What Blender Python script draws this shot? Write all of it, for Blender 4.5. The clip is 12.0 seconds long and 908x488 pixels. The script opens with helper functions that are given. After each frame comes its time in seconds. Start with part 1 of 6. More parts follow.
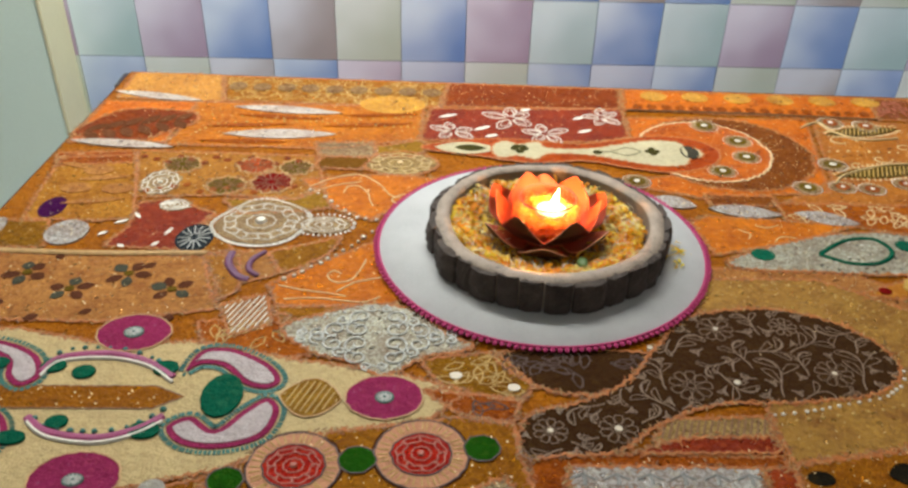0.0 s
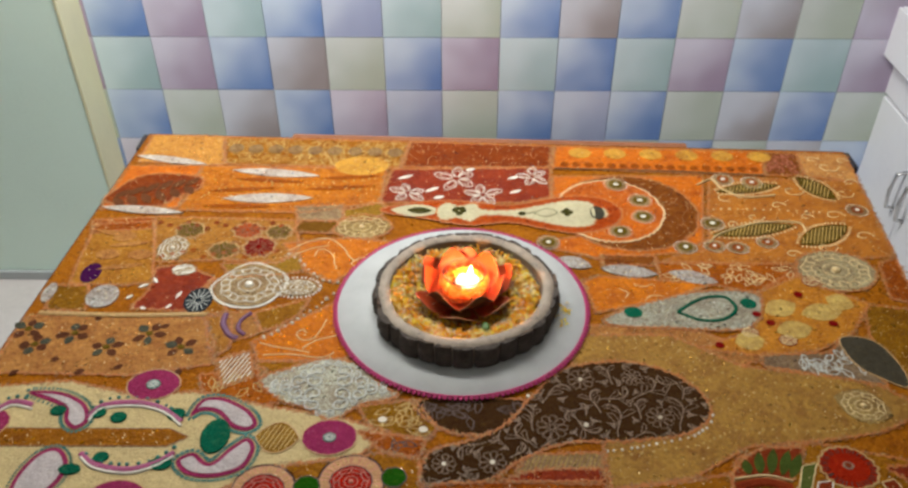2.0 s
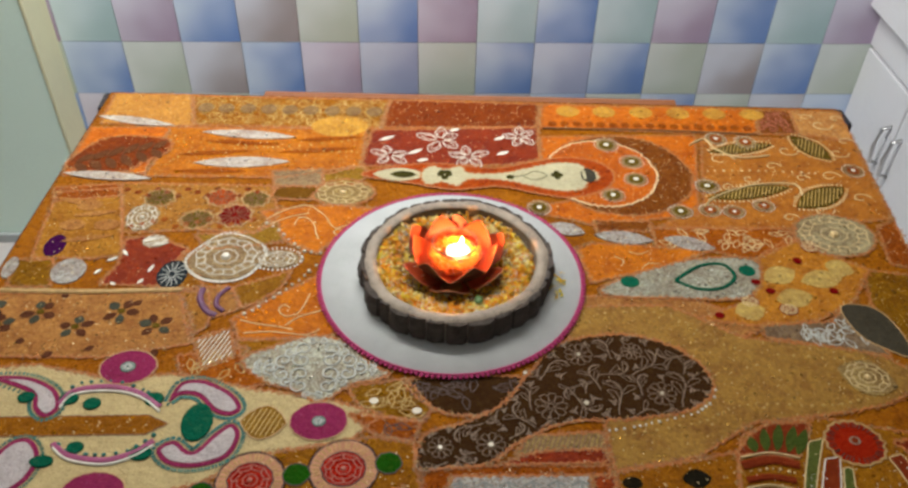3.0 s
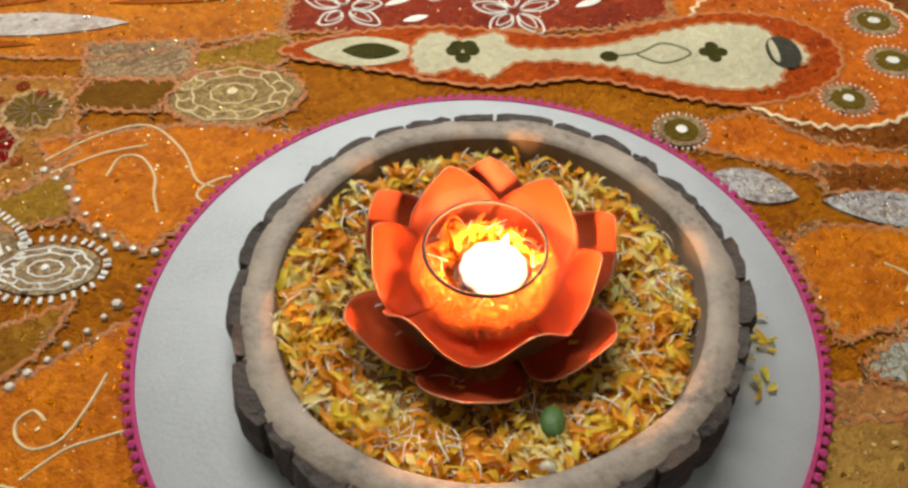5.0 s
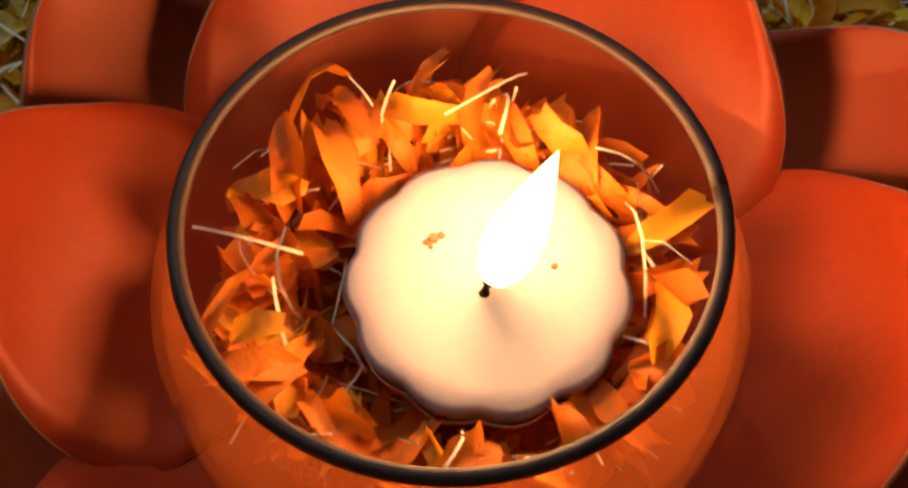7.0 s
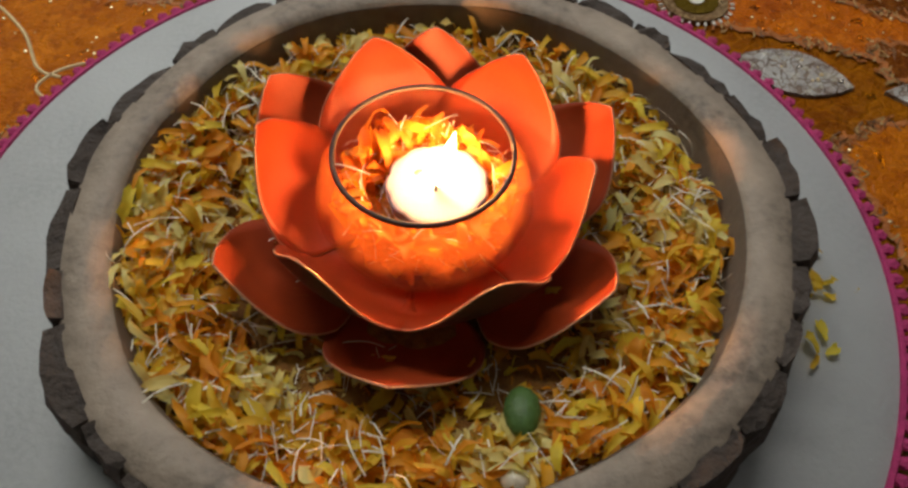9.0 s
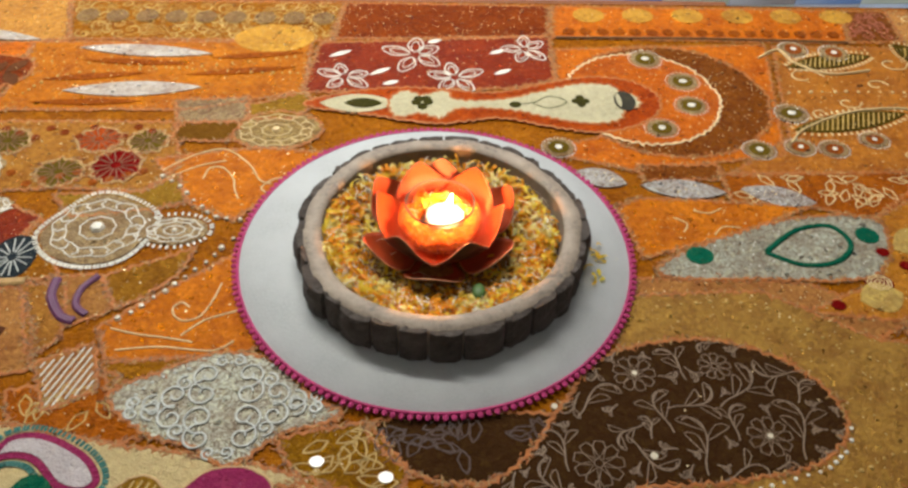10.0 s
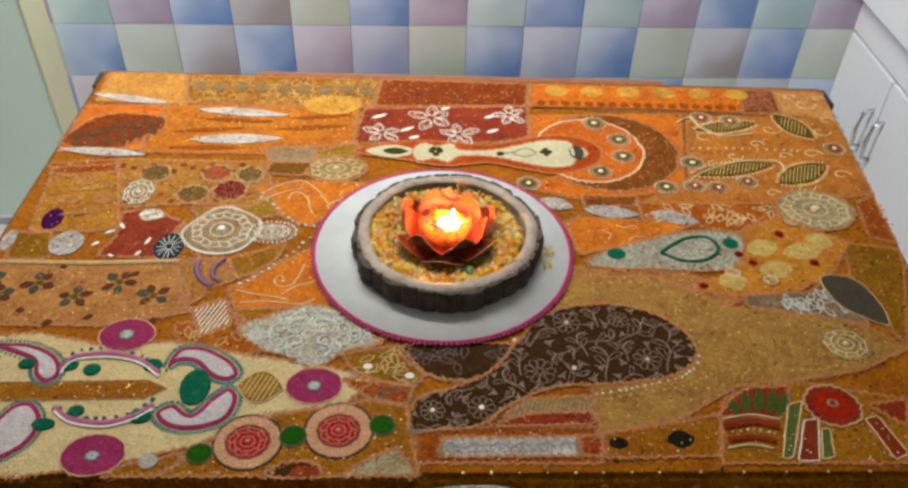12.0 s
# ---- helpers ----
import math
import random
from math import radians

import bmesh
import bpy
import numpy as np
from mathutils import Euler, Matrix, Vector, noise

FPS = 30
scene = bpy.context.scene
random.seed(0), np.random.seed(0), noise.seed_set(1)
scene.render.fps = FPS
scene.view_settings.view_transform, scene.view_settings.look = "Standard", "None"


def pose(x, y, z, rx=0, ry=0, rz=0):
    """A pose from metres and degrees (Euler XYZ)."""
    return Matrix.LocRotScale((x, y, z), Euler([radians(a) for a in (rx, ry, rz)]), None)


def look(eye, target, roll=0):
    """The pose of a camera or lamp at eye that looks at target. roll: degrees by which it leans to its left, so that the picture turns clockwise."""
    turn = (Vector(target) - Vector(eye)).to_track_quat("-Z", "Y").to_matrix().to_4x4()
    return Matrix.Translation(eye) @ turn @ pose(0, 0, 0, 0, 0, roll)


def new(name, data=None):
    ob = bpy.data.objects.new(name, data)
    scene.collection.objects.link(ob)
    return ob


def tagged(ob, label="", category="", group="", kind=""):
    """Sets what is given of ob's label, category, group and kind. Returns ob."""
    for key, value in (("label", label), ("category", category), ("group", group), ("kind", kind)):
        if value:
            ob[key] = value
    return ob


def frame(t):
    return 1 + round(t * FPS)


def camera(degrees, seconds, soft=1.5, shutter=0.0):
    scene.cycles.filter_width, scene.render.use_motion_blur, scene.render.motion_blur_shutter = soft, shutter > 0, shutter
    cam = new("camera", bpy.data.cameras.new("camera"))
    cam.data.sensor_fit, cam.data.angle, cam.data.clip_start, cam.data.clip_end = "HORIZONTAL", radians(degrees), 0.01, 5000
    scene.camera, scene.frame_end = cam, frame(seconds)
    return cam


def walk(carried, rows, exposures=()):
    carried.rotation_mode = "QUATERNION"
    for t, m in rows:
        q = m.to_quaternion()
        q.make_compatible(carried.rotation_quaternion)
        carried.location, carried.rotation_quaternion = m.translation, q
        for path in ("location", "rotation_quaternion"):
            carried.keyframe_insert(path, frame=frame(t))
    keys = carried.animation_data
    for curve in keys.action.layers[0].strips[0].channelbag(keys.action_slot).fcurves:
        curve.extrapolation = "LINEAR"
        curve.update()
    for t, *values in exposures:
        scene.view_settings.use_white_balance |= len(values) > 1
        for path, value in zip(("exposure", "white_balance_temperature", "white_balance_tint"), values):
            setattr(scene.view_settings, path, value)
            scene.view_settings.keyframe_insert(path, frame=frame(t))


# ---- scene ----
cam = camera(56.3, 12.0, 2.7)
PATH = [
    (0, (-0.1284, -0.8338, 1.2967), (-0.1024, 0.0028, 0.7495), 1.72),
    (0.5, (-0.0578, -1.0131, 1.3384), (-0.0098, -0.1732, 0.7977), 0.98),
    (1, (0.0118, -1.0974, 1.3863), (0.0491, -0.2418, 0.8701), 0.97),
    (1.5, (0.0252, -1.0502, 1.5001), (-0.0214, -0.2204, 0.9439), -0.75),
    (2, (-0.0013, -0.9738, 1.6158), (-0.0103, -0.1805, 1.0070), -0.07),
    (2.5, (-0.0315, -0.9556, 1.6261), (-0.0075, -0.1879, 0.9856), 0.86),
    (2.7, (-0.0380, -0.9469, 1.6218), (-0.0056, -0.1811, 0.9795), 1.44),
    (4.3, (-0.0232, -0.4785, 1.3407), (-0.0009, 0.1745, 0.5836), -0.17),
    (4.5, (-0.0161, -0.4121, 1.2789), (-0.0007, 0.2464, 0.5265), -0.47),
    (5, (-0.0130, -0.2804, 1.1511), (-0.0135, 0.3639, 0.3864), -0.29),
    (5.5, (-0.0012, -0.1732, 1.0308), (-0.0124, 0.4425, 0.2429), -0.87),
    (6, (-0.0038, -0.0865, 0.9567), (-0.0167, 0.4613, 0.1202), -1.57),
    (6.5, (-0.0011, -0.0567, 0.9090), (0.0217, 0.4623, 0.0546), 1.47),
    (6.7, (-0.0008, -0.0526, 0.9002), (0.0290, 0.4525, 0.0377), -0.45),
    (8.3, (0.0083, -0.0622, 0.9127), (0.0300, 0.3984, 0.0254), 2.32),
    (8.5, (0.0085, -0.0860, 0.9373), (0.0237, 0.3902, 0.0581), 1.28),
    (8.7, (0.0062, -0.1164, 0.9684), (0.0274, 0.3778, 0.0993), 1.16),
    (9, (0.0054, -0.1956, 1.0396), (0.0314, 0.3775, 0.2205), 1.33),
    (9.2, (-0.0026, -0.2683, 1.0902), (0.0492, 0.3524, 0.3079), 2.53),
    (9.5, (-0.0144, -0.3886, 1.1965), (0.0304, 0.2522, 0.4301), 1.91),
    (10, (-0.0310, -0.5842, 1.3444), (0.0271, 0.1220, 0.6388), 1.91),
    (10.5, (0.0045, -0.7733, 1.4649), (0.0386, -0.0185, 0.8099), 1.72),
    (11, (-0.0122, -0.8812, 1.5753), (0.0130, -0.1081, 0.9416), 1.56),
    (11.5, (-0.0338, -0.9373, 1.5997), (0.0160, -0.1757, 0.9536), 2.09),
    (12, (-0.0426, -0.9450, 1.5992), (0.0034, -0.1984, 0.9356), 2.07),
]
EXPOSURES = [(0.0, 0.14), (0.5, 0.23), (1.0, 0.19), (1.5, 0.25), (2.0, 0.01), (2.7, -0.03), (4.5, -0.1), (5.0, -0.22), (5.5, -0.74), (6.0, -1.31), (6.5, -2.40), (8.5, -2.66), (9.0, -1.16), (9.5, -0.28), (10.2, 0.0), (11.0, -0.08), (11.5, -0.03), (12.0, 0.05)]
walk(cam, [(t, look(eye, target, roll)) for t, eye, target, roll in PATH], EXPOSURES)

# ---- light: a cool ceiling tube lamp, an added front fill and the candle ----
world = bpy.data.worlds.new("room_air")
scene.world = world
world.use_nodes = True
world.node_tree.nodes["Background"].inputs[0].default_value = (0.75, 0.85, 1.0, 1)
world.node_tree.nodes["Background"].inputs[1].default_value = 0.06


def area_lamp(name, eye, target, size, size_y, power, colour):
    data = bpy.data.lights.new(name, "AREA")
    data.shape, data.size, data.size_y, data.energy, data.color = "RECTANGLE", size, size_y, power, colour
    ob = new(name, data)
    ob.matrix_world = look(eye, target)
    return ob


area_lamp("ceiling_light", (-0.35, 0.62, 2.15), (-0.2, 1.2, 1.0), 1.3, 0.16, 40, (1.0, 0.985, 0.95))
# Unseen fill lamp, added to brighten the faces turned to the camera.
area_lamp("front_fill_light", (-0.3, -2.7, 2.3), (-0.1, 1.0, 0.8), 1.2, 0.12, 3.2, (1.0, 0.985, 0.95))
flame_light = bpy.data.lights.new("candle_light", "POINT")
flame_light.energy, flame_light.color, flame_light.shadow_soft_size = 1.2, (1.0, 0.44, 0.145), 0.008
new("candle_light", flame_light).location = (0.0095, 0.002, 0.8145)

# ---- materials ----
MATS = {}


def nodes_of(name):
    m = bpy.data.materials.new(name)
    m.use_nodes = True
    t = m.node_tree
    b = t.nodes["Principled BSDF"]
    return m, t, b


def mixed(t, fac, a, b):
    n = t.nodes.new("ShaderNodeMix")
    n.data_type = "RGBA"
    for sock, v in ((n.inputs[0], fac), (n.inputs[6], a), (n.inputs[7], b)):
        if isinstance(v, bpy.types.NodeSocket):
            t.links.new(v, sock)
        elif isinstance(v, (int, float)):
            sock.default_value = v
        else:
            sock.default_value = (*v[:3], 1)
    return n.outputs[2]


def ramp(t, fac, lo, hi):
    n = t.nodes.new("ShaderNodeMapRange")
    t.links.new(fac, n.inputs[0])
    n.inputs[1].default_value, n.inputs[2].default_value = lo, hi
    return n.outputs[0]


def noise_tex(t, scale, detail=4, rough=0.6, vec=None):
    n = t.nodes.new("ShaderNodeTexNoise")
    n.inputs["Scale"].default_value, n.inputs["Detail"].default_value, n.inputs["Roughness"].default_value = scale, detail, rough
    t.links.new(vec or t.nodes.new("ShaderNodeTexCoord").outputs["Object"], n.inputs["Vector"])
    return n.outputs["Fac"]


def bump(t, b, height, strength, distance=0.002):
    n = t.nodes.new("ShaderNodeBump")
    n.inputs["Strength"].default_value, n.inputs["Distance"].default_value = strength, distance
    t.links.new(height, n.inputs["Height"])
    t.links.new(n.outputs[0], b.inputs["Normal"])


def dim(c, k):
    return tuple(min(1, v * k) for v in c[:3])


def surface(name, colour, rough=0.6, metal=0.0, var=0.25, scale=30, fine=200, relief=0.3, depth=0.001, second=None):
    """A surface with two scales of variation."""
    m, t, b = nodes_of(name)
    big, small = noise_tex(t, scale, 4), noise_tex(t, fine, 3)
    c = mixed(t, ramp(t, big, 0.3, 0.7), dim(colour, 1 - var), second or dim(colour, 1 + var))
    c = mixed(t, ramp(t, small, 0.35, 0.75), c, dim(colour, 1 + var * 0.6))
    t.links.new(c, b.inputs["Base Color"])
    b.inputs["Roughness"].default_value, b.inputs["Metallic"].default_value = rough, metal
    bump(t, b, small, relief, depth)
    MATS[name] = m
    return m


def sewn(t, op, a, b=None, c=None):
    n = t.nodes.new("ShaderNodeMath")
    n.operation = op
    for k, v in enumerate((a, b, c)):
        if isinstance(v, bpy.types.NodeSocket):
            t.links.new(v, n.inputs[k])
        elif v is not None:
            n.inputs[k].default_value = v
    return n.outputs[0]


def cells(t, co, scale, feature, warp):
    """Warped cells: their distances and their random values."""
    add = t.nodes.new("ShaderNodeVectorMath")
    add.operation = "MULTIPLY_ADD"
    add.inputs[1].default_value = (warp, warp, warp)
    nz = t.nodes.new("ShaderNodeTexNoise")
    nz.inputs["Scale"].default_value = scale * 0.5
    t.links.new(co, nz.inputs["Vector"])
    t.links.new(nz.outputs["Color"], add.inputs[0])
    t.links.new(co, add.inputs[2])
    v = t.nodes.new("ShaderNodeTexVoronoi")
    v.feature = feature
    v.inputs["Scale"].default_value = scale
    t.links.new(add.outputs[0], v.inputs["Vector"])
    return v


VIVID = {"lace": 1.10, "linen": 1.35, "felt": 1.40, "velvet": 1.2, "silk": 1.65, "brocade": 1.45}
FIGURE = {"lace": (150, 0.75), "linen": (60, 0.25), "felt": (90, 0.12), "velvet": (75, 0.35), "silk": (62, 0.20), "brocade": (85, 0.62)}
SHEEN = {"silk": 0.42, "felt": 0.85, "linen": 0.7, "brocade": 0.48, "lace": 0.5, "velvet": 0.75}


def fabric(name, colour, second=None, style="linen"):
    """Cloth: a weave, a woven figure, uneven dye, dark gaps between threads and gold flecks."""
    m, t, b = nodes_of(name)
    grey = sum(colour) / 3
    vivid = 1.12 if min(colour) > 0.10 and max(colour) > 0.55 and style == "silk" else VIVID[style]
    tint = [max(0.003, grey + (v - grey) * vivid) * (0.74 if style == "lace" else 0.56 if style == "felt" else 0.52) for v in colour]
    colour = (tint[0] * 1.06, tint[1] * {"lace": 0.97, "felt": 0.97, "silk": 0.93}.get(style, 0.86), tint[2] * {"lace": 0.80, "felt": 0.80, "linen": 0.58}.get(style, 0.42))
    if min(tint) > 0.3:
        colour = tuple(tint)
    deep = (colour[0] * 0.62, colour[1] * 0.42, colour[2] * 0.34)
    pale = (min(1, colour[0] * 1.35 + 0.03), min(1, colour[1] * 1.40 + 0.015), colour[2] * 1.4)
    co = t.nodes.new("ShaderNodeTexCoord").outputs["Object"]
    plain = style in ("felt", "velvet")
    c = mixed(t, ramp(t, noise_tex(t, 24, 5, 0.65, co), 0.30, 0.70), dim(colour, 0.80) if plain else deep, dim(colour, 1.15) if plain else pale)
    c = mixed(t, sewn(t, "MULTIPLY", ramp(t, noise_tex(t, 95, 4, 0.7, co), 0.36, 0.68), 0.6), c, colour)
    scale, strength = FIGURE[style]
    edge = cells(t, co, scale, "DISTANCE_TO_EDGE", 0.03)
    line = sewn(t, "MULTIPLY", ramp(t, edge.outputs["Distance"], 0.10, 0.03), strength)
    c = mixed(t, line, c, (0.17, 0.085, 0.03) if style == "lace" else second or deep if style != "brocade" else pale)
    knot = cells(t, co, 260, "F1", 0.01)
    sep = t.nodes.new("ShaderNodeSeparateColor")
    t.links.new(knot.outputs["Color"], sep.inputs[0])
    loud = 0.15 if plain else 0.38
    c = mixed(t, sewn(t, "MULTIPLY", ramp(t, sep.outputs[0], 0.55, 0.95), loud), c, dim(deep, 0.6))
    c = mixed(t, sewn(t, "MULTIPLY", ramp(t, sep.outputs[1], 0.72, 0.97), loud * 0.8), c, (min(1, pale[0] * 1.15 + 0.10), min(1, pale[1] * 1.15 + 0.06), pale[2] + 0.015))
    c = mixed(t, sewn(t, "MULTIPLY", ramp(t, noise_tex(t, 190, 3, 0.7, co), 0.42, 0.22), 0.2 if plain else 0.32 if style == "silk" else 0.55), c, dim(deep, 0.4))
    for axis in (0, 1):
        w = t.nodes.new("ShaderNodeTexWave")
        w.bands_direction = "XY"[axis]
        w.inputs["Scale"].default_value, w.inputs["Distortion"].default_value = 260, 1.5
        t.links.new(co, w.inputs["Vector"])
        c = mixed(t, ramp(t, w.outputs["Fac"], 0.0, 6.0), c, dim(colour, 0.4))
    t.links.new(c, b.inputs["Base Color"])
    b.inputs["Roughness"].default_value = SHEEN[style]
    b.inputs["Specular IOR Level"].default_value = 0.10 if style == "silk" else 0.06
    if not plain:
        glint = ramp(t, sep.outputs[2], 0.955, 0.975)
        t.links.new(glint, b.inputs["Metallic"])
        t.links.new(sewn(t, "MULTIPLY_ADD", glint, 0.26 - SHEEN[style], SHEEN[style]), b.inputs["Roughness"])
    height = sewn(t, "MULTIPLY_ADD", noise_tex(t, 130, 3, 0.6, co), 2.0, noise_tex(t, 600, 2, 0.5, co))
    height = sewn(t, "MULTIPLY_ADD", line, -0.5, height)
    bump(t, b, height, 0.7, 0.0024)
    MATS[name] = m


CLOTH = {
    "silk": dict(peach=(0.929, 0.515, 0.229), orange=(0.808, 0.331, 0.044), salmon=(0.959, 0.534, 0.334), gold=(0.99, 0.607, 0.211),
                 mustard=(0.667, 0.313, 0.0308), white=(0.98, 0.90, 0.80), white2=(0.92, 0.74, 0.48), maroon=(0.313, 0.0782, 0.0308), orange2=(0.727, 0.285, 0.0704),
                 salmon2=(0.768, 0.331, 0.106), orange3=(0.768, 0.34, 0.00528), peach2=(0.606, 0.313, 0.176), rust=(0.364, 0.101, 0.0264),
                 tan=(0.606, 0.386, 0.185), peach3=(0.848, 0.405, 0.106)),
    "brocade": dict(tan=(0.424, 0.221, 0.0792), tan2=(0.444, 0.248, 0.088), maroon=(0.283, 0.0828, 0.0308), brown=(0.273, 0.115, 0.0528),
                    red=(0.525, 0.147, 0.0704), red2=(0.505, 0.0644, 0.0264), green=(0.12, 0.10, 0.02), rust=(0.404, 0.147, 0.044),
                    rust2=(0.485, 0.193, 0.0528), olive=(0.333, 0.202, 0.0528), front=(0.869, 0.478, 0.123), front2=(0.808, 0.368, 0.0792)),
    "felt": dict(cream=(1.0, 0.93, 0.68), cream2=(1.0, 0.88, 0.62), olive=(0.075, 0.075, 0.03), olive2=(0.20, 0.15, 0.05),
                 grey=(0.10, 0.10, 0.09), crimson=(0.26, 0.03, 0.025), crimson2=(0.15, 0.07, 0.05), purple=(0.075, 0.02, 0.10),
                 brown=(0.24, 0.13, 0.05), brown2=(0.10, 0.04, 0.02), navy=(0.045, 0.06, 0.08), teal=(0.012, 0.17, 0.12),
                 teal2=(0.115, 0.125, 0.11), teal3=(0.19, 0.34, 0.34), magenta=(0.44, 0.11, 0.23), pink=(0.95, 0.60, 0.47),
                 green=(0.03, 0.13, 0.012), green2=(0.10, 0.15, 0.05), green3=(0.16, 0.20, 0.08), white=(0.75, 0.72, 0.65),
                 black=(0.02, 0.018, 0.012), red=(0.32, 0.085, 0.055), red2=(0.46, 0.075, 0.045), blush=(1.0, 0.92, 0.90), slate=(0.10, 0.095, 0.08), leaf=(0.20, 0.10, 0.065)),
    "linen": dict(tan=(0.606, 0.368, 0.167), tan2=(0.626, 0.377, 0.15), tan3=(0.667, 0.423, 0.246), olive=(0.465, 0.331, 0.114), olive2=(0.465, 0.285, 0.0968)),
    "lace": dict(green=(0.52, 0.50, 0.36), white=(0.46, 0.37, 0.25), gold=(0.46, 0.36, 0.18), silver=(0.66, 0.65, 0.62),
                 green2=(0.72, 0.73, 0.60), grey=(0.30, 0.24, 0.19), silver2=(0.54, 0.55, 0.45)),
    "velvet": dict(brown=(0.082, 0.044, 0.023)),
}
for style, named in CLOTH.items():
    for key, colour in named.items():
        fabric(style + "_" + key, colour, None, style)
for key, colour in dict(gold=(0.48, 0.31, 0.08), pink=(0.40, 0.12, 0.07), cream=(0.62, 0.46, 0.22), brown=(0.20, 0.09, 0.03),
                        white=(0.68, 0.64, 0.54), olive=(0.10, 0.10, 0.03), purple=(0.10, 0.02, 0.07), silver=(0.50, 0.51, 0.46),
                        tan=(0.50, 0.30, 0.12), magenta=(0.28, 0.035, 0.12), teal=(0.01, 0.13, 0.10), dark=(0.06, 0.025, 0.012),
                        beige=(0.255, 0.175, 0.11), grey=(0.22, 0.22, 0.20)).items():
    surface("thread_" + key, colour, 0.5, 0.0, 0.3, 60, 500, 0.6)
for key, colour in dict(orange=(0.40, 0.125, 0.02), cream=(0.66, 0.48, 0.26), tan=(0.40, 0.24, 0.08)).items():
    surface("stitch_" + key, colour, 0.6, 0.0, 0.4, 120, 600, 0.8)
fabric("cloth_ground", (0.465, 0.222, 0.066), (0.30, 0.10, 0.02), "brocade")
surface("sequin", (0.84, 0.66, 0.36), 0.30, 0.8, 0.2, 90, 300, 0.1)
surface("pearl", (0.62, 0.54, 0.40), 0.2, 0.0, 0.1, 90, 300, 0.05)
surface("mat_felt", (0.44, 0.45, 0.435), 0.9, 0, 0.12, 17, 400, 0.35, 0.001)
surface("pink_yarn", (0.42, 0.028, 0.13), 0.75, 0, 0.35, 200, 900, 0.8)
surface("bark", (0.050, 0.036, 0.027), 0.85, 0, 0.55, 60, 260, 0.9, 0.003, (0.10, 0.08, 0.065))
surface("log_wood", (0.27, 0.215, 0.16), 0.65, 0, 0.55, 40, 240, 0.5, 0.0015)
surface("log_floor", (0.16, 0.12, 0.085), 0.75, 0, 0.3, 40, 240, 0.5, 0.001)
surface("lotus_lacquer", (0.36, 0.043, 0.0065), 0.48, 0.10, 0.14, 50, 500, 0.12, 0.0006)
surface("lotus_outer_brown", (0.060, 0.022, 0.012), 0.45, 0.4, 0.25, 50, 500, 0.2, 0.0006)
# Petal rims in a paler colour, to paint in their bright lit line.
surface("lotus_edge_glint", (0.62, 0.30, 0.16), 0.4, 0.3, 0.15, 80, 500, 0.2, 0.0006)


def thin_petal(name, colour):
    """Fresh flower petal: its tone changes from piece to piece and light shines through it."""
    m = surface(name, colour, 0.55, 0, 0.2, 300, 900, 0.4)
    t = m.node_tree
    b = t.nodes["Principled BSDF"]
    tint = b.inputs["Base Color"].links[0].from_socket
    rnd = t.nodes.new("ShaderNodeNewGeometry").outputs["Random Per Island"]
    tint = mixed(t, ramp(t, rnd, 0.0, 1.0), (colour[0] * 0.93, colour[1] * 0.84, colour[2] * 0.7), (min(0.95, colour[0] * 1.1), min(0.9, colour[1] * 1.25), colour[2] * 1.3))
    t.links.new(tint, b.inputs["Base Color"])
    through_it, mix = t.nodes.new("ShaderNodeBsdfTranslucent"), t.nodes.new("ShaderNodeMixShader")
    t.links.new(tint, through_it.inputs[0])
    mix.inputs[0].default_value = 0.46
    t.links.new(b.outputs[0], mix.inputs[1])
    t.links.new(through_it.outputs[0], mix.inputs[2])
    t.links.new(mix.outputs[0], t.nodes["Material Output"].inputs[0])


thin_petal("petal_orange", (0.92, 0.38, 0.02))
thin_petal("petal_deep", (0.72, 0.20, 0.010))
thin_petal("petal_yellow", (0.96, 0.62, 0.05))
thin_petal("petal_lemon", (0.95, 0.80, 0.28))
# Dark brown that paints the shade in the gaps between petals.
surface("petal_gap_shade", (0.20, 0.075, 0.012), 0.8, 0, 0.6, 220, 700, 0.8, 0.002, (0.42, 0.20, 0.02))
surface("petal_stem", (0.80, 0.74, 0.58), 0.5, 0, 0.2, 300, 900, 0.3)
surface("leaf_green", (0.07, 0.14, 0.03), 0.5, 0, 0.3, 200, 600, 0.4)
surface("black_lacquer", (0.012, 0.012, 0.018), 0.35, 0, 0.3, 20, 200, 0.1)
surface("floor_tile", (0.62, 0.58, 0.56), 0.3, 0, 0.08, 6, 60, 0.05)
surface("mint_paint", (0.74, 0.92, 0.81), 0.5, 0, 0.035, 3, 120, 0.12, 0.0008)
surface("cream_trim", (0.70, 0.68, 0.44), 0.5, 0, 0.06, 10, 120, 0.15, 0.0008)
surface("skirting_paint", (0.46, 0.50, 0.50), 0.4, 0, 0.05, 10, 120, 0.1)
surface("white_laminate", (0.74, 0.75, 0.78), 0.35, 0, 0.03, 5, 80, 0.08)
surface("dark_gap", (0.10, 0.10, 0.11), 0.6, 0, 0.1, 20, 100, 0.1)
surface("steel", (0.60, 0.60, 0.60), 0.28, 1.0, 0.1, 60, 300, 0.05)
surface("plaster", (0.70, 0.70, 0.68), 0.8, 0, 0.04, 5, 90, 0.2)
surface("bench_wood", (0.22, 0.075, 0.025), 0.4, 0, 0.3, 20, 160, 0.3)
surface("grout", (0.50, 0.52, 0.55), 0.7, 0, 0.1, 30, 200, 0.2)
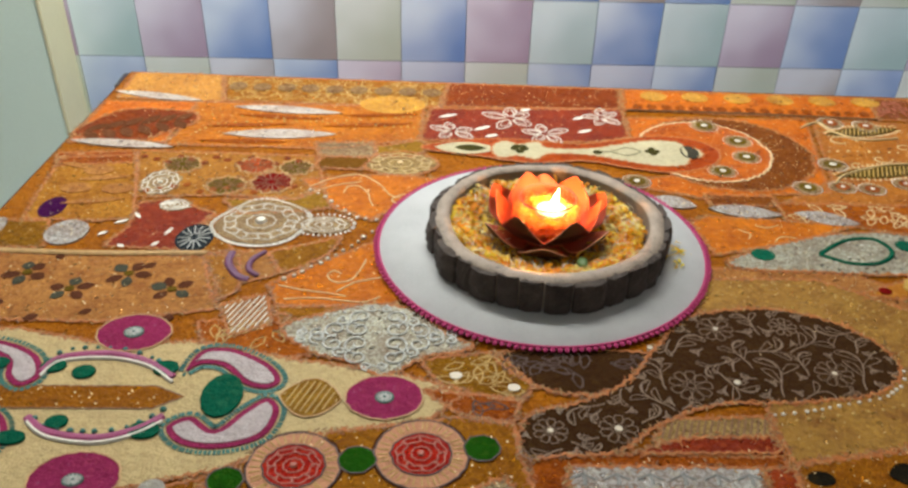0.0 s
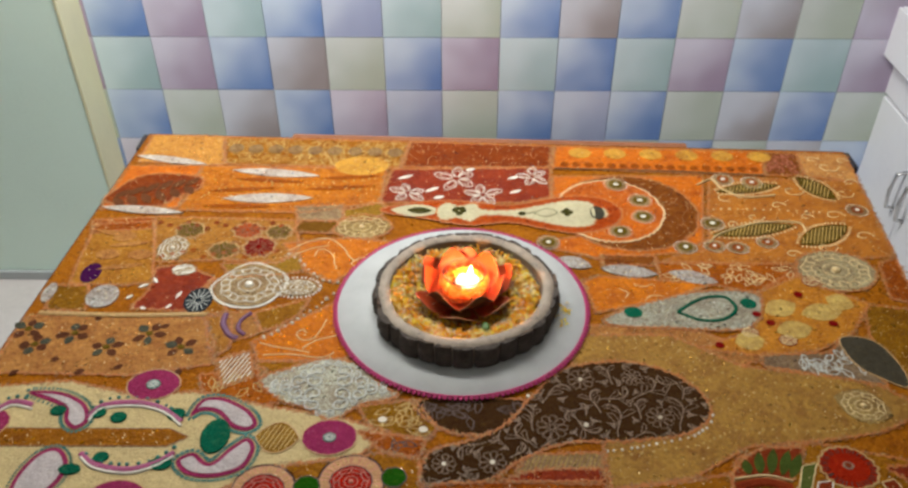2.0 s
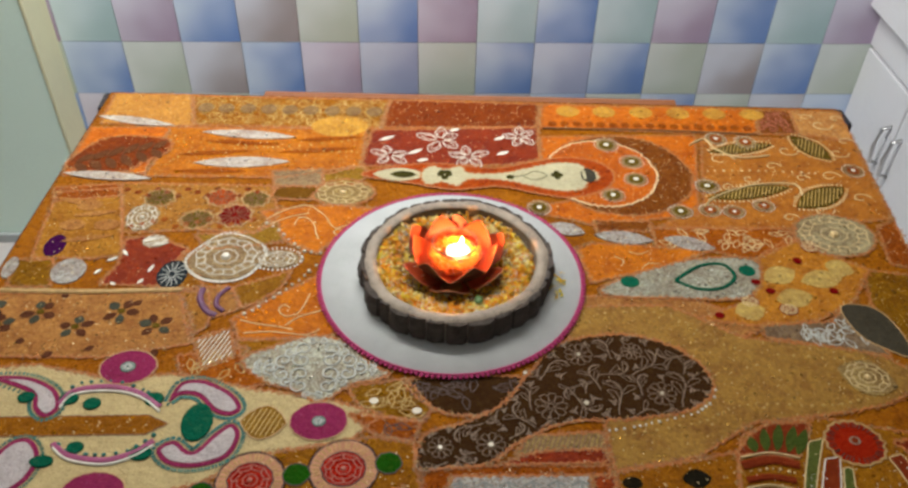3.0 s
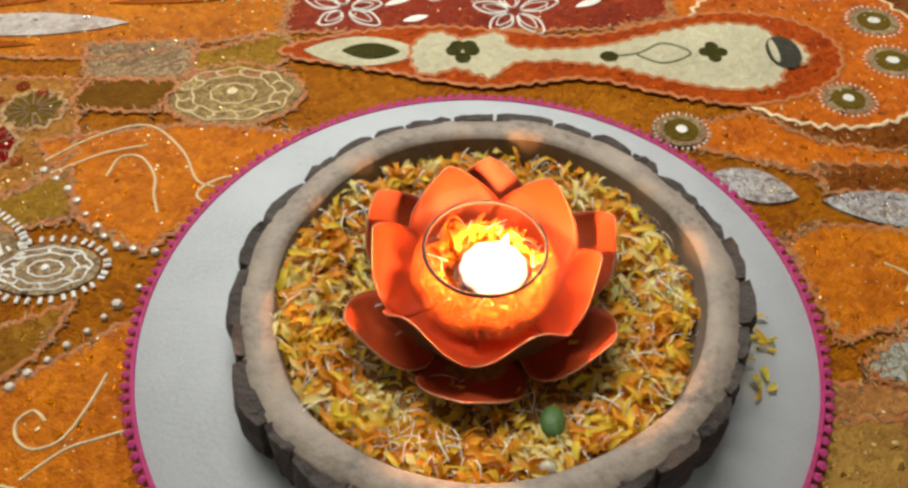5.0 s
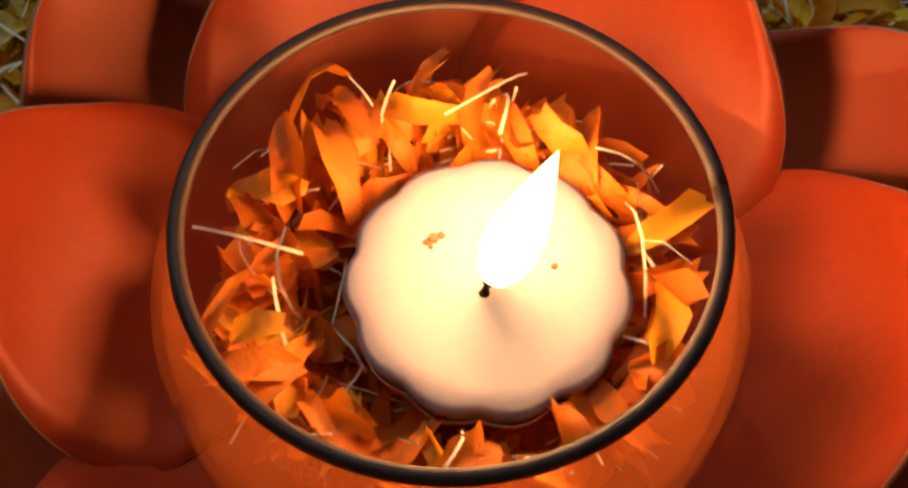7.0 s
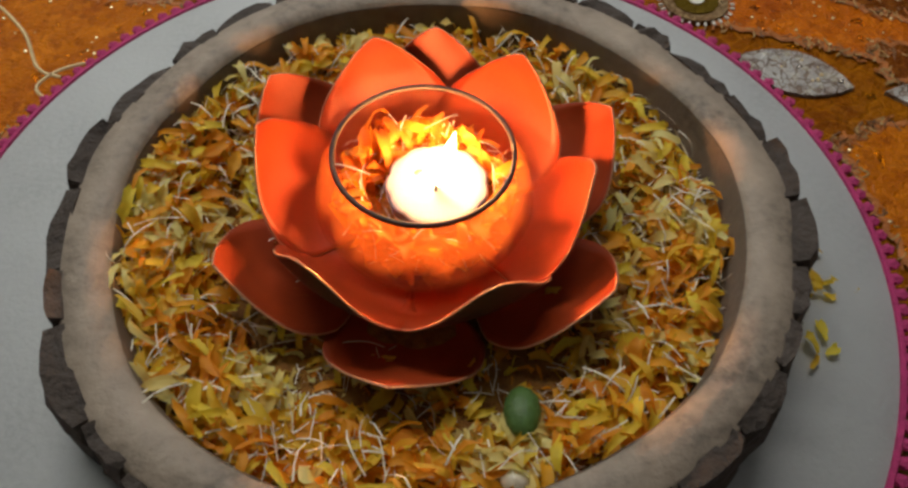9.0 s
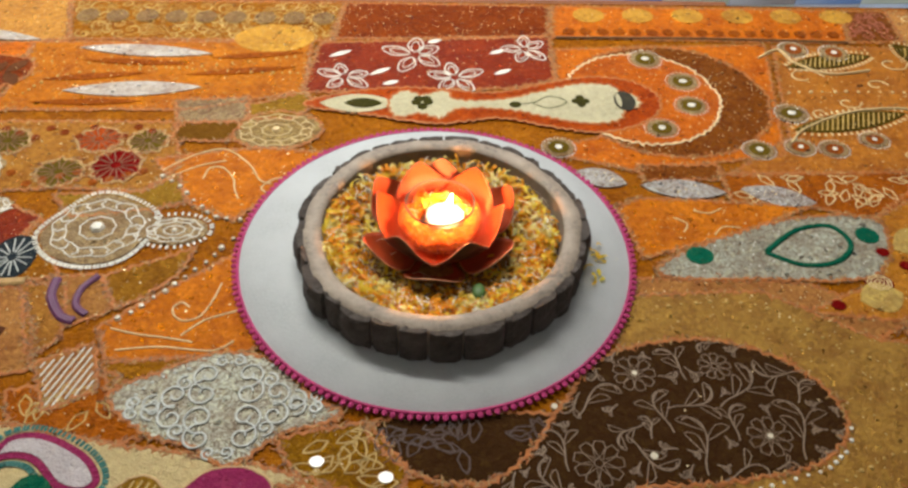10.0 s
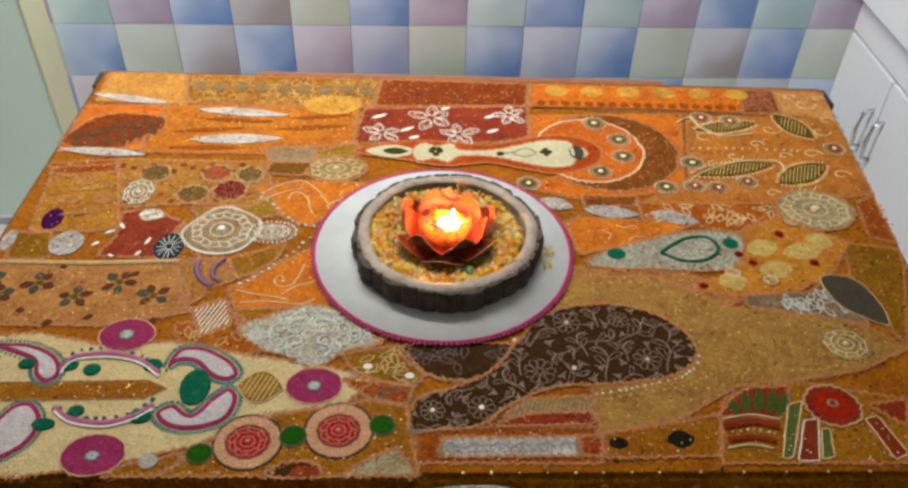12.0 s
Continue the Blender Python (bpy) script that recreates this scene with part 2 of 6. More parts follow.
surface("foil", (0.75, 0.75, 0.75), 0.25, 1.0, 0.1, 90, 500, 0.6)
surface("wax_soot", (0.16, 0.07, 0.03), 0.8, 0, 0.3, 300, 900, 0.4)
surface("wick_char", (0.03, 0.02, 0.015), 0.9, 0, 0.4, 400, 900, 0.6)
surface("glass_rim", (0.022, 0.008, 0.005), 0.55, 0, 0.2, 80, 300, 0.05)

m, t, b = nodes_of("wax")
b.inputs["Base Color"].default_value = (0.23, 0.222, 0.275, 1)
b.inputs["Roughness"].default_value = 0.42
b.inputs["Specular IOR Level"].default_value = 0.25
b.inputs["Subsurface Weight"].default_value = 0.6
b.inputs["Subsurface Radius"].default_value = (0.012, 0.008, 0.005)
b.inputs["Subsurface Scale"].default_value = 0.5
bump(t, b, noise_tex(t, 160, 3), 0.2, 0.001)
MATS["wax"] = m
m, t, b = nodes_of("flame_glow")
b.inputs["Base Color"].default_value = (0, 0, 0, 1)
b.inputs["Emission Color"].default_value = (1.0, 0.66, 0.28, 1)
b.inputs["Emission Strength"].default_value = 40
MATS["flame_glow"] = m
m, t, b = nodes_of("clear_glass")
t.nodes.remove(b)
fr, tr, gl, mx, sc = (t.nodes.new("ShaderNode" + k) for k in ("LayerWeight", "BsdfTransparent", "BsdfGlossy", "MixShader", "Math"))
fr.inputs["Blend"].default_value = 0.25
sc.operation = "MULTIPLY"
sc.inputs[1].default_value = 0.22
tr.inputs[0].default_value = (1.0, 0.92, 0.84, 1)
gl.inputs["Roughness"].default_value = 0.08
t.links.new(fr.outputs["Facing"], sc.inputs[0])
t.links.new(sc.outputs[0], mx.inputs[0])
t.links.new(tr.outputs[0], mx.inputs[1])
t.links.new(gl.outputs[0], mx.inputs[2])
# Orange film: the petals' reflected glow put into the clear glass as colour.
glow_haze, film = t.nodes.new("ShaderNodeBsdfTranslucent"), t.nodes.new("ShaderNodeMixShader")
glow_haze.inputs[0].default_value = (0.7, 0.20, 0.055, 1)
t.links.new(ramp(t, noise_tex(t, 60, 3), -0.2, 9.0), film.inputs[0])
t.links.new(mx.outputs[0], film.inputs[1])
t.links.new(glow_haze.outputs[0], film.inputs[2])
t.links.new(film.outputs[0], t.nodes["Material Output"].inputs[0])
MATS["clear_glass"] = m


def glazed_tile(name, light, deep):
    """Printed ceramic tile: a soft cloudy wash, deeper towards one lower corner, no two alike."""
    m, t, b = nodes_of(name)
    co = t.nodes.new("ShaderNodeTexCoord")
    sep = t.nodes.new("ShaderNodeSeparateXYZ")
    t.links.new(co.outputs["Generated"], sep.inputs[0])
    rnd = t.nodes.new("ShaderNodeObjectInfo").outputs["Random"]
    across = sewn(t, "MULTIPLY_ADD", sep.outputs[0], 0.70, sewn(t, "MULTIPLY_ADD", sep.outputs[2], -0.45, 0.45))
    shift = t.nodes.new("ShaderNodeVectorMath")
    shift.operation = "MULTIPLY_ADD"
    shift.inputs[1].default_value = (1, 1, 1)
    t.links.new(co.outputs["Object"], shift.inputs[0])
    comb = t.nodes.new("ShaderNodeCombineXYZ")
    t.links.new(sewn(t, "MULTIPLY", rnd, 37.0), comb.inputs[0])
    t.links.new(comb.outputs[0], shift.inputs[2])
    cloud = noise_tex(t, 9, 1, 0.4, shift.outputs[0])
    wash = sewn(t, "MULTIPLY_ADD", cloud, 0.9, sewn(t, "MULTIPLY_ADD", rnd, 0.25, across))
    n = t.nodes.new("ShaderNodeMapRange")
    n.interpolation_type = "SMOOTHSTEP"
    n.inputs[1].default_value, n.inputs[2].default_value, n.inputs[4].default_value = 0.55, 1.75, 0.92
    t.links.new(wash, n.inputs[0])
    t.links.new(mixed(t, n.outputs[0], light, deep), b.inputs["Base Color"])
    b.inputs["Roughness"].default_value = 0.36
    bump(t, b, noise_tex(t, 25, 2), 0.05, 0.001)
    MATS[name] = m


TILES = dict(b=((0.70, 0.82, 0.98), (0.13, 0.26, 0.62)), m=((0.78, 0.76, 0.90), (0.42, 0.32, 0.46)), t=((0.72, 0.86, 0.92), (0.38, 0.56, 0.58)),
             c=((0.78, 0.84, 0.82), (0.52, 0.60, 0.50)), g=((0.74, 0.78, 0.88), (0.36, 0.31, 0.31)), l=((0.72, 0.80, 0.96), (0.34, 0.40, 0.64)))
for key, (light, deep) in TILES.items():
    glazed_tile("tile_" + key, light, deep)


# ---- mesh helpers ----
def mesh_of(name, bm, material):
    me = bpy.data.meshes.new(name)
    bm.normal_update()
    bm.to_mesh(me)
    bm.free()
    me.materials.append(MATS[material])
    return me


def part(name, bm, material, parent, label="", smooth=False):
    me = mesh_of(name, bm, material)
    if smooth:
        for p in me.polygons:
            p.use_smooth = True
    ob = new(name, me)
    ob.parent = parent
    if label:
        tagged(ob, label)
    return ob


def thing(name, label, category, kind="", group="", at=(0, 0, 0)):
    ob = new(name)
    ob.empty_display_size = 0.05
    ob.location = at
    return tagged(ob, label, category, group, kind)


def solid(name, bm, material, label, category, kind="", smooth=False):
    ob = new(name, mesh_of(name, bm, material))
    if smooth:
        for p in ob.data.polygons:
            p.use_smooth = True
    return tagged(ob, label, category, "", kind)


def box(x0, x1, y0, y1, z0, z1, bevel=0.0, bm=None):
    bm = bm or bmesh.new()
    made = bmesh.ops.create_cube(bm, size=1, matrix=Matrix.Translation(((x0 + x1) / 2, (y0 + y1) / 2, (z0 + z1) / 2)) @ Matrix.Diagonal((x1 - x0, y1 - y0, z1 - z0, 1)))
    if bevel:
        edges = list({e for v in made["verts"] for e in v.link_edges})
        bmesh.ops.bevel(bm, geom=edges, offset=bevel, segments=2, affect="EDGES", profile=0.5)
    return bm


def lathe(profile, n=64, wobble=None, centre=(0, 0), close=False):
    """Turns a list of (radius, z) round a standing axis."""
    bm = bmesh.new()
    rings = []
    for r, z in profile:
        if r < 1e-6:
            rings.append([bm.verts.new((centre[0], centre[1], z))])
            continue
        rings.append([bm.verts.new((centre[0] + math.cos(a) * r * k, centre[1] + math.sin(a) * r * k, z))
                      for a in (2 * math.pi * i / n for i in range(n)) for k in (wobble(a, r, z) if wobble else 1.0,)])
    pairs = list(zip(rings, rings[1:])) + ([(rings[-1], rings[0])] if close else [])
    for a, b in pairs:
        for i in range(n):
            j = (i + 1) % n
            if len(a) == 1 and len(b) > 1:
                bm.faces.new((a[0], b[j], b[i]))
            elif len(b) == 1 and len(a) > 1:
                bm.faces.new((a[i], a[j], b[0]))
            elif len(a) > 1:
                bm.faces.new((a[i], a[j], b[j], b[i]))
    bmesh.ops.recalc_face_normals(bm, faces=bm.faces)
    return bm


def tube(bm, pts, radius, n=6):
    pts = [Vector(p) for p in pts]
    rings = []
    for i, p in enumerate(pts):
        d = (pts[min(i + 1, len(pts) - 1)] - pts[max(i - 1, 0)]).normalized()
        side = d.cross(Vector((0.3, 0.2, 1))).normalized()
        up = side.cross(d)
        rings.append([bm.verts.new(p + radius * (math.cos(a) * side + math.sin(a) * up)) for a in (2 * math.pi * k / n for k in range(n))])
    for a, b in zip(rings, rings[1:]):
        for k in range(n):
            bm.faces.new((a[k], a[(k + 1) % n], b[(k + 1) % n], b[k]))
    bm.faces.new(rings[0][::-1])
    bm.faces.new(rings[-1])


# ---- room ----
WALL_Y = 1.0765
FLOOR = (-2.6, 2.4, -3.0, 1.3)
solid("floor", box(*FLOOR, -0.1, 0.0), "floor_tile", "pale glossy floor tiles", "floor", "structure")
solid("ceiling", box(*FLOOR, 2.7, 2.8), "plaster", "plain white ceiling", "ceiling", "structure")
solid("wall_west", box(-2.7, -2.6, -3.0, 1.3, 0, 2.7), "plaster", "plain pale wall", "wall", "structure")
solid("wall_east", box(2.4, 2.5, -3.0, 1.3, 0, 2.7), "plaster", "plain pale wall", "wall", "structure")
solid("wall_south", box(-2.6, 2.4, -3.1, -3.0, 0, 2.7), "plaster", "plain pale wall", "wall", "structure")
wall_north = solid("wall_north", box(-2.6, 2.4, WALL_Y + 0.006, 1.3, 0, 2.7), "grout", "wall of pastel checkered glazed tiles", "wall", "structure")

mint = thing("wall_mint", "pale mint green painted wall end with cream corner strip", "wall", "structure")
part("panel", box(-2.6, -0.972, 0.958, WALL_Y, 0.0, 2.7), "mint_paint", mint)
part("corner_strip", box(-0.972, -0.964, 0.955, WALL_Y, 0.0, 2.7, 0.002), "cream_trim", mint, "cream painted corner strip")
part("skirting", box(-2.6, -0.972, 0.946, 0.958, 0.0, 0.030, 0.004), "skirting_paint", mint, "grey skirting board")

# white kitchen unit along the east side
kitchen = thing("kitchen_cabinet", "white laminate kitchen base cabinet with steel bar handles", "cabinet", at=(1.12, 0, 0))
UNIT = 0.46


def rel(ob, dx, dy=0, dz=0):
    ob.location = (dx, dy, dz)
    return ob


rel(part("carcass", box(1.14, 1.72, -1.2, WALL_Y, 0.08, 0.66), "white_laminate", kitchen), -1.12)
rel(part("plinth", box(1.18, 1.7, -1.2, WALL_Y, 0.0, 0.08), "dark_gap", kitchen), -1.12)
rel(part("drawer_rail", box(1.122, 1.14, -1.2, WALL_Y, 0.56, 0.665, 0.003), "white_laminate", kitchen, "white drawer front band"), -1.12)
for i in range(4):
    y1 = 1.275 - i * UNIT
    door = rel(part("door", box(1.12, 1.14, y1 - UNIT + 0.002, min(y1 - 0.002, WALL_Y - 0.004), 0.09, 0.553, 0.003), "white_laminate", kitchen), -1.12)
    hy = y1 - UNIT + 0.03 if i % 2 == 0 else y1 - 0.03
    bm = bmesh.new()
    tube(bm, [(1.121, hy, 0.345), (1.098, hy, 0.352), (1.093, hy, 0.40), (1.098, hy, 0.448), (1.121, hy, 0.455)], 0.0055, 8)
    part("handle", bm, "steel", door, "brushed steel bar handle", True)
worktop = thing("worktop", "thick white worktop on the kitchen cabinet", "worktop", at=(1.085, 0, 0))
rel(part("slab", box(1.092, 1.75, -1.25, WALL_Y - 0.002, 0.665, 0.80, 0.006), "white_laminate", worktop), -1.085)
rel(part("edge_band", box(1.085, 1.0925, -1.25, WALL_Y - 0.002, 0.667, 0.797, 0.003), "white_laminate", worktop, "white front edge band"), -1.085)

# bench whose back rail shows behind the table
bench = thing("bench", "reddish brown wooden bench with a back rail behind the table", "bench", at=(0.05, 0.64, 0))
TURN_B = Matrix.Rotation(radians(-2.2), 4, "Z")


def bench_part(name, *a):
    bm = box(*a, 0.004)
    bmesh.ops.transform(bm, matrix=TURN_B, verts=bm.verts)
    part(name, bm, "bench_wood", bench)


bench_part("back_rail", -0.41, 0.42, -0.085, -0.055, 0.62, 0.703)
bench_part("seat", -0.41, 0.42, -0.05, 0.33, 0.40, 0.44)
for sx in (-0.38, 0.35):
    bench_part("leg", sx, sx + 0.04, -0.085, -0.052, 0.0, 0.66)
    bench_part("leg", sx, sx + 0.04, 0.28, 0.32, 0.0, 0.40)

# ---- table ----
FL, FR, NR, NL = (-0.634, 0.515), (0.743, 0.458), (0.661, -0.399), (-0.682, -0.378)


def quad_slab(z0, z1, grow=0.0, bevel=0.0):
    """A slab with the table's plan, grown outwards."""
    bm = bmesh.new()
    cx, cy = 0.02, 0.045
    ring = []
    for z in (z0, z1):
        ring.append([bm.verts.new((x + grow * (1 if x > cx else -1), y + grow * (1 if y > cy else -1), z)) for x, y in (NL, NR, FR, FL)])
    bm.faces.new(ring[0][::-1])
    top = bm.faces.new(ring[1])
    for i in range(4):
        j = (i + 1) % 4
        bm.faces.new((ring[0][i], ring[0][j], ring[1][j], ring[1][i]))
    if bevel:
        bmesh.ops.bevel(bm, geom=list(top.edges) + [e for e in bm.edges if abs(e.verts[0].co.z - e.verts[1].co.z) > 0.001], offset=bevel, segments=4, affect="EDGES", profile=0.5)
    return bm


table = thing("dining_table", "black lacquered dining table under a patchwork cloth", "table")
part("tabletop", quad_slab(0.612, 0.7425, -0.006, 0.006), "black_lacquer", table)
for x, y in (NL, NR, FR, FL):
    cxx, cyy = x - 0.15 * (1 if x > 0 else -1), y - 0.06 * (1 if y > 0 else -1)
    part("leg", box(cxx - 0.035, cxx + 0.035, cyy - 0.035, cyy + 0.035, 0, 0.645, 0.004), "black_lacquer", table)
for x, y in (FR, FL):
    sx = 1 if x > 0 else -1
    part("corner_block", box(min(x, x + sx * 0.014), max(x, x + sx * 0.014), y - 0.05, y + 0.006, 0.66, 0.746, 0.004), "black_lacquer", table)

cloth = thing("tablecloth", "orange and brown patchwork tablecloth with embroidered appliques", "tablecloth")
part("ground_cloth", quad_slab(0.7435, 0.75, 0.0, 0.003), "cloth_ground", cloth)


def cloth_front():
    """The front fall, gently waved."""
    bm = bmesh.new()
    n, rows = 120, []
    prof = ((0.0, 0.7495), (-0.007, 0.7455), (-0.011, 0.737), (-0.012, 0.71), (-0.011, 0.675))
    for k, (dy, z) in enumerate(prof):
        row = []
        for i in range(n + 1):
            u = i / n
            x, y = NL[0] + (NR[0] - NL[0]) * u, NL[1] + (NR[1] - NL[1]) * u
            wave = 0.0022 * math.sin(u * 38) * k / 4 + 0.0018 * math.sin(u * 91 + 1) * k / 4
            row.append(bm.verts.new((x, y + dy + wave, z - (0.004 * math.sin(u * 17) if k == 4 else 0))))
        rows.append(row)
    for a, b in zip(rows, rows[1:]):
        for i in range(n):
            bm.faces.new((a[i], b[i], b[i + 1], a[i + 1]))
    bmesh.ops.solidify(bm, geom=bm.faces[:], thickness=0.0015)
    return bm


part("front_fall", cloth_front(), "brocade_front", cloth, "olive gold brocade fall of the cloth", True)


def side_fall(a, b, out):
    bm = bmesh.new()
    n, rows = 60, []
    for dz, o in ((0.0, 0.0), (-0.006, 0.005), (-0.02, 0.007), (-0.035, 0.0075)):
        rows.append([bm.verts.new((a[0] + (b[0] - a[0]) * i / n + out[0] * o, a[1] + (b[1] - a[1]) * i / n + out[1] * o + 0.0, 0.7495 + dz)) for i in range(n + 1)])
    for r, s in zip(rows, rows[1:]):
        for i in range(n):
            bm.faces.new((r[i], s[i], s[i + 1], r[i + 1]))
    return bm


part("side_fall", side_fall(NL, FL, (-1, 0)), "brocade_rust", cloth, "", True)
part("side_fall", side_fall(NR, FR, (1, 0)), "brocade_rust", cloth, "", True)
part("side_fall", side_fall(FL, FR, (0, 1)), "brocade_rust", cloth, "", True)

# ---- patchwork ----
TOP = 0.75
STEP = 0.0006
LAID = []


def rounded(pts, smooth, closed=True, steps=5):
    """Catmull-Rom through the corners when smooth, with the sides divided otherwise."""
    n, out = len(pts), []
    last = n if closed else n - 1
    for i in range(last):
        p0, p1, p2, p3 = (Vector(pts[(i + k) % n] if closed else pts[max(0, min(n - 1, i + k))]) for k in (-1, 0, 1, 2))
        for s in range(steps):
            u = s / steps
            if smooth:
                out.append(0.5 * (2 * p1 + (p2 - p0) * u + (2 * p0 - 5 * p1 + 4 * p2 - p3) * u * u + (3 * p1 - p0 - 3 * p2 + p3) * u ** 3))
            else:
                out.append(p1.lerp(p2, u))
    if not closed:
        out.append(Vector(pts[-1]))
    return out


def ribbon(bm, pts, width, z, lift=0.0008, closed=False):
    """A corded thread: a low ridge along a line."""
    n = len(pts)
    rows = []
    for i, p in enumerate(pts):
        a, b = (pts[(i - 1) % n], pts[(i + 1) % n]) if closed else (pts[max(0, i - 1)], pts[min(n - 1, i + 1)])
        d = b - a
        if d.length < 1e-7:
            d = Vector((1, 0))
        d.normalize()
        s = Vector((-d.y, d.x)) * width / 2
        rows.append([bm.verts.new((p.x + s.x, p.y + s.y, z)), bm.verts.new((p.x + s.x * 0.5, p.y + s.y * 0.5, z + lift)),
                     bm.verts.new((p.x - s.x * 0.5, p.y - s.y * 0.5, z + lift)), bm.verts.new((p.x - s.x, p.y - s.y, z))])
    for i in range(n if closed else n - 1):
        a, b = rows[i], rows[(i + 1) % n]
        for k in range(3):
            bm.faces.new((a[k], a[k + 1], b[k + 1], b[k]))


def bead(bm, x, y, z, r, flat=0.5):
    c = bm.verts.new((x, y, z + r * flat * 1.3))
    mid = [bm.verts.new((x + r * 0.72 * math.cos(a), y + r * 0.72 * math.sin(a), z + r * flat)) for a in (k * math.pi / 3 for k in range(6))]
    low = [bm.verts.new((x + r * math.cos(a), y + r * math.sin(a), z - 0.0003)) for a in (k * math.pi / 3 for k in range(6))]
    for k in range(6):
        j = (k + 1) % 6
        bm.faces.new((c, mid[k], mid[j]))
        bm.faces.new((mid[k], low[k], low[j], mid[j]))


def inside(p, ring):
    hit, n = False, len(ring)
    for i in range(n):
        a, b = ring[i], ring[i - 1]
        if (a.y > p[1]) != (b.y > p[1]) and p[0] < (b.x - a.x) * (p[1] - a.y) / (b.y - a.y) + a.x:
            hit = not hit
    return hit


def deep_in(p, ring, r):
    return all(inside((p[0] + dx * r, p[1] + dy * r), ring) for dx, dy in ((1, 0), (-1, 0), (0, 1), (0, -1)))


def fill_bm(kind, ring, z, rng):
    """The embroidery on a patch."""
    bm = bmesh.new()
    xs, ys = [p.x for p in ring], [p.y for p in ring]
    x0, x1, y0, y1 = min(xs), max(xs), min(ys), max(ys)
    cx, cy, hx, hy = (x0 + x1) / 2, (y0 + y1) / 2, (x1 - x0) / 2, (y1 - y0) / 2
    area = (x1 - x0) * (y1 - y0)
    if kind in ("dots", "sparkle"):
        for _ in range(min(260, int(area * (3600 if kind == "dots" else 3000)) + 5)):
            p = rng.uniform(x0, x1), rng.uniform(y0, y1)
            if deep_in(p, ring, 0.004):
                bead(bm, *p, z, rng.uniform(0.0006, 0.0014) * (1 if kind == "dots" else 0.75), 0.5)
    elif kind == "glints":
        for _ in range(min(220, int(area * 3600))):
            p = rng.uniform(x0, x1), rng.uniform(y0, y1)
            if inside(p, ring):
                bead(bm, *p, z, rng.choice((0.0005, 0.0006, 0.0007, 0.0012)), 0.6)
    elif kind == "scroll":
        placed = []
        for _ in range(int(area * 60000) + 60):
            p = Vector((rng.uniform(x0, x1), rng.uniform(y0, y1)))
            r = rng.uniform(0.0085, 0.0185)
            if not deep_in(p, ring, r * 0.9) or any((p - q).length < (r + s) * 0.64 for q, s in placed):
                continue
            placed.append((p, r))
            a0, sgn = rng.uniform(0, 6.28), rng.choice((-1, 1))
            if rng.random() < 0.2:
                for k in range(6):
                    d = Vector((math.cos(a0 + k * 1.047), math.sin(a0 + k * 1.047)))
                    e = Vector((-d.y, d.x))
                    ribbon(bm, [p + d * r * 0.25, p + d * r * 0.6 + e * r * 0.26, p + d * r * 0.95, p + d * r * 0.6 - e * r * 0.26], 0.0010, z, 0.0005, True)
                bead(bm, p.x, p.y, z, 0.0016)
                continue
            tail = a0 + rng.uniform(0.6, 1.4)
            for side in (-1, 1):
                run = [p + Vector((math.cos(tail + side * 0.5 * u), math.sin(tail + side * 0.5 * u))) * r * (0.55 + 0.75 * u) for u in (i / 6 for i in range(7))]
                if deep_in(run[-1], ring, 0.002):
                    ribbon(bm, run, 0.0011, z, 0.0005)
            for h, turn in ((0, 1.3), (math.pi, 0.75)):
                pts = [p + Vector((math.cos(a0 + h + sgn * turn * 6.28 * u), math.sin(a0 + h + sgn * turn * 6.28 * u))) * r * (0.12 + 0.88 * u) for u in (i / 16 for i in range(17))]
                ribbon(bm, pts, 0.0014, z, 0.0005)
    elif kind == "vine":
        taken = []

        def clear(run, gap):
            return all(inside(p, ring) for p in run) and not any((p - q).length < gap for p in run for q in taken)

        def draw(run, width, closed=False):
            ribbon(bm, run, width, z, 0.0005, closed)
            taken.extend(run[::2])

        for fx, fy, fr in BLOOMS:
            o = Vector((fx, fy))
            if not deep_in(o, ring, fr * 0.8):
                continue
            for k in range(9):
                d = Vector((math.cos(k * 0.698), math.sin(k * 0.698)))
                e = Vector((-d.y, d.x)) * fr * 0.26
                draw([o + d * fr * 0.25, o + d * fr * 0.7 + e, o + d * fr * 1.0 + e * 0.7, o + d * fr * 1.0 - e * 0.7, o + d * fr * 0.7 - e], 0.0011, True)
            draw([o + Vector((math.cos(a), math.sin(a))) * fr * 0.2 for a in (i * 0.628 for i in range(10))], 0.0011, True)
        for size in (1.0, 0.75, 0.5, 0.34, 0.24):
            for _ in range(int(300 / size)):
                p = Vector((rng.uniform(x0, x1), rng.uniform(y0, y1)))
                a0, bend, length = rng.uniform(0, 6.28), rng.choice((-1, 1)), 0.062 * size * rng.uniform(0.8, 1.2)
                run, a = [p], a0
                for i in range(22):
                    u = i / 21
                    a += bend * (0.04 + 0.42 * max(0, u - 0.35)) if u > 0.2 else -bend * 0.10
                    run.append(run[-1] + Vector((math.cos(a), math.sin(a))) * length / 22 * (1.25 - 0.6 * u))
                if not clear(run, 0.0042):
                    continue
                draw(run, 0.0015)
                for at, side in ((5, 1), (9, -1), (12, 1)):
                    d = (run[at + 1] - run[at]).normalized()
                    e = Vector((-d.y, d.x)) * side * bend
                    f = length * 0.22
                    loop = [run[at], run[at] + d * f * 0.5 + e * f * 0.75, run[at] + d * f * 0.95 + e * f * 1.25, run[at] + d * f * 1.0 + e * f * 0.55]
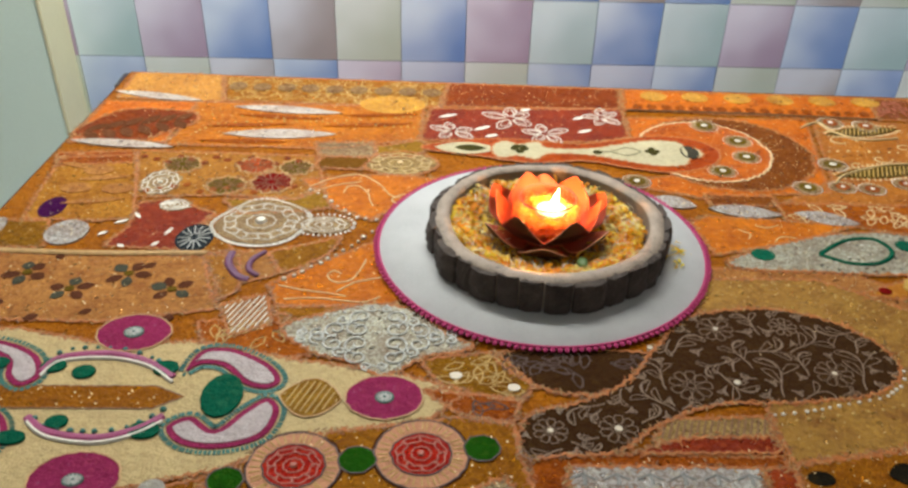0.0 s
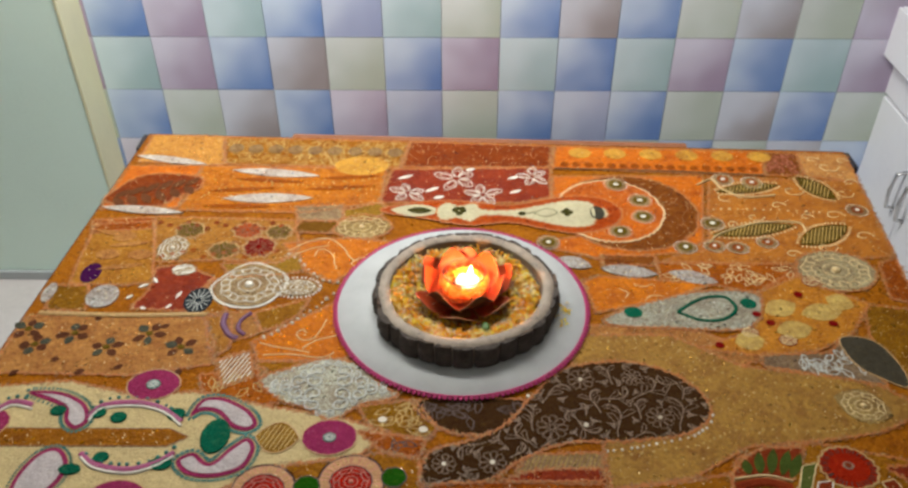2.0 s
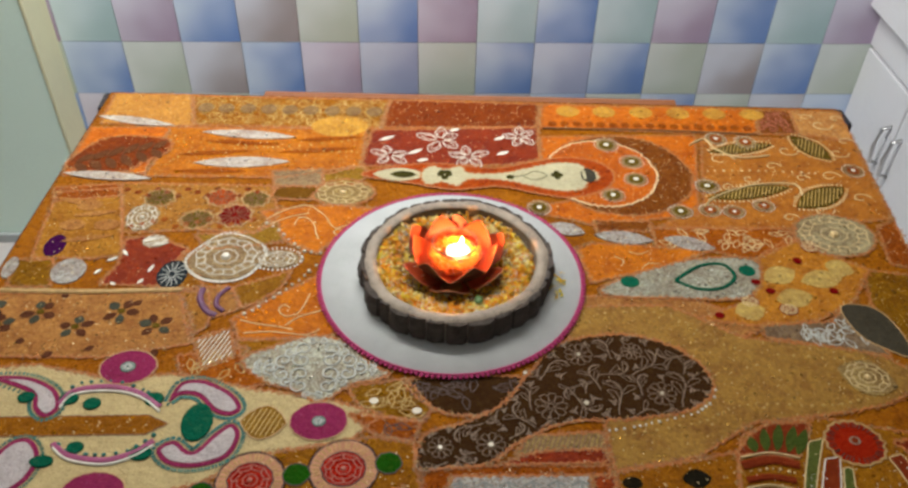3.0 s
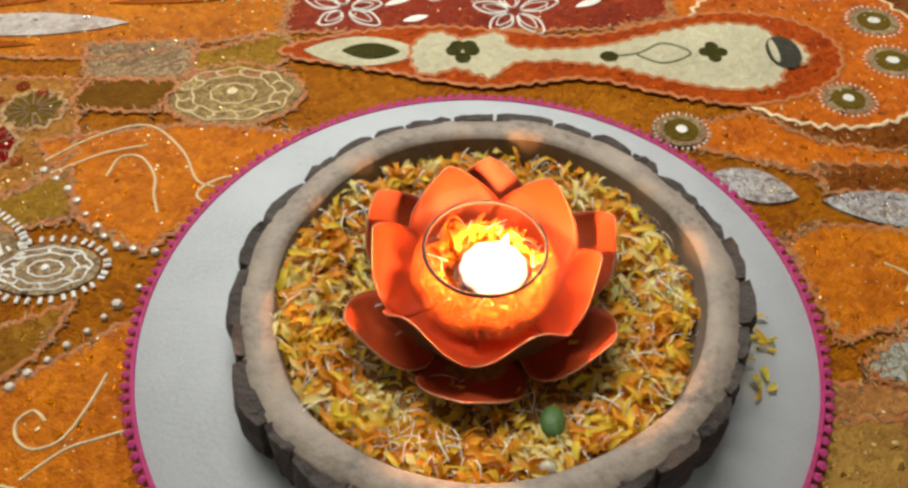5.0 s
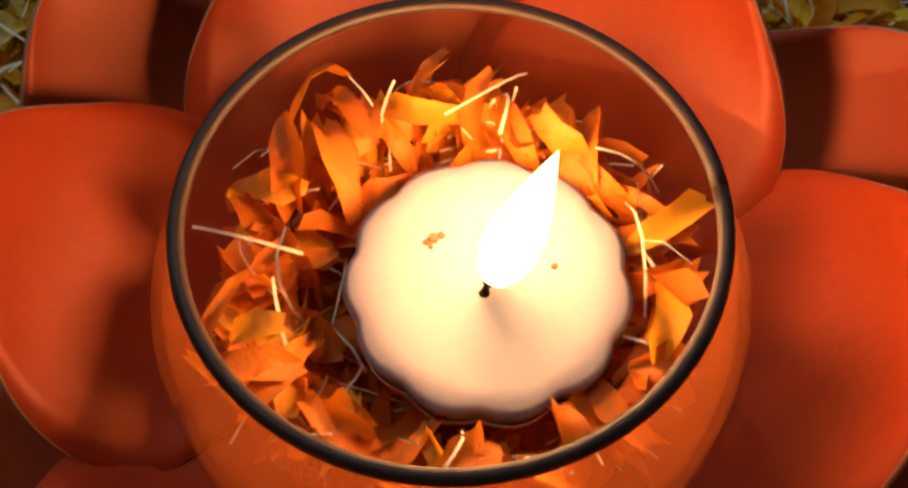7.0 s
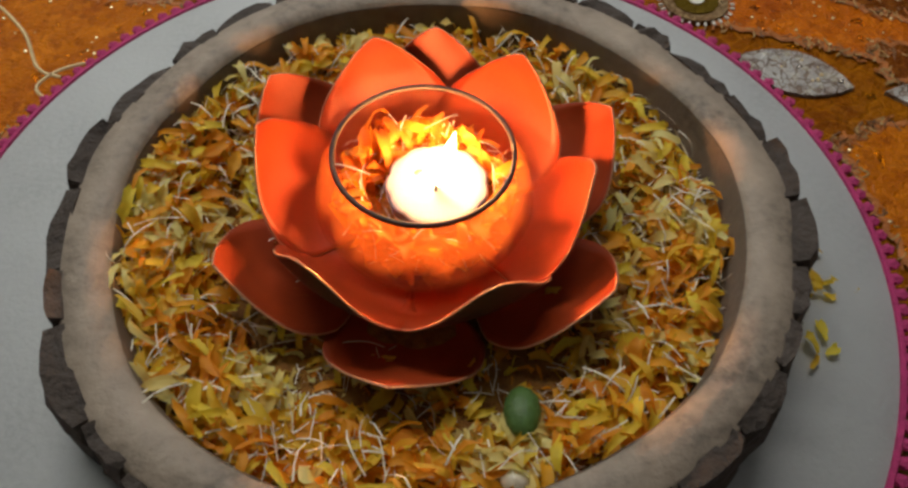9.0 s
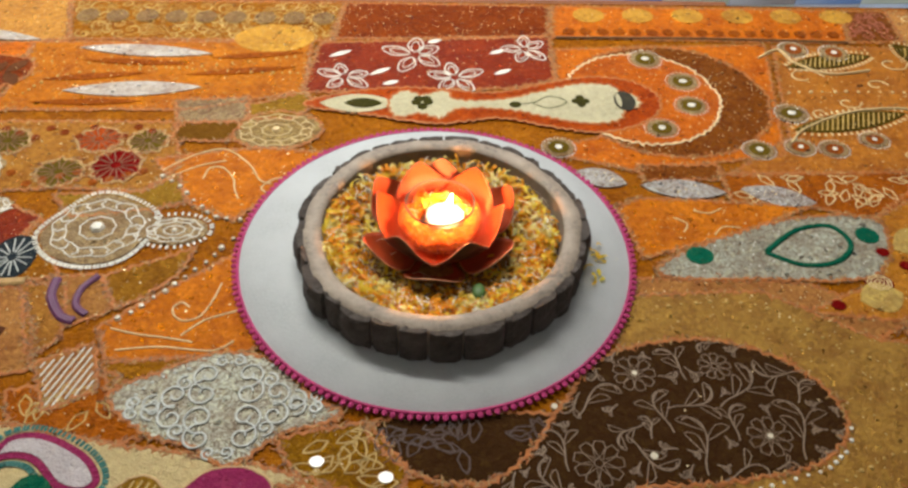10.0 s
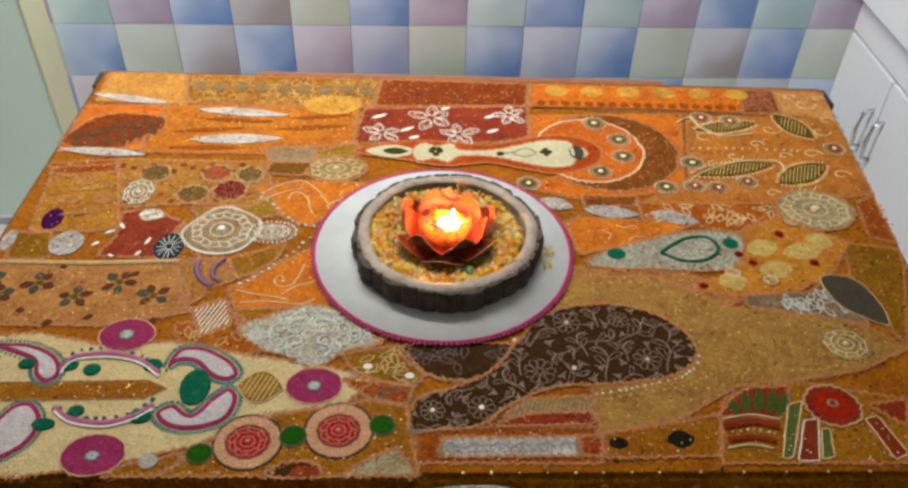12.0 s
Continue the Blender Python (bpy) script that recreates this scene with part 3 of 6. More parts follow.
                    if all(inside(q, ring) for q in loop):
                        draw(rounded(loop, True, True, 3), 0.0010, True)
    elif kind == "quatrefoil":
        for q in range(4):
            ax, ay = ((1, 1), (-1, 1), (-1, -1), (1, -1))[q]
            for ox, oy, rad, sgn in ((0.19, 0.22, 0.15, 1), (0.43, 0.20, 0.13, -1), (0.18, 0.55, 0.14, -1), (0.60, 0.05, 0.10, 1), (0.36, 0.42, 0.08, 1), (0.07, 0.80, 0.06, 1), (0.76, 0.10, 0.07, -1)):
                o = Vector((cx + ax * ox * hx, cy + ay * oy * hy))
                pts = [o + Vector((ax * math.cos(sgn * 8 * u), ay * math.sin(sgn * 8 * u))) * rad * hx * (0.2 + 0.8 * u) for u in (i / 20 for i in range(21))]
                ribbon(bm, pts, 0.0023, z + 0.00012 * (q + 4 * rad * 10), 0.0010)
        for k in range(40):
            a = k * 0.157
            p = Vector((cx + hx * 0.8 * math.cos(a), cy + hy * 0.78 * math.sin(a)))
            if deep_in(p, ring, 0.004):
                bead(bm, p.x, p.y, z, 0.0018)
    elif kind == "leaves":
        for _ in range(int(area * 3500) + 6):
            p = Vector((rng.uniform(x0, x1), rng.uniform(y0, y1)))
            if not deep_in(p, ring, 0.008):
                continue
            a = rng.uniform(0, 6.28)
            d = Vector((math.cos(a), math.sin(a)))
            s = Vector((-d.y, d.x))
            ribbon(bm, [p - d * 0.011, p - d * 0.003 + s * 0.005, p + d * 0.006 + s * 0.003, p + d * 0.011], 0.002, z, 0.0006)
            ribbon(bm, [p - d * 0.011, p - d * 0.003 - s * 0.005, p + d * 0.006 - s * 0.003, p + d * 0.011], 0.0016, z, 0.0006)
    elif kind == "spiral":
        for k in (0.32, 0.58, 0.82):
            ribbon(bm, [Vector((cx + hx * k * math.cos(a) * (1 + 0.05 * math.sin(9 * a)), cy + hy * k * math.sin(a) * (1 + 0.05 * math.sin(9 * a)))) for a in (i * 6.283 / 36 for i in range(36))], 0.0016, z, 0.0007, True)
        m = max(8, int((hx + hy) * 160))
        for i in range(m):
            a = 6.283 * i / m
            c, s = math.cos(a), math.sin(a)
            ribbon(bm, [Vector((cx + hx * 0.6 * c, cy + hy * 0.6 * s)), Vector((cx + hx * 0.72 * math.cos(a + 0.1), cy + hy * 0.72 * math.sin(a + 0.1))), Vector((cx + hx * 0.8 * c, cy + hy * 0.8 * s))], 0.0022, z)
        bead(bm, cx, cy, z, min(hx, hy) * 0.16)
    elif kind in ("flower", "rays"):
        m = 14 if kind == "flower" else 36
        k0, k1 = (0.2, 0.85) if kind == "flower" else (0.7, 0.93)
        for i in range(m):
            a = 6.283 * i / m + rng.uniform(-0.06, 0.06)
            ribbon(bm, [Vector((cx + hx * k * math.cos(a), cy + hy * k * math.sin(a))) for k in (k0, (k0 + k1) / 2, k1)], 0.0016, z)
    elif kind == "stripes":
        m = max(4, int((x1 - x0) / 0.006))
        for i in range(m):
            x = x0 + (i + 0.5) * (x1 - x0) / m
            run = [Vector((x + 0.4 * (y - cy), y)) for y in (y0 + (y1 - y0) * j / 24 for j in range(25))]
            run = [p for p in run if deep_in(p, ring, 0.0025)]
            if len(run) > 2:
                ribbon(bm, run, 0.002, z)
    elif kind == "blocks":
        m = 6
        for i in range(m):
            x = x0 + (i + 0.5) * (x1 - x0) / m
            ribbon(bm, [Vector((x, y0 + 0.008)), Vector((x + 0.001, cy)), Vector((x, y1 - 0.008))], 0.004, z)
            ribbon(bm, [Vector((x - 0.012, cy)), Vector((x, cy + 0.006)), Vector((x + 0.01, cy))], 0.003, z)
    return bm


RNG = random.Random(5)
BLOOMS = [(0.039, -0.297, 0.017), (-0.022, -0.300, 0.015), (0.118, -0.240, 0.020), (0.164, -0.155, 0.018), (0.262, -0.222, 0.018), (0.236, -0.150, 0.014)]


def laid(label, mat, layer, ring, edge, fill=None, thread_mat="thread_gold", inset=0.0):
    """One patch on the cloth: a thin raised piece, its edge stitching and its embroidery."""
    LAID.append(label)
    ring = [Vector((min(p.x, NR[0] + (FR[0] - NR[0]) * (p.y - NR[1]) / (FR[1] - NR[1]) - 0.001), p.y)) for p in ring]
    z = TOP + STEP * (layer + 1) + 0.0000014 * len(LAID)
    bm = bmesh.new()
    top = [bm.verts.new((p.x, p.y, z)) for p in ring]
    low = [bm.verts.new((p.x, p.y, TOP - 0.0005)) for p in ring]
    bm.faces.new(top)
    for i in range(len(ring)):
        j = (i + 1) % len(ring)
        bm.faces.new((low[i], low[j], top[j], top[i]))
    bmesh.ops.recalc_face_normals(bm, faces=bm.faces)
    ob = part("patch", bm, mat, cloth, label)
    if inset:
        n = len(ring)
        core = []
        for k in range(n):
            d = (ring[(k + 1) % n] - ring[k - 1]).normalized()
            s = Vector((-d.y, d.x)) * inset
            core.append(ring[k] + (s if inside(ring[k] + s * 0.2, ring) else -s))
        core = [p for p in core if inside(p, ring) and min((p - q).length for q in ring) > inset * 0.9]
        laid("blush white core", "felt_blush", layer + 1, core, None)
    if edge and edge.startswith("fringe"):
        bm = bmesh.new()
        n = len(ring)
        q = min(1.0, (ring[0] - ring[n // 2]).length / 0.07)
        for k in range(n):
            for h in (0.25, 0.75):
                a, b = ring[k], ring[(k + 1) % n]
                d = (b - a).normalized()
                s = Vector((-d.y, d.x))
                p = a.lerp(b, h)
                s = -s if inside(p + s * 0.001, ring) else s
                ribbon(bm, [p + s * 0.002 * q, p + s * 0.0045 * q, p + s * 0.007 * q], 0.003 * q, max(TOP + STEP * 2.2, z - 0.0012), 0.001)
        tagged(part("fringe", bm, "thread_" + edge[7:], ob), kind="stuff")
        edge = None
    if edge:
        bm = bmesh.new()
        length = sum((ring[i] - ring[i - 1]).length for i in range(len(ring)))
        m = max(10, int(length / 0.0055))
        pts, acc, i = [], 0.0, 0
        for k in range(m):
            want = length * k / m
            while acc + (ring[(i + 1) % len(ring)] - ring[i % len(ring)]).length < want:
                acc += (ring[(i + 1) % len(ring)] - ring[i % len(ring)]).length
                i += 1
            a, b = ring[i % len(ring)], ring[(i + 1) % len(ring)]
            p = a.lerp(b, (want - acc) / max((b - a).length, 1e-6))
            d = (b - a).normalized()
            s = Vector((-d.y, d.x))
            w = (0.0013 if edge.startswith("stitch") else 0.0003)
            pts.append(p + s * (w if k % 2 else -w) + Vector((RNG.uniform(-1, 1), RNG.uniform(-1, 1))) * (0.0012 if edge.startswith("stitch") else 0.0004))
        ribbon(bm, pts, 0.0038 if edge.startswith("stitch") else 0.0020, z - 0.0002, 0.0005, True)
        part("edge_stitching", bm, edge, ob)
    if edge and edge.startswith("stitch") and layer < 3:
        for hue, share in (("stitch_orange", 0.0042), ("stitch_tan", 0.0060), ("thread_brown", 0.0070)):
            bm = bmesh.new()
            for _ in range(max(4, int(length / share))):
                k = RNG.randrange(len(ring))
                a, b = ring[k], ring[(k + 1) % len(ring)]
                d = b - a
                if d.length < 1e-6:
                    continue
                p = a.lerp(b, RNG.random()) + Vector((RNG.gauss(0, 0.0022), RNG.gauss(0, 0.0022)))
                turn = math.atan2(d.y, d.x) + RNG.choice((0.5, -0.6, 1.2, 2.0)) + RNG.uniform(-0.3, 0.3)
                h = Vector((math.cos(turn), math.sin(turn))) * RNG.uniform(0.0012, 0.0034)
                ribbon(bm, [p - h, p + Vector((-h.y, h.x)) * 0.2, p + h], RNG.uniform(0.0008, 0.0016), z - 0.0001, 0.0006)
            tagged(part("frayed_stitches", bm, hue, ob), kind="stuff")
    span = max((ring[0] - p).length for p in ring)
    if span > 0.06 and layer < 3 and not mat.startswith(("felt", "lace", "velvet")):
        bm = fill_bm("glints", ring, z - 0.0001, RNG)
        if bm.verts:
            tagged(part("glitter", bm, "sequin", ob), kind="stuff")
        else:
            bm.free()
    if fill:
        bm = fill_bm(fill, ring, z - 0.0001, RNG)
        if bm.verts:
            tagged(part("embroidery", bm, thread_mat, ob), kind="stuff")
        else:
            bm.free()
    return ob


def patch(label, mat, layer, corners, smooth, edge, fill=None, thread_mat="thread_gold", inset=0.0):
    return laid(label, mat, layer, rounded(corners, smooth), edge, fill, thread_mat, inset)


def disc(label, mat, layer, c, rx, ry, rot, edge, fill=None, thread_mat="thread_gold"):
    lobes = 4.5 if "flower applique" in label or "lace flower" in label else 0
    n = max(40 if lobes else 14, int((rx + ry) * 320))
    ring = []
    for a in (2 * math.pi * i / n for i in range(n)):
        k = 0.90 + 0.20 * abs(math.sin(lobes * a)) if lobes else 1 + RNG.uniform(-0.025, 0.025)
        ring.append(Vector((c[0] + rx * k * math.cos(a), c[1] + ry * (k if lobes else 1) * math.sin(a))))
    return laid(label, mat, layer, ring, edge, fill, thread_mat)


def leaf(label, mat, layer, a, b, width, edge, fill=None, thread_mat="thread_gold"):
    a, b = Vector(a), Vector(b)
    d = b - a
    s = Vector((-d.y, d.x)).normalized() * width / 2
    up = [a + d * u + s * math.sin(math.pi * u) ** 0.8 for u in (i / 10 for i in range(11))]
    down = [a + d * u - s * math.sin(math.pi * u) ** 0.8 for u in (i / 10 for i in range(9, 0, -1))]
    return laid(label, mat, layer, up + down, edge, fill, thread_mat)


def thread(mat, pts, width, beads, smooth):
    """A cord, or a row of beads, sewn on the cloth."""
    z = TOP + STEP * 6
    line = rounded(pts, smooth, False, 8)
    bm = bmesh.new()
    if beads:
        acc = 0.0
        for a, b in zip(line, line[1:]):
            acc += (b - a).length
            if acc > width * 2.3:
                acc = 0
                w = width * RNG.uniform(-0.3, 0.3)
                bead(bm, b.x + w, b.y - w * RNG.uniform(0.2, 1.0), TOP + STEP * 2, width * RNG.uniform(0.5, 0.85), 0.7)
    else:
        if width > 0.0025:
            ribbon(bm, line, width, TOP + STEP * 4.5, 0.0014)
        ribbon(bm, line, width * 1.05, TOP + STEP * 2, 0.001)
    tagged(part("bead_trim" if beads else "cord", bm, mat, cloth), kind="stuff" if beads else "")


def line_flower(mat, c, r):
    """Chain stitch flower: five uneven looped petals, each with a second loop inside."""
    bm = bmesh.new()
    o = Vector(c)
    for k in range(5):
        a = k * 1.2566 + RNG.uniform(0.2, 0.6)
        long = r * RNG.uniform(1.05, 1.45)
        d = Vector((math.cos(a), math.sin(a)))
        s = Vector((-d.y, d.x))
        for f, w in ((1.0, 0.0021), (0.55, 0.0014)):
            loop = [o + d * r * 0.22, o + d * long * 0.55 * (0.6 + 0.4 * f) + s * r * 0.34 * f, o + d * long * (0.5 + 0.5 * f) + s * r * 0.12 * f,
                    o + d * long * (0.5 + 0.5 * f) - s * r * 0.14 * f, o + d * long * 0.55 * (0.6 + 0.4 * f) - s * r * 0.32 * f]
            ribbon(bm, rounded(loop, True, True, 4), w, TOP + STEP * 2, 0.0009, True)
    part("line_flower", bm, mat, cloth, "white chain stitch flower")


patch("pale orange silk patch", 'silk_peach', 1, [(-0.623, 0.508), (-0.480, 0.503), (-0.454, 0.397), (-0.622, 0.406)], 0, 'stitch_orange')
patch("tan patch with gold scrolls", 'brocade_tan', 1, [(-0.474, 0.499), (-0.104, 0.485), (-0.117, 0.389), (-0.455, 0.401)], 0, 'stitch_orange', fill='scroll', thread_mat='thread_gold')
patch("dark red patch with sequins", 'brocade_maroon', 1, [(-0.104, 0.485), (0.177, 0.471), (0.164, 0.394), (-0.120, 0.393)], 0, 'stitch_orange', fill='dots', thread_mat='sequin')
patch("orange patch with gold medallions", 'silk_orange', 1, [(0.181, 0.471), (0.585, 0.452), (0.565, 0.368), (0.168, 0.390)], 0, 'stitch_orange')
patch("dark brown corner patch with scrolls", 'brocade_brown', 1, [(0.588, 0.451), (0.647, 0.449), (0.638, 0.371), (0.565, 0.370)], 0, 'stitch_orange', fill='scroll', thread_mat='thread_pink')
patch("pale salmon printed patch", 'silk_salmon', 1, [(0.648, 0.449), (0.742, 0.444), (0.746, 0.348), (0.641, 0.367)], 0, 'stitch_orange', fill='dots', thread_mat='thread_cream')
disc("gold medallion", 'silk_gold', 2, (0.227, 0.445), 0.022, 0.019, 0, None)
disc("gold medallion", 'silk_gold', 2, (0.295, 0.443), 0.022, 0.019, 0, None)
disc("gold medallion", 'silk_gold', 2, (0.364, 0.441), 0.022, 0.019, 0, None)
disc("gold medallion", 'silk_gold', 2, (0.433, 0.438), 0.022, 0.019, 0, None)
disc("gold medallion", 'silk_gold', 2, (0.501, 0.436), 0.022, 0.019, 0, None)
disc("gold medallion", 'silk_gold', 2, (0.571, 0.434), 0.023, 0.018, 0, None)
thread('thread_brown', [(0.174, 0.388), (0.370, 0.381), (0.562, 0.368)], 0.003, 0, 1)
thread('thread_brown', [(0.177, 0.414), (0.375, 0.407), (0.571, 0.396)], 0.002, 1, 1)
patch("mustard silk strip", 'silk_mustard', 1, [(-0.495, 0.393), (-0.144, 0.387), (-0.147, 0.276), (-0.274, 0.242), (-0.507, 0.248), (-0.493, 0.312)], 0, 'stitch_orange', fill='dots', thread_mat='thread_gold')
patch("orange satin strip", 'silk_orange', 1, [(-0.634, 0.392), (-0.495, 0.393), (-0.509, 0.255), (-0.642, 0.248), (-0.639, 0.312)], 0, 'stitch_orange')
patch("dark brown leaf patch", 'brocade_maroon', 2, [(-0.638, 0.268), (-0.632, 0.312), (-0.590, 0.362), (-0.494, 0.355), (-0.482, 0.318), (-0.516, 0.286), (-0.544, 0.258)], 1, 'stitch_orange')
for k in range(6):
    u = k / 5
    foot = Vector((-0.628 + 0.118 * u, 0.283 + 0.040 * u))
    for side in (-1, 1):
        leaf("dark brown leaflet", 'felt_leaf', 3, foot, foot + Vector((0.024 - 0.004 * u, side * (0.036 - 0.010 * abs(2 * u - 1)))), 0.017, None)
disc("pale gold patch", 'silk_gold', 2, (-0.192, 0.395), 0.051, 0.033, 0, None)
leaf("white striped leaf patch", 'silk_white', 3, (-0.633, 0.429), (-0.488, 0.397), 0.022, None)
leaf("white striped leaf patch", 'silk_white', 3, (-0.435, 0.378), (-0.267, 0.359), 0.026, None)
leaf("white striped leaf patch", 'silk_white', 3, (-0.432, 0.283), (-0.269, 0.286), 0.03, None)
leaf("white striped leaf patch", 'silk_white', 3, (-0.642, 0.255), (-0.491, 0.238), 0.022, None)
thread('thread_gold', [(-0.481, 0.349), (-0.366, 0.336), (-0.242, 0.319), (-0.150, 0.313)], 0.003, 1, 1)
thread('thread_gold', [(-0.483, 0.269), (-0.434, 0.318), (-0.294, 0.329), (-0.163, 0.350)], 0.003, 1, 1)
patch("dark red patch with white line flowers", 'silk_maroon', 1, [(-0.133, 0.383), (0.166, 0.392), (0.159, 0.291), (0.103, 0.276), (-0.150, 0.274)], 0, 'stitch_orange')
line_flower("thread_white", (-0.012, 0.352), 0.031)
line_flower("thread_white", (0.130, 0.362), 0.024)
line_flower("thread_white", (0.036, 0.300), 0.025)
line_flower("thread_white", (-0.100, 0.305), 0.025)
leaf("white leaf stitch", 'thread_white', 2, (-0.069, 0.308), (-0.043, 0.323), 0.008, None)
leaf("white leaf stitch", 'thread_white', 2, (0.083, 0.351), (0.104, 0.361), 0.008, None)
leaf("white leaf stitch", 'thread_white', 2, (-0.053, 0.287), (-0.033, 0.294), 0.008, None)
leaf("white leaf stitch", 'thread_white', 2, (0.085, 0.305), (0.108, 0.316), 0.008, None)
leaf("white leaf stitch", 'thread_white', 2, (0.005, 0.380), (0.024, 0.387), 0.008, None)
leaf("white leaf stitch", 'thread_white', 2, (-0.121, 0.350), (-0.092, 0.364), 0.008, None)
patch("red border of the vase patch", 'brocade_red', 4, [(-0.145, 0.248), (-0.068, 0.276), (0.002, 0.276), (0.080, 0.264), (0.140, 0.280), (0.205, 0.295), (0.260, 0.280), (0.280, 0.242), (0.256, 0.203), (0.200, 0.184), (0.140, 0.196), (0.080, 0.214), (0.010, 0.205), (-0.068, 0.225)], 1, 'stitch_orange')
leaf("cream leaf patch", 'felt_cream', 5, (-0.127, 0.248), (-0.036, 0.245), 0.036, None)
patch("cream felt vase patch", 'felt_cream', 5, [(-0.046, 0.245), (-0.030, 0.271), (-0.006, 0.262), (0.022, 0.269), (0.036, 0.250), (0.090, 0.250), (0.135, 0.264), (0.185, 0.279), (0.226, 0.275), (0.236, 0.259), (0.250, 0.256), (0.255, 0.242), (0.250, 0.228), (0.234, 0.224), (0.222, 0.204), (0.178, 0.200), (0.130, 0.217), (0.088, 0.230), (0.035, 0.232), (0.015, 0.213), (-0.009, 0.225), (-0.037, 0.218)], 1, 'stitch_orange')
leaf("dark olive leaf", 'felt_olive', 6, (-0.098, 0.247), (-0.053, 0.245), 0.019, None)
for dx, dy in ((-0.007, 0.003), (0.007, 0.003), (0.0, -0.006), (-0.004, 0.009), (0.005, 0.009)):
    disc("dark olive heart piece", 'felt_olive', 6, (-0.006 + dx, 0.243 + dy), 0.006, 0.006, 0, None)
for dx, dy in ((-0.006, 0.0), (0.006, 0.0), (0.0, 0.007), (0.0, -0.007), (0.0, 0.0)):
    disc("dark olive blossom piece", 'felt_olive', 6, (0.183 + dx, 0.243 + dy), 0.005, 0.005, 0, None)
disc("dark grey tip", 'felt_grey', 6, (0.236, 0.242), 0.013, 0.020, 0, None)
disc("pale band on the grey tip", 'felt_cream', 7, (0.229, 0.243), 0.003, 0.014, 0, None)
disc("dark olive knot", 'felt_olive', 6, (0.104, 0.238), 0.007, 0.006, 0, None)
patch("orange ground patch", 'silk_orange', 1, [(0.167, 0.361), (0.448, 0.366), (0.398, 0.138), (0.222, 0.116), (0.122, 0.154), (0.274, 0.202), (0.291, 0.270), (0.248, 0.287), (0.160, 0.291)], 0, 'stitch_orange', fill='dots', thread_mat='thread_cream')
disc("brown crescent", 'brocade_brown', 2, (0.292, 0.250), 0.121, 0.113, 0, 'stitch_orange', fill='dots', thread_mat='sequin')
disc("orange round patch with rings", 'silk_orange2', 3, (0.260, 0.253), 0.093, 0.093, 0, 'stitch_cream', fill='dots', thread_mat='thread_cream')
thread('thread_olive', [(0.102, 0.238), (0.126, 0.242), (0.147, 0.254), (0.166, 0.242), (0.144, 0.230), (0.125, 0.240)], 0.003, 0, 1)
disc("gold bead ring", 'lace_white', 4, (0.281, 0.333), 0.019, 0.019, 0, 'fringe_white', fill='dots', thread_mat='thread_white')
disc("dark ring centre", 'felt_olive2', 5, (0.281, 0.333), 0.013, 0.013, 0, None)
disc("white ring eye", 'thread_white', 6, (0.281, 0.333), 0.005, 0.004, 0, None)
disc("gold bead ring", 'lace_white', 4, (0.317, 0.282), 0.019, 0.018, 0, 'fringe_white', fill='dots', thread_mat='thread_white')
disc("dark ring centre", 'felt_olive2', 5, (0.317, 0.282), 0.013, 0.012, 0, None)
disc("white ring eye", 'thread_white', 6, (0.317, 0.282), 0.005, 0.004, 0, None)
disc("gold bead ring", 'lace_white', 4, (0.315, 0.232), 0.018, 0.017, 0, 'fringe_white', fill='dots', thread_mat='thread_white')
disc("dark ring centre", 'felt_olive2', 5, (0.315, 0.232), 0.013, 0.012, 0, None)
disc("white ring eye", 'thread_white', 6, (0.315, 0.232), 0.005, 0.004, 0, None)
disc("gold bead ring", 'lace_white', 4, (0.269, 0.189), 0.018, 0.016, 0, 'fringe_white', fill='dots', thread_mat='thread_white')
disc("dark ring centre", 'felt_olive2', 5, (0.269, 0.189), 0.012, 0.011, 0, None)
disc("white ring eye", 'thread_white', 6, (0.269, 0.189), 0.004, 0.004, 0, None)
disc("gold bead ring", 'lace_white', 4, (0.144, 0.157), 0.017, 0.016, 0, 'fringe_white', fill='dots', thread_mat='thread_white')
disc("dark ring centre", 'felt_olive2', 5, (0.144, 0.157), 0.012, 0.011, 0, None)
disc("white ring eye", 'thread_white', 6, (0.144, 0.157), 0.004, 0.004, 0, None)
disc("gold bead ring", 'lace_white', 4, (0.371, 0.146), 0.017, 0.015, 0, 'fringe_white', fill='dots', thread_mat='thread_white')
disc("dark ring centre", 'felt_olive2', 5, (0.371, 0.146), 0.012, 0.011, 0, None)
disc("white ring eye", 'thread_white', 6, (0.371, 0.146), 0.004, 0.004, 0, None)
disc("gold bead ring", 'lace_white', 4, (0.431, 0.213), 0.018, 0.017, 0, 'fringe_white', fill='dots', thread_mat='thread_white')
disc("dark ring centre", 'felt_olive2', 5, (0.431, 0.213), 0.013, 0.011, 0, None)
disc("white ring eye", 'thread_white', 6, (0.431, 0.213), 0.005, 0.004, 0, None)
patch("orange printed patch", 'silk_salmon2', 1, [(0.458, 0.362), (0.746, 0.348), (0.720, 0.129), (0.532, 0.104), (0.324, 0.105), (0.415, 0.169)], 0, 'stitch_orange', fill='dots', thread_mat='thread_cream')
leaf("dark green paisley leaf", 'brocade_green', 2, (0.461, 0.313), (0.580, 0.336), 0.03, 'fringe_cream', fill='stripes', thread_mat='thread_gold')
leaf("dark green paisley leaf", 'brocade_green', 2, (0.621, 0.363), (0.670, 0.288), 0.042, 'fringe_cream', fill='stripes', thread_mat='thread_gold')
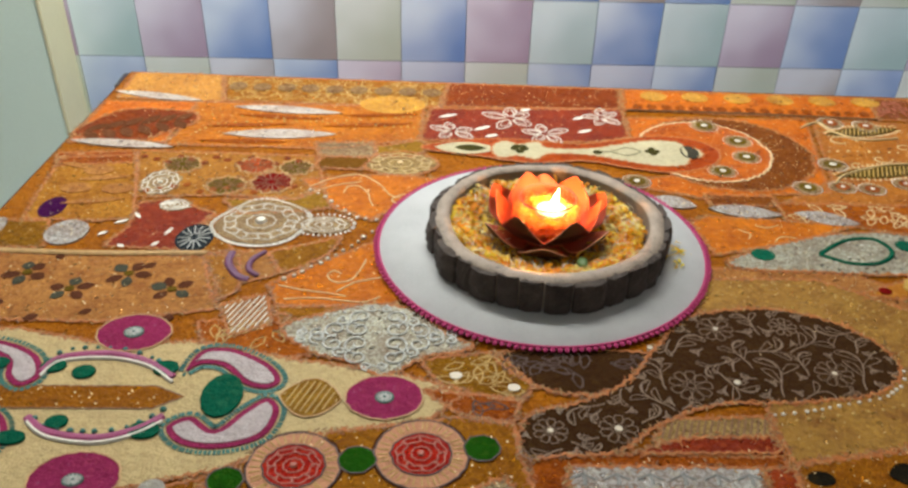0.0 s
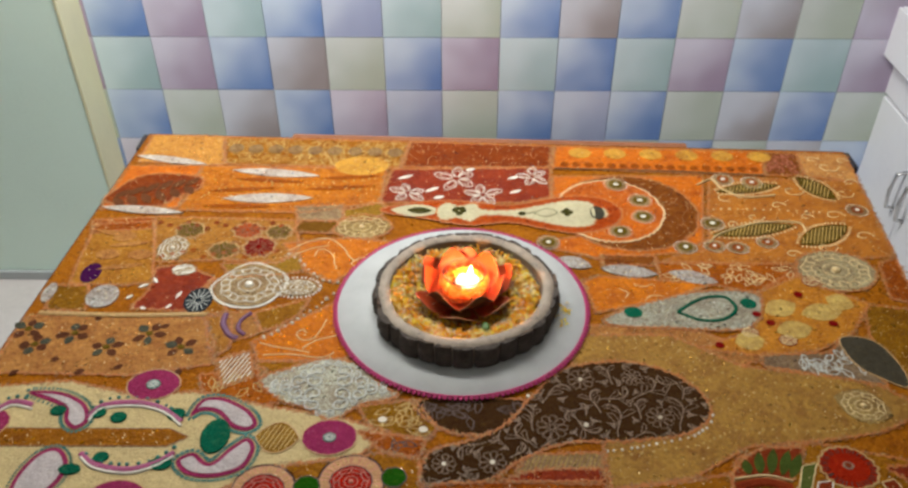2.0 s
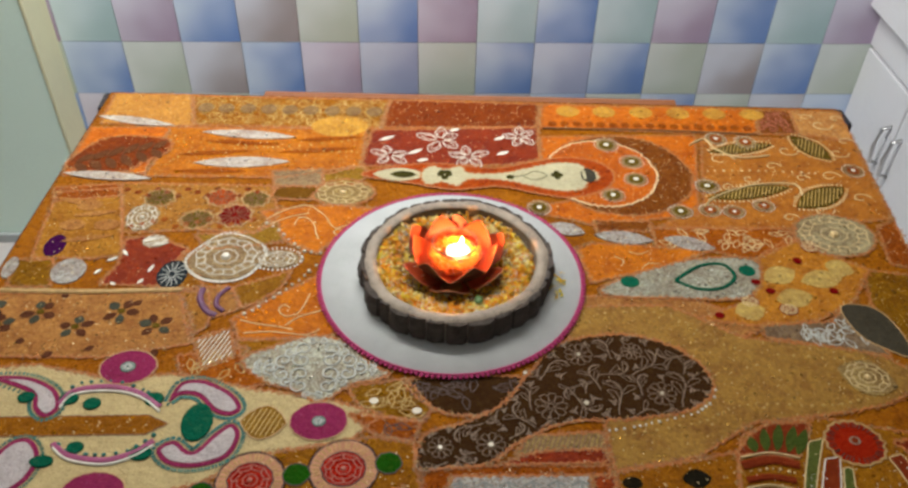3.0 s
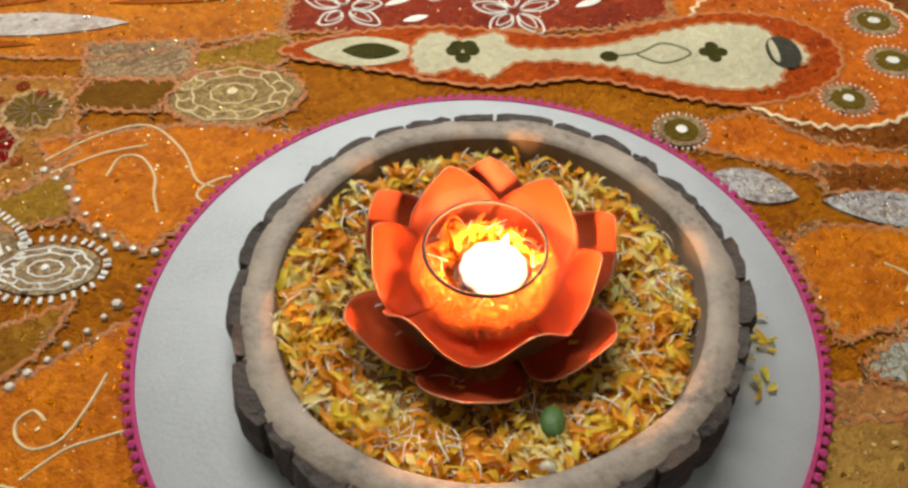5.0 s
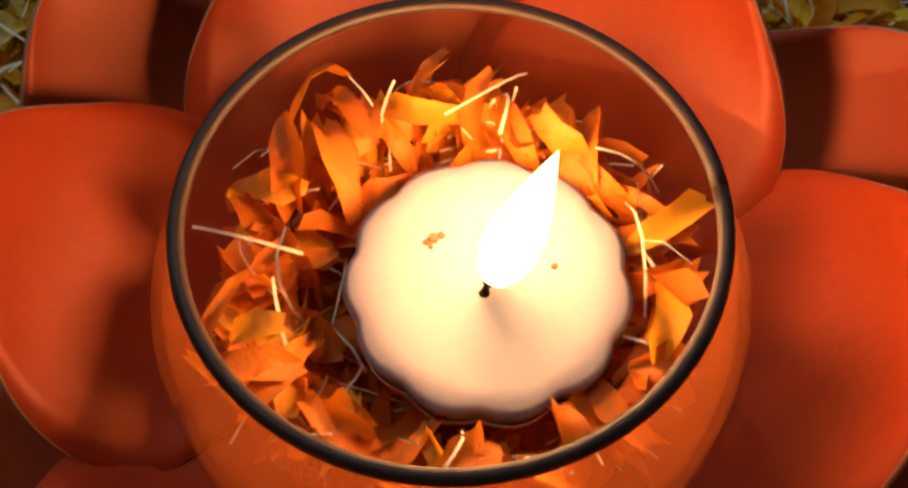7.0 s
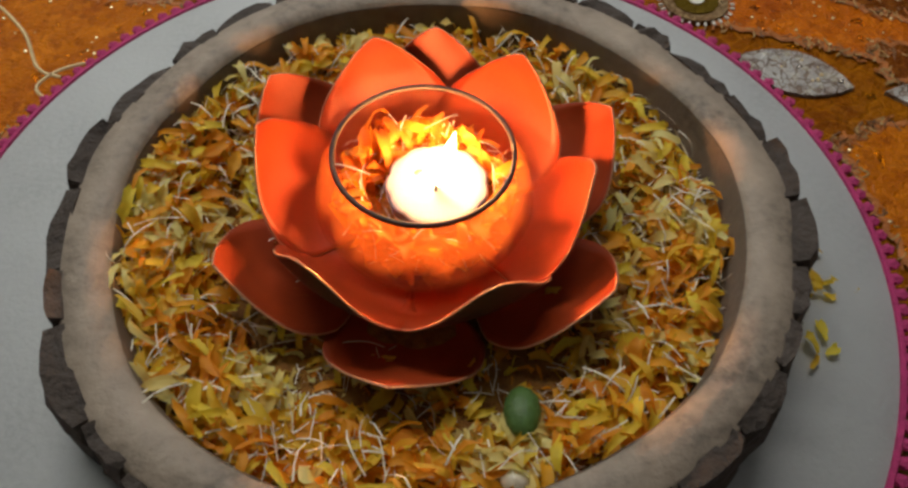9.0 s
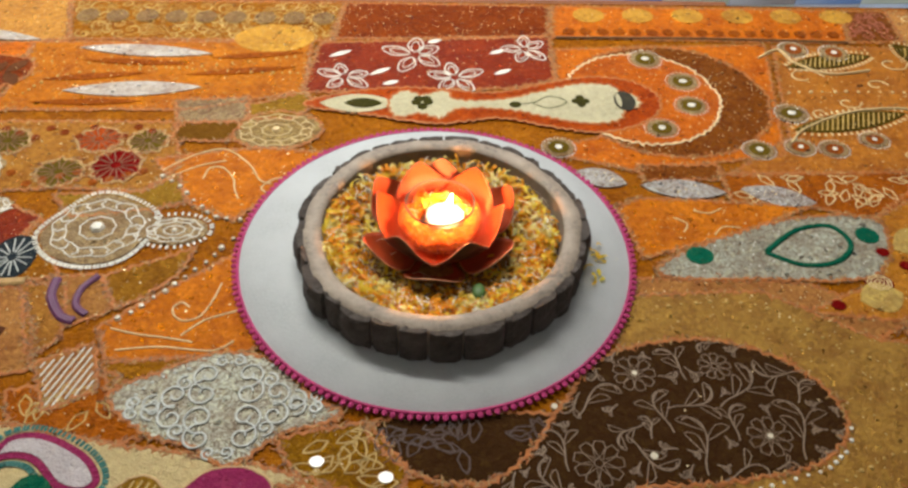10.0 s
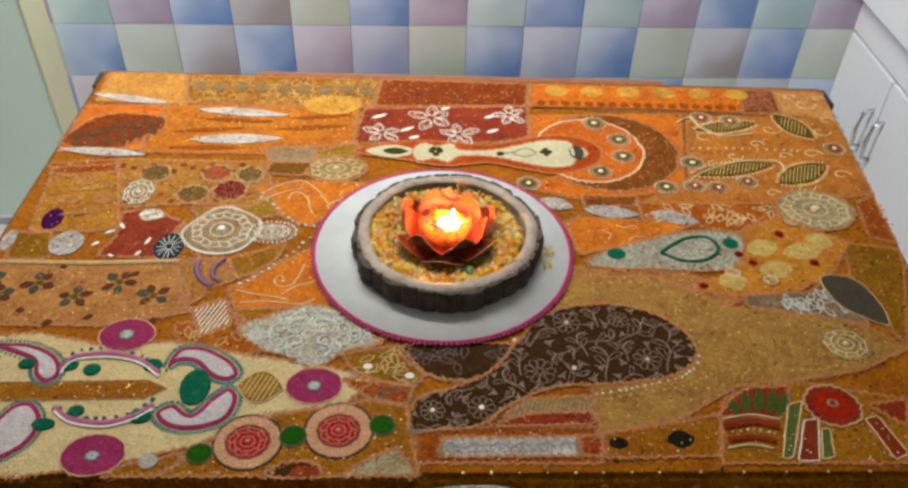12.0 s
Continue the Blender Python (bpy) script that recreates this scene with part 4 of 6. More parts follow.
leaf("dark green paisley leaf", 'brocade_green', 2, (0.423, 0.182), (0.572, 0.211), 0.034, 'fringe_cream', fill='stripes', thread_mat='thread_gold')
leaf("dark green paisley leaf", 'brocade_green', 2, (0.564, 0.156), (0.662, 0.210), 0.045, 'fringe_cream', fill='stripes', thread_mat='thread_gold')
thread('thread_cream', [(0.426, 0.256), (0.530, 0.257), (0.635, 0.249)], 0.004, 1, 1)
thread('thread_cream', [(0.429, 0.333), (0.461, 0.352), (0.474, 0.320), (0.509, 0.295), (0.564, 0.302)], 0.003, 0, 1)
thread('thread_cream', [(0.412, 0.157), (0.439, 0.185), (0.507, 0.215), (0.579, 0.218), (0.584, 0.188)], 0.003, 0, 1)
for x, y, r, turn in ((0.475, 0.290, 0.026, 1), (0.600, 0.318, 0.022, -1), (0.560, 0.270, 0.016, 1), (0.650, 0.240, 0.020, 1), (0.510, 0.235, 0.017, -1), (0.600, 0.235, 0.014, 1), (0.470, 0.215, 0.020, -1),
                      (0.690, 0.310, 0.020, -1), (0.680, 0.180, 0.018, 1), (0.605, 0.150, 0.020, -1), (0.545, 0.130, 0.015, 1), (0.715, 0.345, 0.016, 1), (0.690, 0.400, 0.024, -1), (0.725, 0.420, 0.014, 1), (0.670, 0.425, 0.014, 1)):
    thread('thread_cream', [(x + r * (1 - 0.13 * k) * math.cos(turn * k * 0.9), y + 0.8 * r * (1 - 0.13 * k) * math.sin(turn * k * 0.9)) for k in range(7)], 0.0022, 0, 1)
disc("gold bead ring", 'lace_white', 3, (0.458, 0.146), 0.016, 0.014, 0, 'fringe_white')
disc("dark ring centre", 'brocade_rust', 4, (0.458, 0.145), 0.010, 0.009, 0, None)
disc("white ring eye", 'thread_white', 5, (0.458, 0.145), 0.003, 0.003, 0, None)
disc("gold bead ring", 'lace_white', 3, (0.511, 0.161), 0.016, 0.014, 0, 'fringe_white')
disc("dark ring centre", 'brocade_rust', 4, (0.511, 0.161), 0.010, 0.009, 0, None)
disc("white ring eye", 'thread_white', 5, (0.511, 0.161), 0.003, 0.003, 0, None)
disc("gold bead ring", 'lace_white', 3, (0.695, 0.256), 0.017, 0.016, 0, 'fringe_white')
disc("dark ring centre", 'brocade_rust', 4, (0.695, 0.256), 0.011, 0.011, 0, None)
disc("white ring eye", 'thread_white', 5, (0.695, 0.256), 0.004, 0.004, 0, None)
disc("gold bead ring", 'lace_white', 3, (0.482, 0.353), 0.017, 0.017, 0, 'fringe_white')
disc("dark ring centre", 'brocade_rust', 4, (0.482, 0.353), 0.011, 0.012, 0, None)
disc("white ring eye", 'thread_white', 5, (0.482, 0.353), 0.004, 0.004, 0, None)
disc("gold bead ring", 'lace_white', 3, (0.533, 0.343), 0.017, 0.017, 0, 'fringe_white')
disc("dark ring centre", 'brocade_rust', 4, (0.533, 0.343), 0.011, 0.011, 0, None)
disc("white ring eye", 'thread_white', 5, (0.533, 0.343), 0.004, 0.004, 0, None)
disc("gold bead ring", 'lace_white', 3, (0.420, 0.150), 0.016, 0.014, 0, 'fringe_white')
disc("dark ring centre", 'brocade_rust', 4, (0.420, 0.150), 0.010, 0.009, 0, None)
disc("white ring eye", 'thread_white', 5, (0.420, 0.150), 0.003, 0.003, 0, None)
patch("rust coloured border strip", 'brocade_rust', 1, [(0.745, 0.344), (0.746, 0.344), (0.717, 0.106), (0.705, 0.007), (0.661, 0.021), (0.677, 0.107), (0.720, 0.129)], 0, 'stitch_orange', fill='dots', thread_mat='thread_cream')
disc("pale green paisley patch", 'lace_green', 2, (0.600, 0.088), 0.063, 0.051, 0, 'stitch_orange', fill='spiral', thread_mat='thread_cream')
patch("tan patch with appliqued flowers", 'linen_tan', 1, [(-0.536, 0.227), (-0.289, 0.218), (-0.271, 0.140), (-0.301, 0.099), (-0.394, 0.108), (-0.503, 0.100)], 0, 'stitch_orange', fill='dots', thread_mat='thread_brown')
disc("flower applique", 'felt_olive2', 2, (-0.465, 0.187), 0.024, 0.022, 0, 'stitch_tan', fill='flower', thread_mat='thread_brown')
disc("flower applique", 'brocade_red', 2, (-0.366, 0.187), 0.024, 0.021, 0, 'stitch_tan', fill='flower', thread_mat='thread_brown')
disc("flower applique", 'felt_crimson', 2, (-0.338, 0.141), 0.026, 0.027, 0, 'stitch_tan', fill='flower', thread_mat='thread_brown')
disc("flower applique", 'felt_olive2', 2, (-0.312, 0.183), 0.021, 0.020, 0, 'stitch_tan', fill='flower', thread_mat='thread_brown')
disc("flower applique", 'felt_olive2', 2, (-0.396, 0.132), 0.024, 0.022, 0, 'stitch_tan', fill='flower', thread_mat='thread_brown')
disc("white lace flower", 'lace_white', 2, (-0.481, 0.137), 0.025, 0.033, 0, None, fill='spiral', thread_mat='thread_white')
disc("white lace flower", 'lace_white', 2, (-0.448, 0.080), 0.019, 0.014, 0, None, fill='spiral', thread_mat='thread_white')
patch("plain tan linen patch", 'linen_tan2', 1, [(-0.632, 0.203), (-0.534, 0.214), (-0.490, 0.048), (-0.536, 0.042), (-0.621, 0.045), (-0.627, 0.112)], 0, 'stitch_orange')
patch("brown striped patch", 'brocade_rust', 1, [(-0.644, 0.215), (-0.537, 0.225), (-0.529, 0.193), (-0.630, 0.179)], 0, 'stitch_orange', fill='dots', thread_mat='sequin')
disc("purple felt spot", 'felt_purple', 2, (-0.595, 0.071), 0.016, 0.025, 0, None)
patch("brown velvet patch", 'felt_brown', 2, [(-0.283, 0.217), (-0.213, 0.215), (-0.224, 0.181), (-0.288, 0.183)], 0, 'stitch_orange')
patch("pale floral patch", 'lace_white', 1, [(-0.296, 0.260), (-0.212, 0.266), (-0.209, 0.218), (-0.286, 0.218)], 0, 'stitch_orange', fill='scroll', thread_mat='thread_brown')
disc("pale gold lace patch", 'lace_gold', 1, (-0.173, 0.200), 0.050, 0.035, 0, 'stitch_orange', fill='spiral', thread_mat='thread_cream')
patch("pale olive patch", 'linen_olive', 1, [(-0.211, 0.248), (-0.146, 0.273), (-0.132, 0.248), (-0.155, 0.222), (-0.206, 0.222)], 0, 'stitch_orange')
patch("orange silk patch with cord swirls", 'silk_orange3', 1, [(-0.301, 0.152), (-0.190, 0.169), (-0.114, 0.158), (-0.158, 0.103), (-0.203, 0.051), (-0.246, 0.074)], 0, 'stitch_orange')
thread('thread_cream', [(-0.288, 0.131), (-0.260, 0.155), (-0.227, 0.166), (-0.198, 0.141), (-0.183, 0.113), (-0.170, 0.106)], 0.002, 0, 1)
thread('thread_cream', [(-0.243, 0.116), (-0.238, 0.134), (-0.224, 0.134), (-0.211, 0.116), (-0.208, 0.100), (-0.202, 0.083)], 0.002, 0, 1)
patch("orange silk patch with cord swirls", 'silk_orange3', 1, [(-0.305, -0.084), (-0.250, -0.040), (-0.191, 0.007), (-0.174, -0.050), (-0.157, -0.109), (-0.176, -0.122), (-0.291, -0.121)], 0, 'stitch_orange')
thread('thread_cream', [(-0.203, -0.035), (-0.209, -0.058), (-0.217, -0.075), (-0.230, -0.080), (-0.240, -0.074), (-0.243, -0.064), (-0.236, -0.058), (-0.228, -0.064)], 0.002, 0, 1)
thread('thread_cream', [(-0.294, -0.086), (-0.269, -0.094), (-0.243, -0.099), (-0.219, -0.105)], 0.002, 0, 1)
thread('thread_cream', [(-0.231, -0.097), (-0.214, -0.081), (-0.200, -0.075), (-0.182, -0.069)], 0.002, 0, 1)
thread('thread_cream', [(-0.285, -0.111), (-0.247, -0.109), (-0.202, -0.115), (-0.183, -0.105)], 0.002, 0, 1)
thread('thread_cream', [(-0.281, 0.119), (-0.250, 0.138), (-0.222, 0.146)], 0.0018, 0, 1)
thread('thread_cream', [(-0.150, 0.118), (-0.170, 0.112), (-0.180, 0.100), (-0.172, 0.092), (-0.160, 0.098)], 0.002, 0, 1)
thread('thread_cream', [(0.246, 0.040), (0.258, 0.030), (0.252, 0.018)], 0.002, 0, 1)
thread('thread_cream', [(0.270, 0.050), (0.285, 0.045), (0.300, 0.052)], 0.002, 0, 1)
thread('thread_cream', [(0.282, 0.012), (0.294, 0.024), (0.312, 0.022)], 0.002, 0, 1)
thread('pearl', [(-0.295, 0.128), (-0.267, 0.107), (-0.244, 0.079), (-0.221, 0.056), (-0.192, 0.051)], 0.0045, 1, 1)
thread('pearl', [(-0.193, 0.037), (-0.212, 0.007), (-0.242, -0.031), (-0.272, -0.061), (-0.290, -0.075)], 0.0045, 1, 1)
patch("khaki cotton patch", 'linen_olive2', 1, [(-0.315, -0.022), (-0.234, 0.014), (-0.245, -0.022), (-0.273, -0.051), (-0.296, -0.061)], 0, 'stitch_orange')
patch("white lace medallion", 'lace_white', 2, [(-0.389, 0.036), (-0.371, 0.067), (-0.346, 0.092), (-0.316, 0.086), (-0.283, 0.059), (-0.290, 0.022), (-0.310, -0.001), (-0.342, -0.005), (-0.372, 0.008)], 1, 'fringe_white', fill='spiral', thread_mat='thread_white')
disc("small white lace medallion", 'lace_white', 2, (-0.259, 0.038), 0.033, 0.020, 0, 'fringe_white', fill='spiral', thread_mat='thread_white')
patch("dark red star patch", 'silk_maroon', 1, [(-0.506, -0.013), (-0.490, 0.031), (-0.494, 0.086), (-0.451, 0.094), (-0.395, 0.061), (-0.416, 0.021), (-0.418, -0.018)], 0, 'stitch_orange')
leaf("white leaf stitch", 'thread_white', 2, (-0.491, 0.061), (-0.481, 0.047), 0.005, None)
leaf("white leaf stitch", 'thread_white', 2, (-0.468, 0.080), (-0.443, 0.088), 0.005, None)
leaf("white leaf stitch", 'thread_white', 2, (-0.453, 0.071), (-0.427, 0.077), 0.005, None)
leaf("white leaf stitch", 'thread_white', 2, (-0.520, 0.009), (-0.511, 0.018), 0.005, None)
leaf("white leaf stitch", 'thread_white', 2, (-0.509, 0.036), (-0.494, 0.044), 0.005, None)
leaf("white leaf stitch", 'thread_white', 2, (-0.452, -0.013), (-0.445, -0.003), 0.005, None)
leaf("white leaf stitch", 'thread_white', 2, (-0.443, 0.010), (-0.437, 0.028), 0.005, None)
leaf("white leaf stitch", 'thread_white', 2, (-0.491, -0.010), (-0.482, -0.015), 0.005, None)
disc("navy flower", 'felt_navy', 2, (-0.406, 0.006), 0.022, 0.030, 0, None, fill='flower', thread_mat='thread_silver')
disc("silver sequin patch", 'lace_silver', 2, (-0.558, 0.015), 0.025, 0.027, 0, None, fill='dots', thread_mat='sequin')
disc("silver sequin patch", 'lace_silver', 2, (-0.644, 0.023), 0.010, 0.023, 0, None, fill='dots', thread_mat='sequin')
patch("olive brown patch", 'brocade_olive', 1, [(-0.646, 0.040), (-0.587, 0.040), (-0.573, -0.017), (-0.635, -0.017)], 0, 'stitch_orange')
thread('stitch_tan', [(-0.640, -0.025), (-0.516, -0.029), (-0.385, -0.026)], 0.009, 0, 1)
patch("tan band with dark crimson blossoms", 'linen_tan3', 1, [(-0.657, -0.031), (-0.387, -0.033), (-0.361, -0.084), (-0.352, -0.129), (-0.467, -0.151), (-0.664, -0.148)], 0, 'stitch_orange', fill='dots', thread_mat='thread_brown')


def blossom(x, y, size, whole=True):
    """A printed blossom: dark crimson and grey green petals round a pale stem."""
    a0 = RNG.uniform(0, 6.28)
    for k in range(5 if whole else 1):
        a = a0 + k * 1.2566 + RNG.uniform(-0.25, 0.25)
        d = Vector((math.cos(a), math.sin(a) * 0.9))
        o = Vector((x, y)) + d * size * 0.30
        leaf("dark crimson petal" if k % 2 == 0 else "grey green petal", "felt_crimson2" if k % 2 == 0 else "felt_teal2", 2, o, o + d * size * RNG.uniform(0.75, 1.05), size * RNG.uniform(0.55, 0.75), None)
    if whole:
        disc("pale blossom eye", "felt_olive2", 3, (x, y), size * 0.26, size * 0.22, 0, None)


for x, y in ((-0.620, -0.092), (-0.570, -0.068), (-0.514, -0.097), (-0.460, -0.068), (-0.406, -0.096), (-0.642, -0.060)):
    blossom(x, y, 0.021)
for x, y in ((-0.577, -0.132), (-0.474, -0.130), (-0.540, -0.045), (-0.432, -0.045), (-0.618, -0.140), (-0.400, -0.135), (-0.525, -0.140)):
    blossom(x, y, 0.016, False)
patch("peach striped patch", 'silk_peach2', 1, [(-0.350, -0.123), (-0.304, -0.101), (-0.290, -0.151), (-0.329, -0.173)], 0, 'stitch_orange', fill='stripes', thread_mat='thread_white')
patch("beaded tan patch", 'linen_tan', 1, [(-0.388, -0.030), (-0.347, -0.030), (-0.335, -0.095), (-0.358, -0.118)], 0, 'stitch_orange', fill='dots', thread_mat='sequin')
patch("peach patch with purple arcs", 'silk_peach2', 1, [(-0.365, -0.021), (-0.318, -0.019), (-0.297, -0.063), (-0.333, -0.082), (-0.353, -0.060)], 0, 'stitch_orange')
thread('thread_purple', [(-0.356, -0.024), (-0.356, -0.046), (-0.342, -0.070), (-0.328, -0.077)], 0.009, 0, 1)
thread('thread_purple', [(-0.319, -0.022), (-0.331, -0.039), (-0.331, -0.058), (-0.319, -0.070)], 0.007, 0, 1)
patch("silver green quatrefoil patch", 'lace_green2', 2, [(-0.280, -0.160), (-0.238, -0.135), (-0.191, -0.117), (-0.142, -0.131), (-0.115, -0.164), (-0.085, -0.187), (-0.132, -0.201), (-0.171, -0.229), (-0.206, -0.209), (-0.242, -0.197)], 1, 'stitch_orange', fill='quatrefoil', thread_mat='thread_silver')
patch("cream cotton band", 'felt_cream2', 1, [(-0.665, -0.177), (-0.546, -0.163), (-0.442, -0.188), (-0.361, -0.181), (-0.267, -0.205), (-0.160, -0.226), (-0.092, -0.249), (-0.134, -0.291), (-0.211, -0.301), (-0.307, -0.347), (-0.388, -0.369), (-0.496, -0.385), (-0.598, -0.383)], 0, 'stitch_orange')
patch("brown beaded strip", 'brocade_tan', 2, [(-0.667, -0.248), (-0.380, -0.247), (-0.352, -0.260), (-0.377, -0.276), (-0.654, -0.277)], 0, 'thread_brown', fill='dots', thread_mat='sequin')
disc("magenta flower disc", 'felt_magenta', 3, (-0.424, -0.170), 0.036, 0.029, 0, 'thread_tan', fill='dots', thread_mat='thread_magenta')
disc("teal flower centre", 'felt_teal3', 4, (-0.424, -0.170), 0.010, 0.009, 0, None, fill='flower', thread_mat='thread_silver')
disc("magenta flower disc", 'felt_magenta', 3, (-0.170, -0.259), 0.036, 0.029, 0, 'thread_tan', fill='dots', thread_mat='thread_magenta')
disc("teal flower centre", 'felt_teal3', 4, (-0.170, -0.260), 0.009, 0.008, 0, None, fill='flower', thread_mat='thread_silver')
disc("magenta flower disc", 'felt_magenta', 3, (-0.417, -0.357), 0.037, 0.029, 0, 'thread_tan', fill='dots', thread_mat='thread_magenta')
disc("teal flower centre", 'felt_teal3', 4, (-0.417, -0.359), 0.009, 0.007, 0, None, fill='flower', thread_mat='thread_silver')
disc("magenta flower disc", 'felt_magenta', 3, (-0.621, -0.240), 0.028, 0.024, 0, 'thread_tan', fill='dots', thread_mat='thread_magenta')
disc("teal flower centre", 'felt_teal3', 4, (-0.621, -0.241), 0.009, 0.008, 0, None, fill='flower', thread_mat='thread_silver')
patch("magenta paisley band", 'felt_magenta', 3, [(-0.350, -0.197), (-0.321, -0.194), (-0.284, -0.214), (-0.268, -0.237), (-0.279, -0.249), (-0.301, -0.243), (-0.324, -0.220), (-0.346, -0.216), (-0.359, -0.226)], 1, 'fringe_teal', inset=0.0058)
patch("magenta paisley band", 'felt_magenta', 3, [(-0.339, -0.286), (-0.315, -0.302), (-0.295, -0.278), (-0.276, -0.262), (-0.263, -0.278), (-0.272, -0.309), (-0.305, -0.323), (-0.340, -0.319), (-0.358, -0.299)], 1, 'fringe_teal', inset=0.0058)
patch("magenta paisley band", 'felt_magenta', 3, [(-0.590, -0.186), (-0.547, -0.185), (-0.507, -0.204), (-0.491, -0.233), (-0.504, -0.249), (-0.522, -0.237), (-0.535, -0.211)], 1, 'fringe_teal', inset=0.0058)
patch("magenta paisley band", 'felt_magenta', 3, [(-0.549, -0.321), (-0.534, -0.287), (-0.511, -0.281), (-0.492, -0.305), (-0.496, -0.338), (-0.521, -0.361), (-0.546, -0.365)], 1, 'fringe_teal', inset=0.0058)
thread('thread_magenta', [(-0.493, -0.229), (-0.481, -0.208), (-0.438, -0.202), (-0.399, -0.213), (-0.368, -0.235)], 0.008, 0, 1)
thread('thread_white', [(-0.491, -0.235), (-0.479, -0.214), (-0.436, -0.209), (-0.397, -0.219), (-0.367, -0.242)], 0.004, 0, 1)
thread('thread_teal', [(-0.495, -0.220), (-0.483, -0.199), (-0.440, -0.193), (-0.401, -0.204), (-0.370, -0.227)], 0.0045, 1, 1)
thread('thread_magenta', [(-0.482, -0.288), (-0.459, -0.305), (-0.416, -0.312), (-0.384, -0.302), (-0.364, -0.285)], 0.008, 0, 1)
thread('thread_white', [(-0.480, -0.294), (-0.457, -0.311), (-0.415, -0.318), (-0.383, -0.308), (-0.363, -0.292)], 0.004, 0, 1)
thread('thread_teal', [(-0.484, -0.280), (-0.461, -0.298), (-0.418, -0.304), (-0.386, -0.295), (-0.366, -0.277)], 0.0045, 1, 1)
thread('thread_magenta', [(-0.626, -0.227), (-0.606, -0.203), (-0.575, -0.208)], 0.008, 0, 1)
thread('thread_white', [(-0.624, -0.233), (-0.604, -0.210), (-0.573, -0.215)], 0.004, 0, 1)
thread('thread_teal', [(-0.630, -0.218), (-0.610, -0.194), (-0.579, -0.199)], 0.0045, 1, 1)
disc("teal felt piece", 'felt_teal', 5, (-0.318, -0.259), 0.019, 0.028, 0, None)
disc("teal felt piece", 'felt_teal', 5, (-0.484, -0.221), 0.012, 0.009, 0, None)
disc("teal felt piece", 'felt_teal', 5, (-0.378, -0.223), 0.012, 0.010, 0, None)
disc("teal felt piece", 'felt_teal', 5, (-0.376, -0.303), 0.014, 0.010, 0, None)
disc("teal felt piece", 'felt_teal', 5, (-0.454, -0.294), 0.010, 0.008, 0, None)
disc("teal felt piece", 'felt_teal', 5, (-0.453, -0.229), 0.011, 0.009, 0, None)
disc("teal felt piece", 'felt_teal', 5, (-0.487, -0.313), 0.014, 0.008, 0, None)
disc("teal felt piece", 'felt_teal', 5, (-0.537, -0.218), 0.011, 0.008, 0, None)
leaf("pale olive lotus motif", 'linen_olive', 3, (-0.266, -0.258), (-0.209, -0.263), 0.05, 'thread_tan', fill='stripes', thread_mat='thread_gold')
patch("tan mirror work patch", 'brocade_tan2', 1, [(-0.342, -0.387), (-0.304, -0.362), (-0.265, -0.313), (-0.197, -0.299), (-0.099, -0.283), (-0.055, -0.291), (-0.040, -0.392)], 0, 'stitch_orange', fill='dots', thread_mat='sequin')
disc("dark brown rim under the pink disc", 'felt_brown2', 1, (-0.241, -0.342), 0.0418, 0.0408, 0, None)
disc("pale pink disc with dark rim", 'felt_pink', 2, (-0.241, -0.342), 0.039, 0.038, 0, 'thread_dark', fill='rays', thread_mat='thread_gold')
disc("red brocade disc", 'brocade_red2', 3, (-0.241, -0.342), 0.026, 0.024, 0, 'thread_dark', fill='spiral', thread_mat='thread_pink')
disc("dark brown rim under the pink disc", 'felt_brown2', 1, (-0.135, -0.327), 0.0428, 0.0418, 0, None)
disc("pale pink disc with dark rim", 'felt_pink', 2, (-0.135, -0.327), 0.040, 0.039, 0, 'thread_dark', fill='rays', thread_mat='thread_gold')
disc("red brocade disc", 'brocade_red2', 3, (-0.135, -0.328), 0.026, 0.024, 0, 'thread_dark', fill='spiral', thread_mat='thread_pink')
disc("green felt disc", 'felt_green', 3, (-0.295, -0.358), 0.015, 0.014, 0, 'thread_dark')
disc("green felt disc", 'felt_green', 3, (-0.189, -0.335), 0.016, 0.015, 0, 'thread_dark')
disc("green felt disc", 'felt_green', 3, (-0.083, -0.321), 0.016, 0.015, 0, 'thread_dark')
patch("dark brown half moon", 'felt_brown2', 2, [(-0.216, -0.389), (-0.196, -0.372), (-0.162, -0.372), (-0.154, -0.390)], 1, 'stitch_orange')
patch("dull orange half moon", 'silk_rust', 3, [(-0.186, -0.390), (-0.179, -0.376), (-0.158, -0.382), (-0.155, -0.390)], 1, None)
patch("pale green triangle patch", 'lace_green', 2, [(-0.127, -0.391), (-0.105, -0.373), (-0.067, -0.352), (-0.054, -0.370), (-0.043, -0.392)], 0, 'stitch_orange')
disc("white mirror button", 'felt_white', 3, (-0.352, -0.367), 0.011, 0.010, 0, None)
patch("brown net patch", 'brocade_tan', 1, [(-0.400, -0.386), (-0.381, -0.372), (-0.305, -0.354), (-0.335, -0.387)], 0, 'stitch_orange', fill='dots', thread_mat='thread_gold')
patch("dark brown embroidered round patch", 'velvet_brown', 1, [(-0.060, -0.193), (0.098, -0.194), (0.064, -0.237), (0.018, -0.253), (-0.030, -0.240)], 1, 'stitch_orange', fill='leaves', thread_mat='thread_dark')
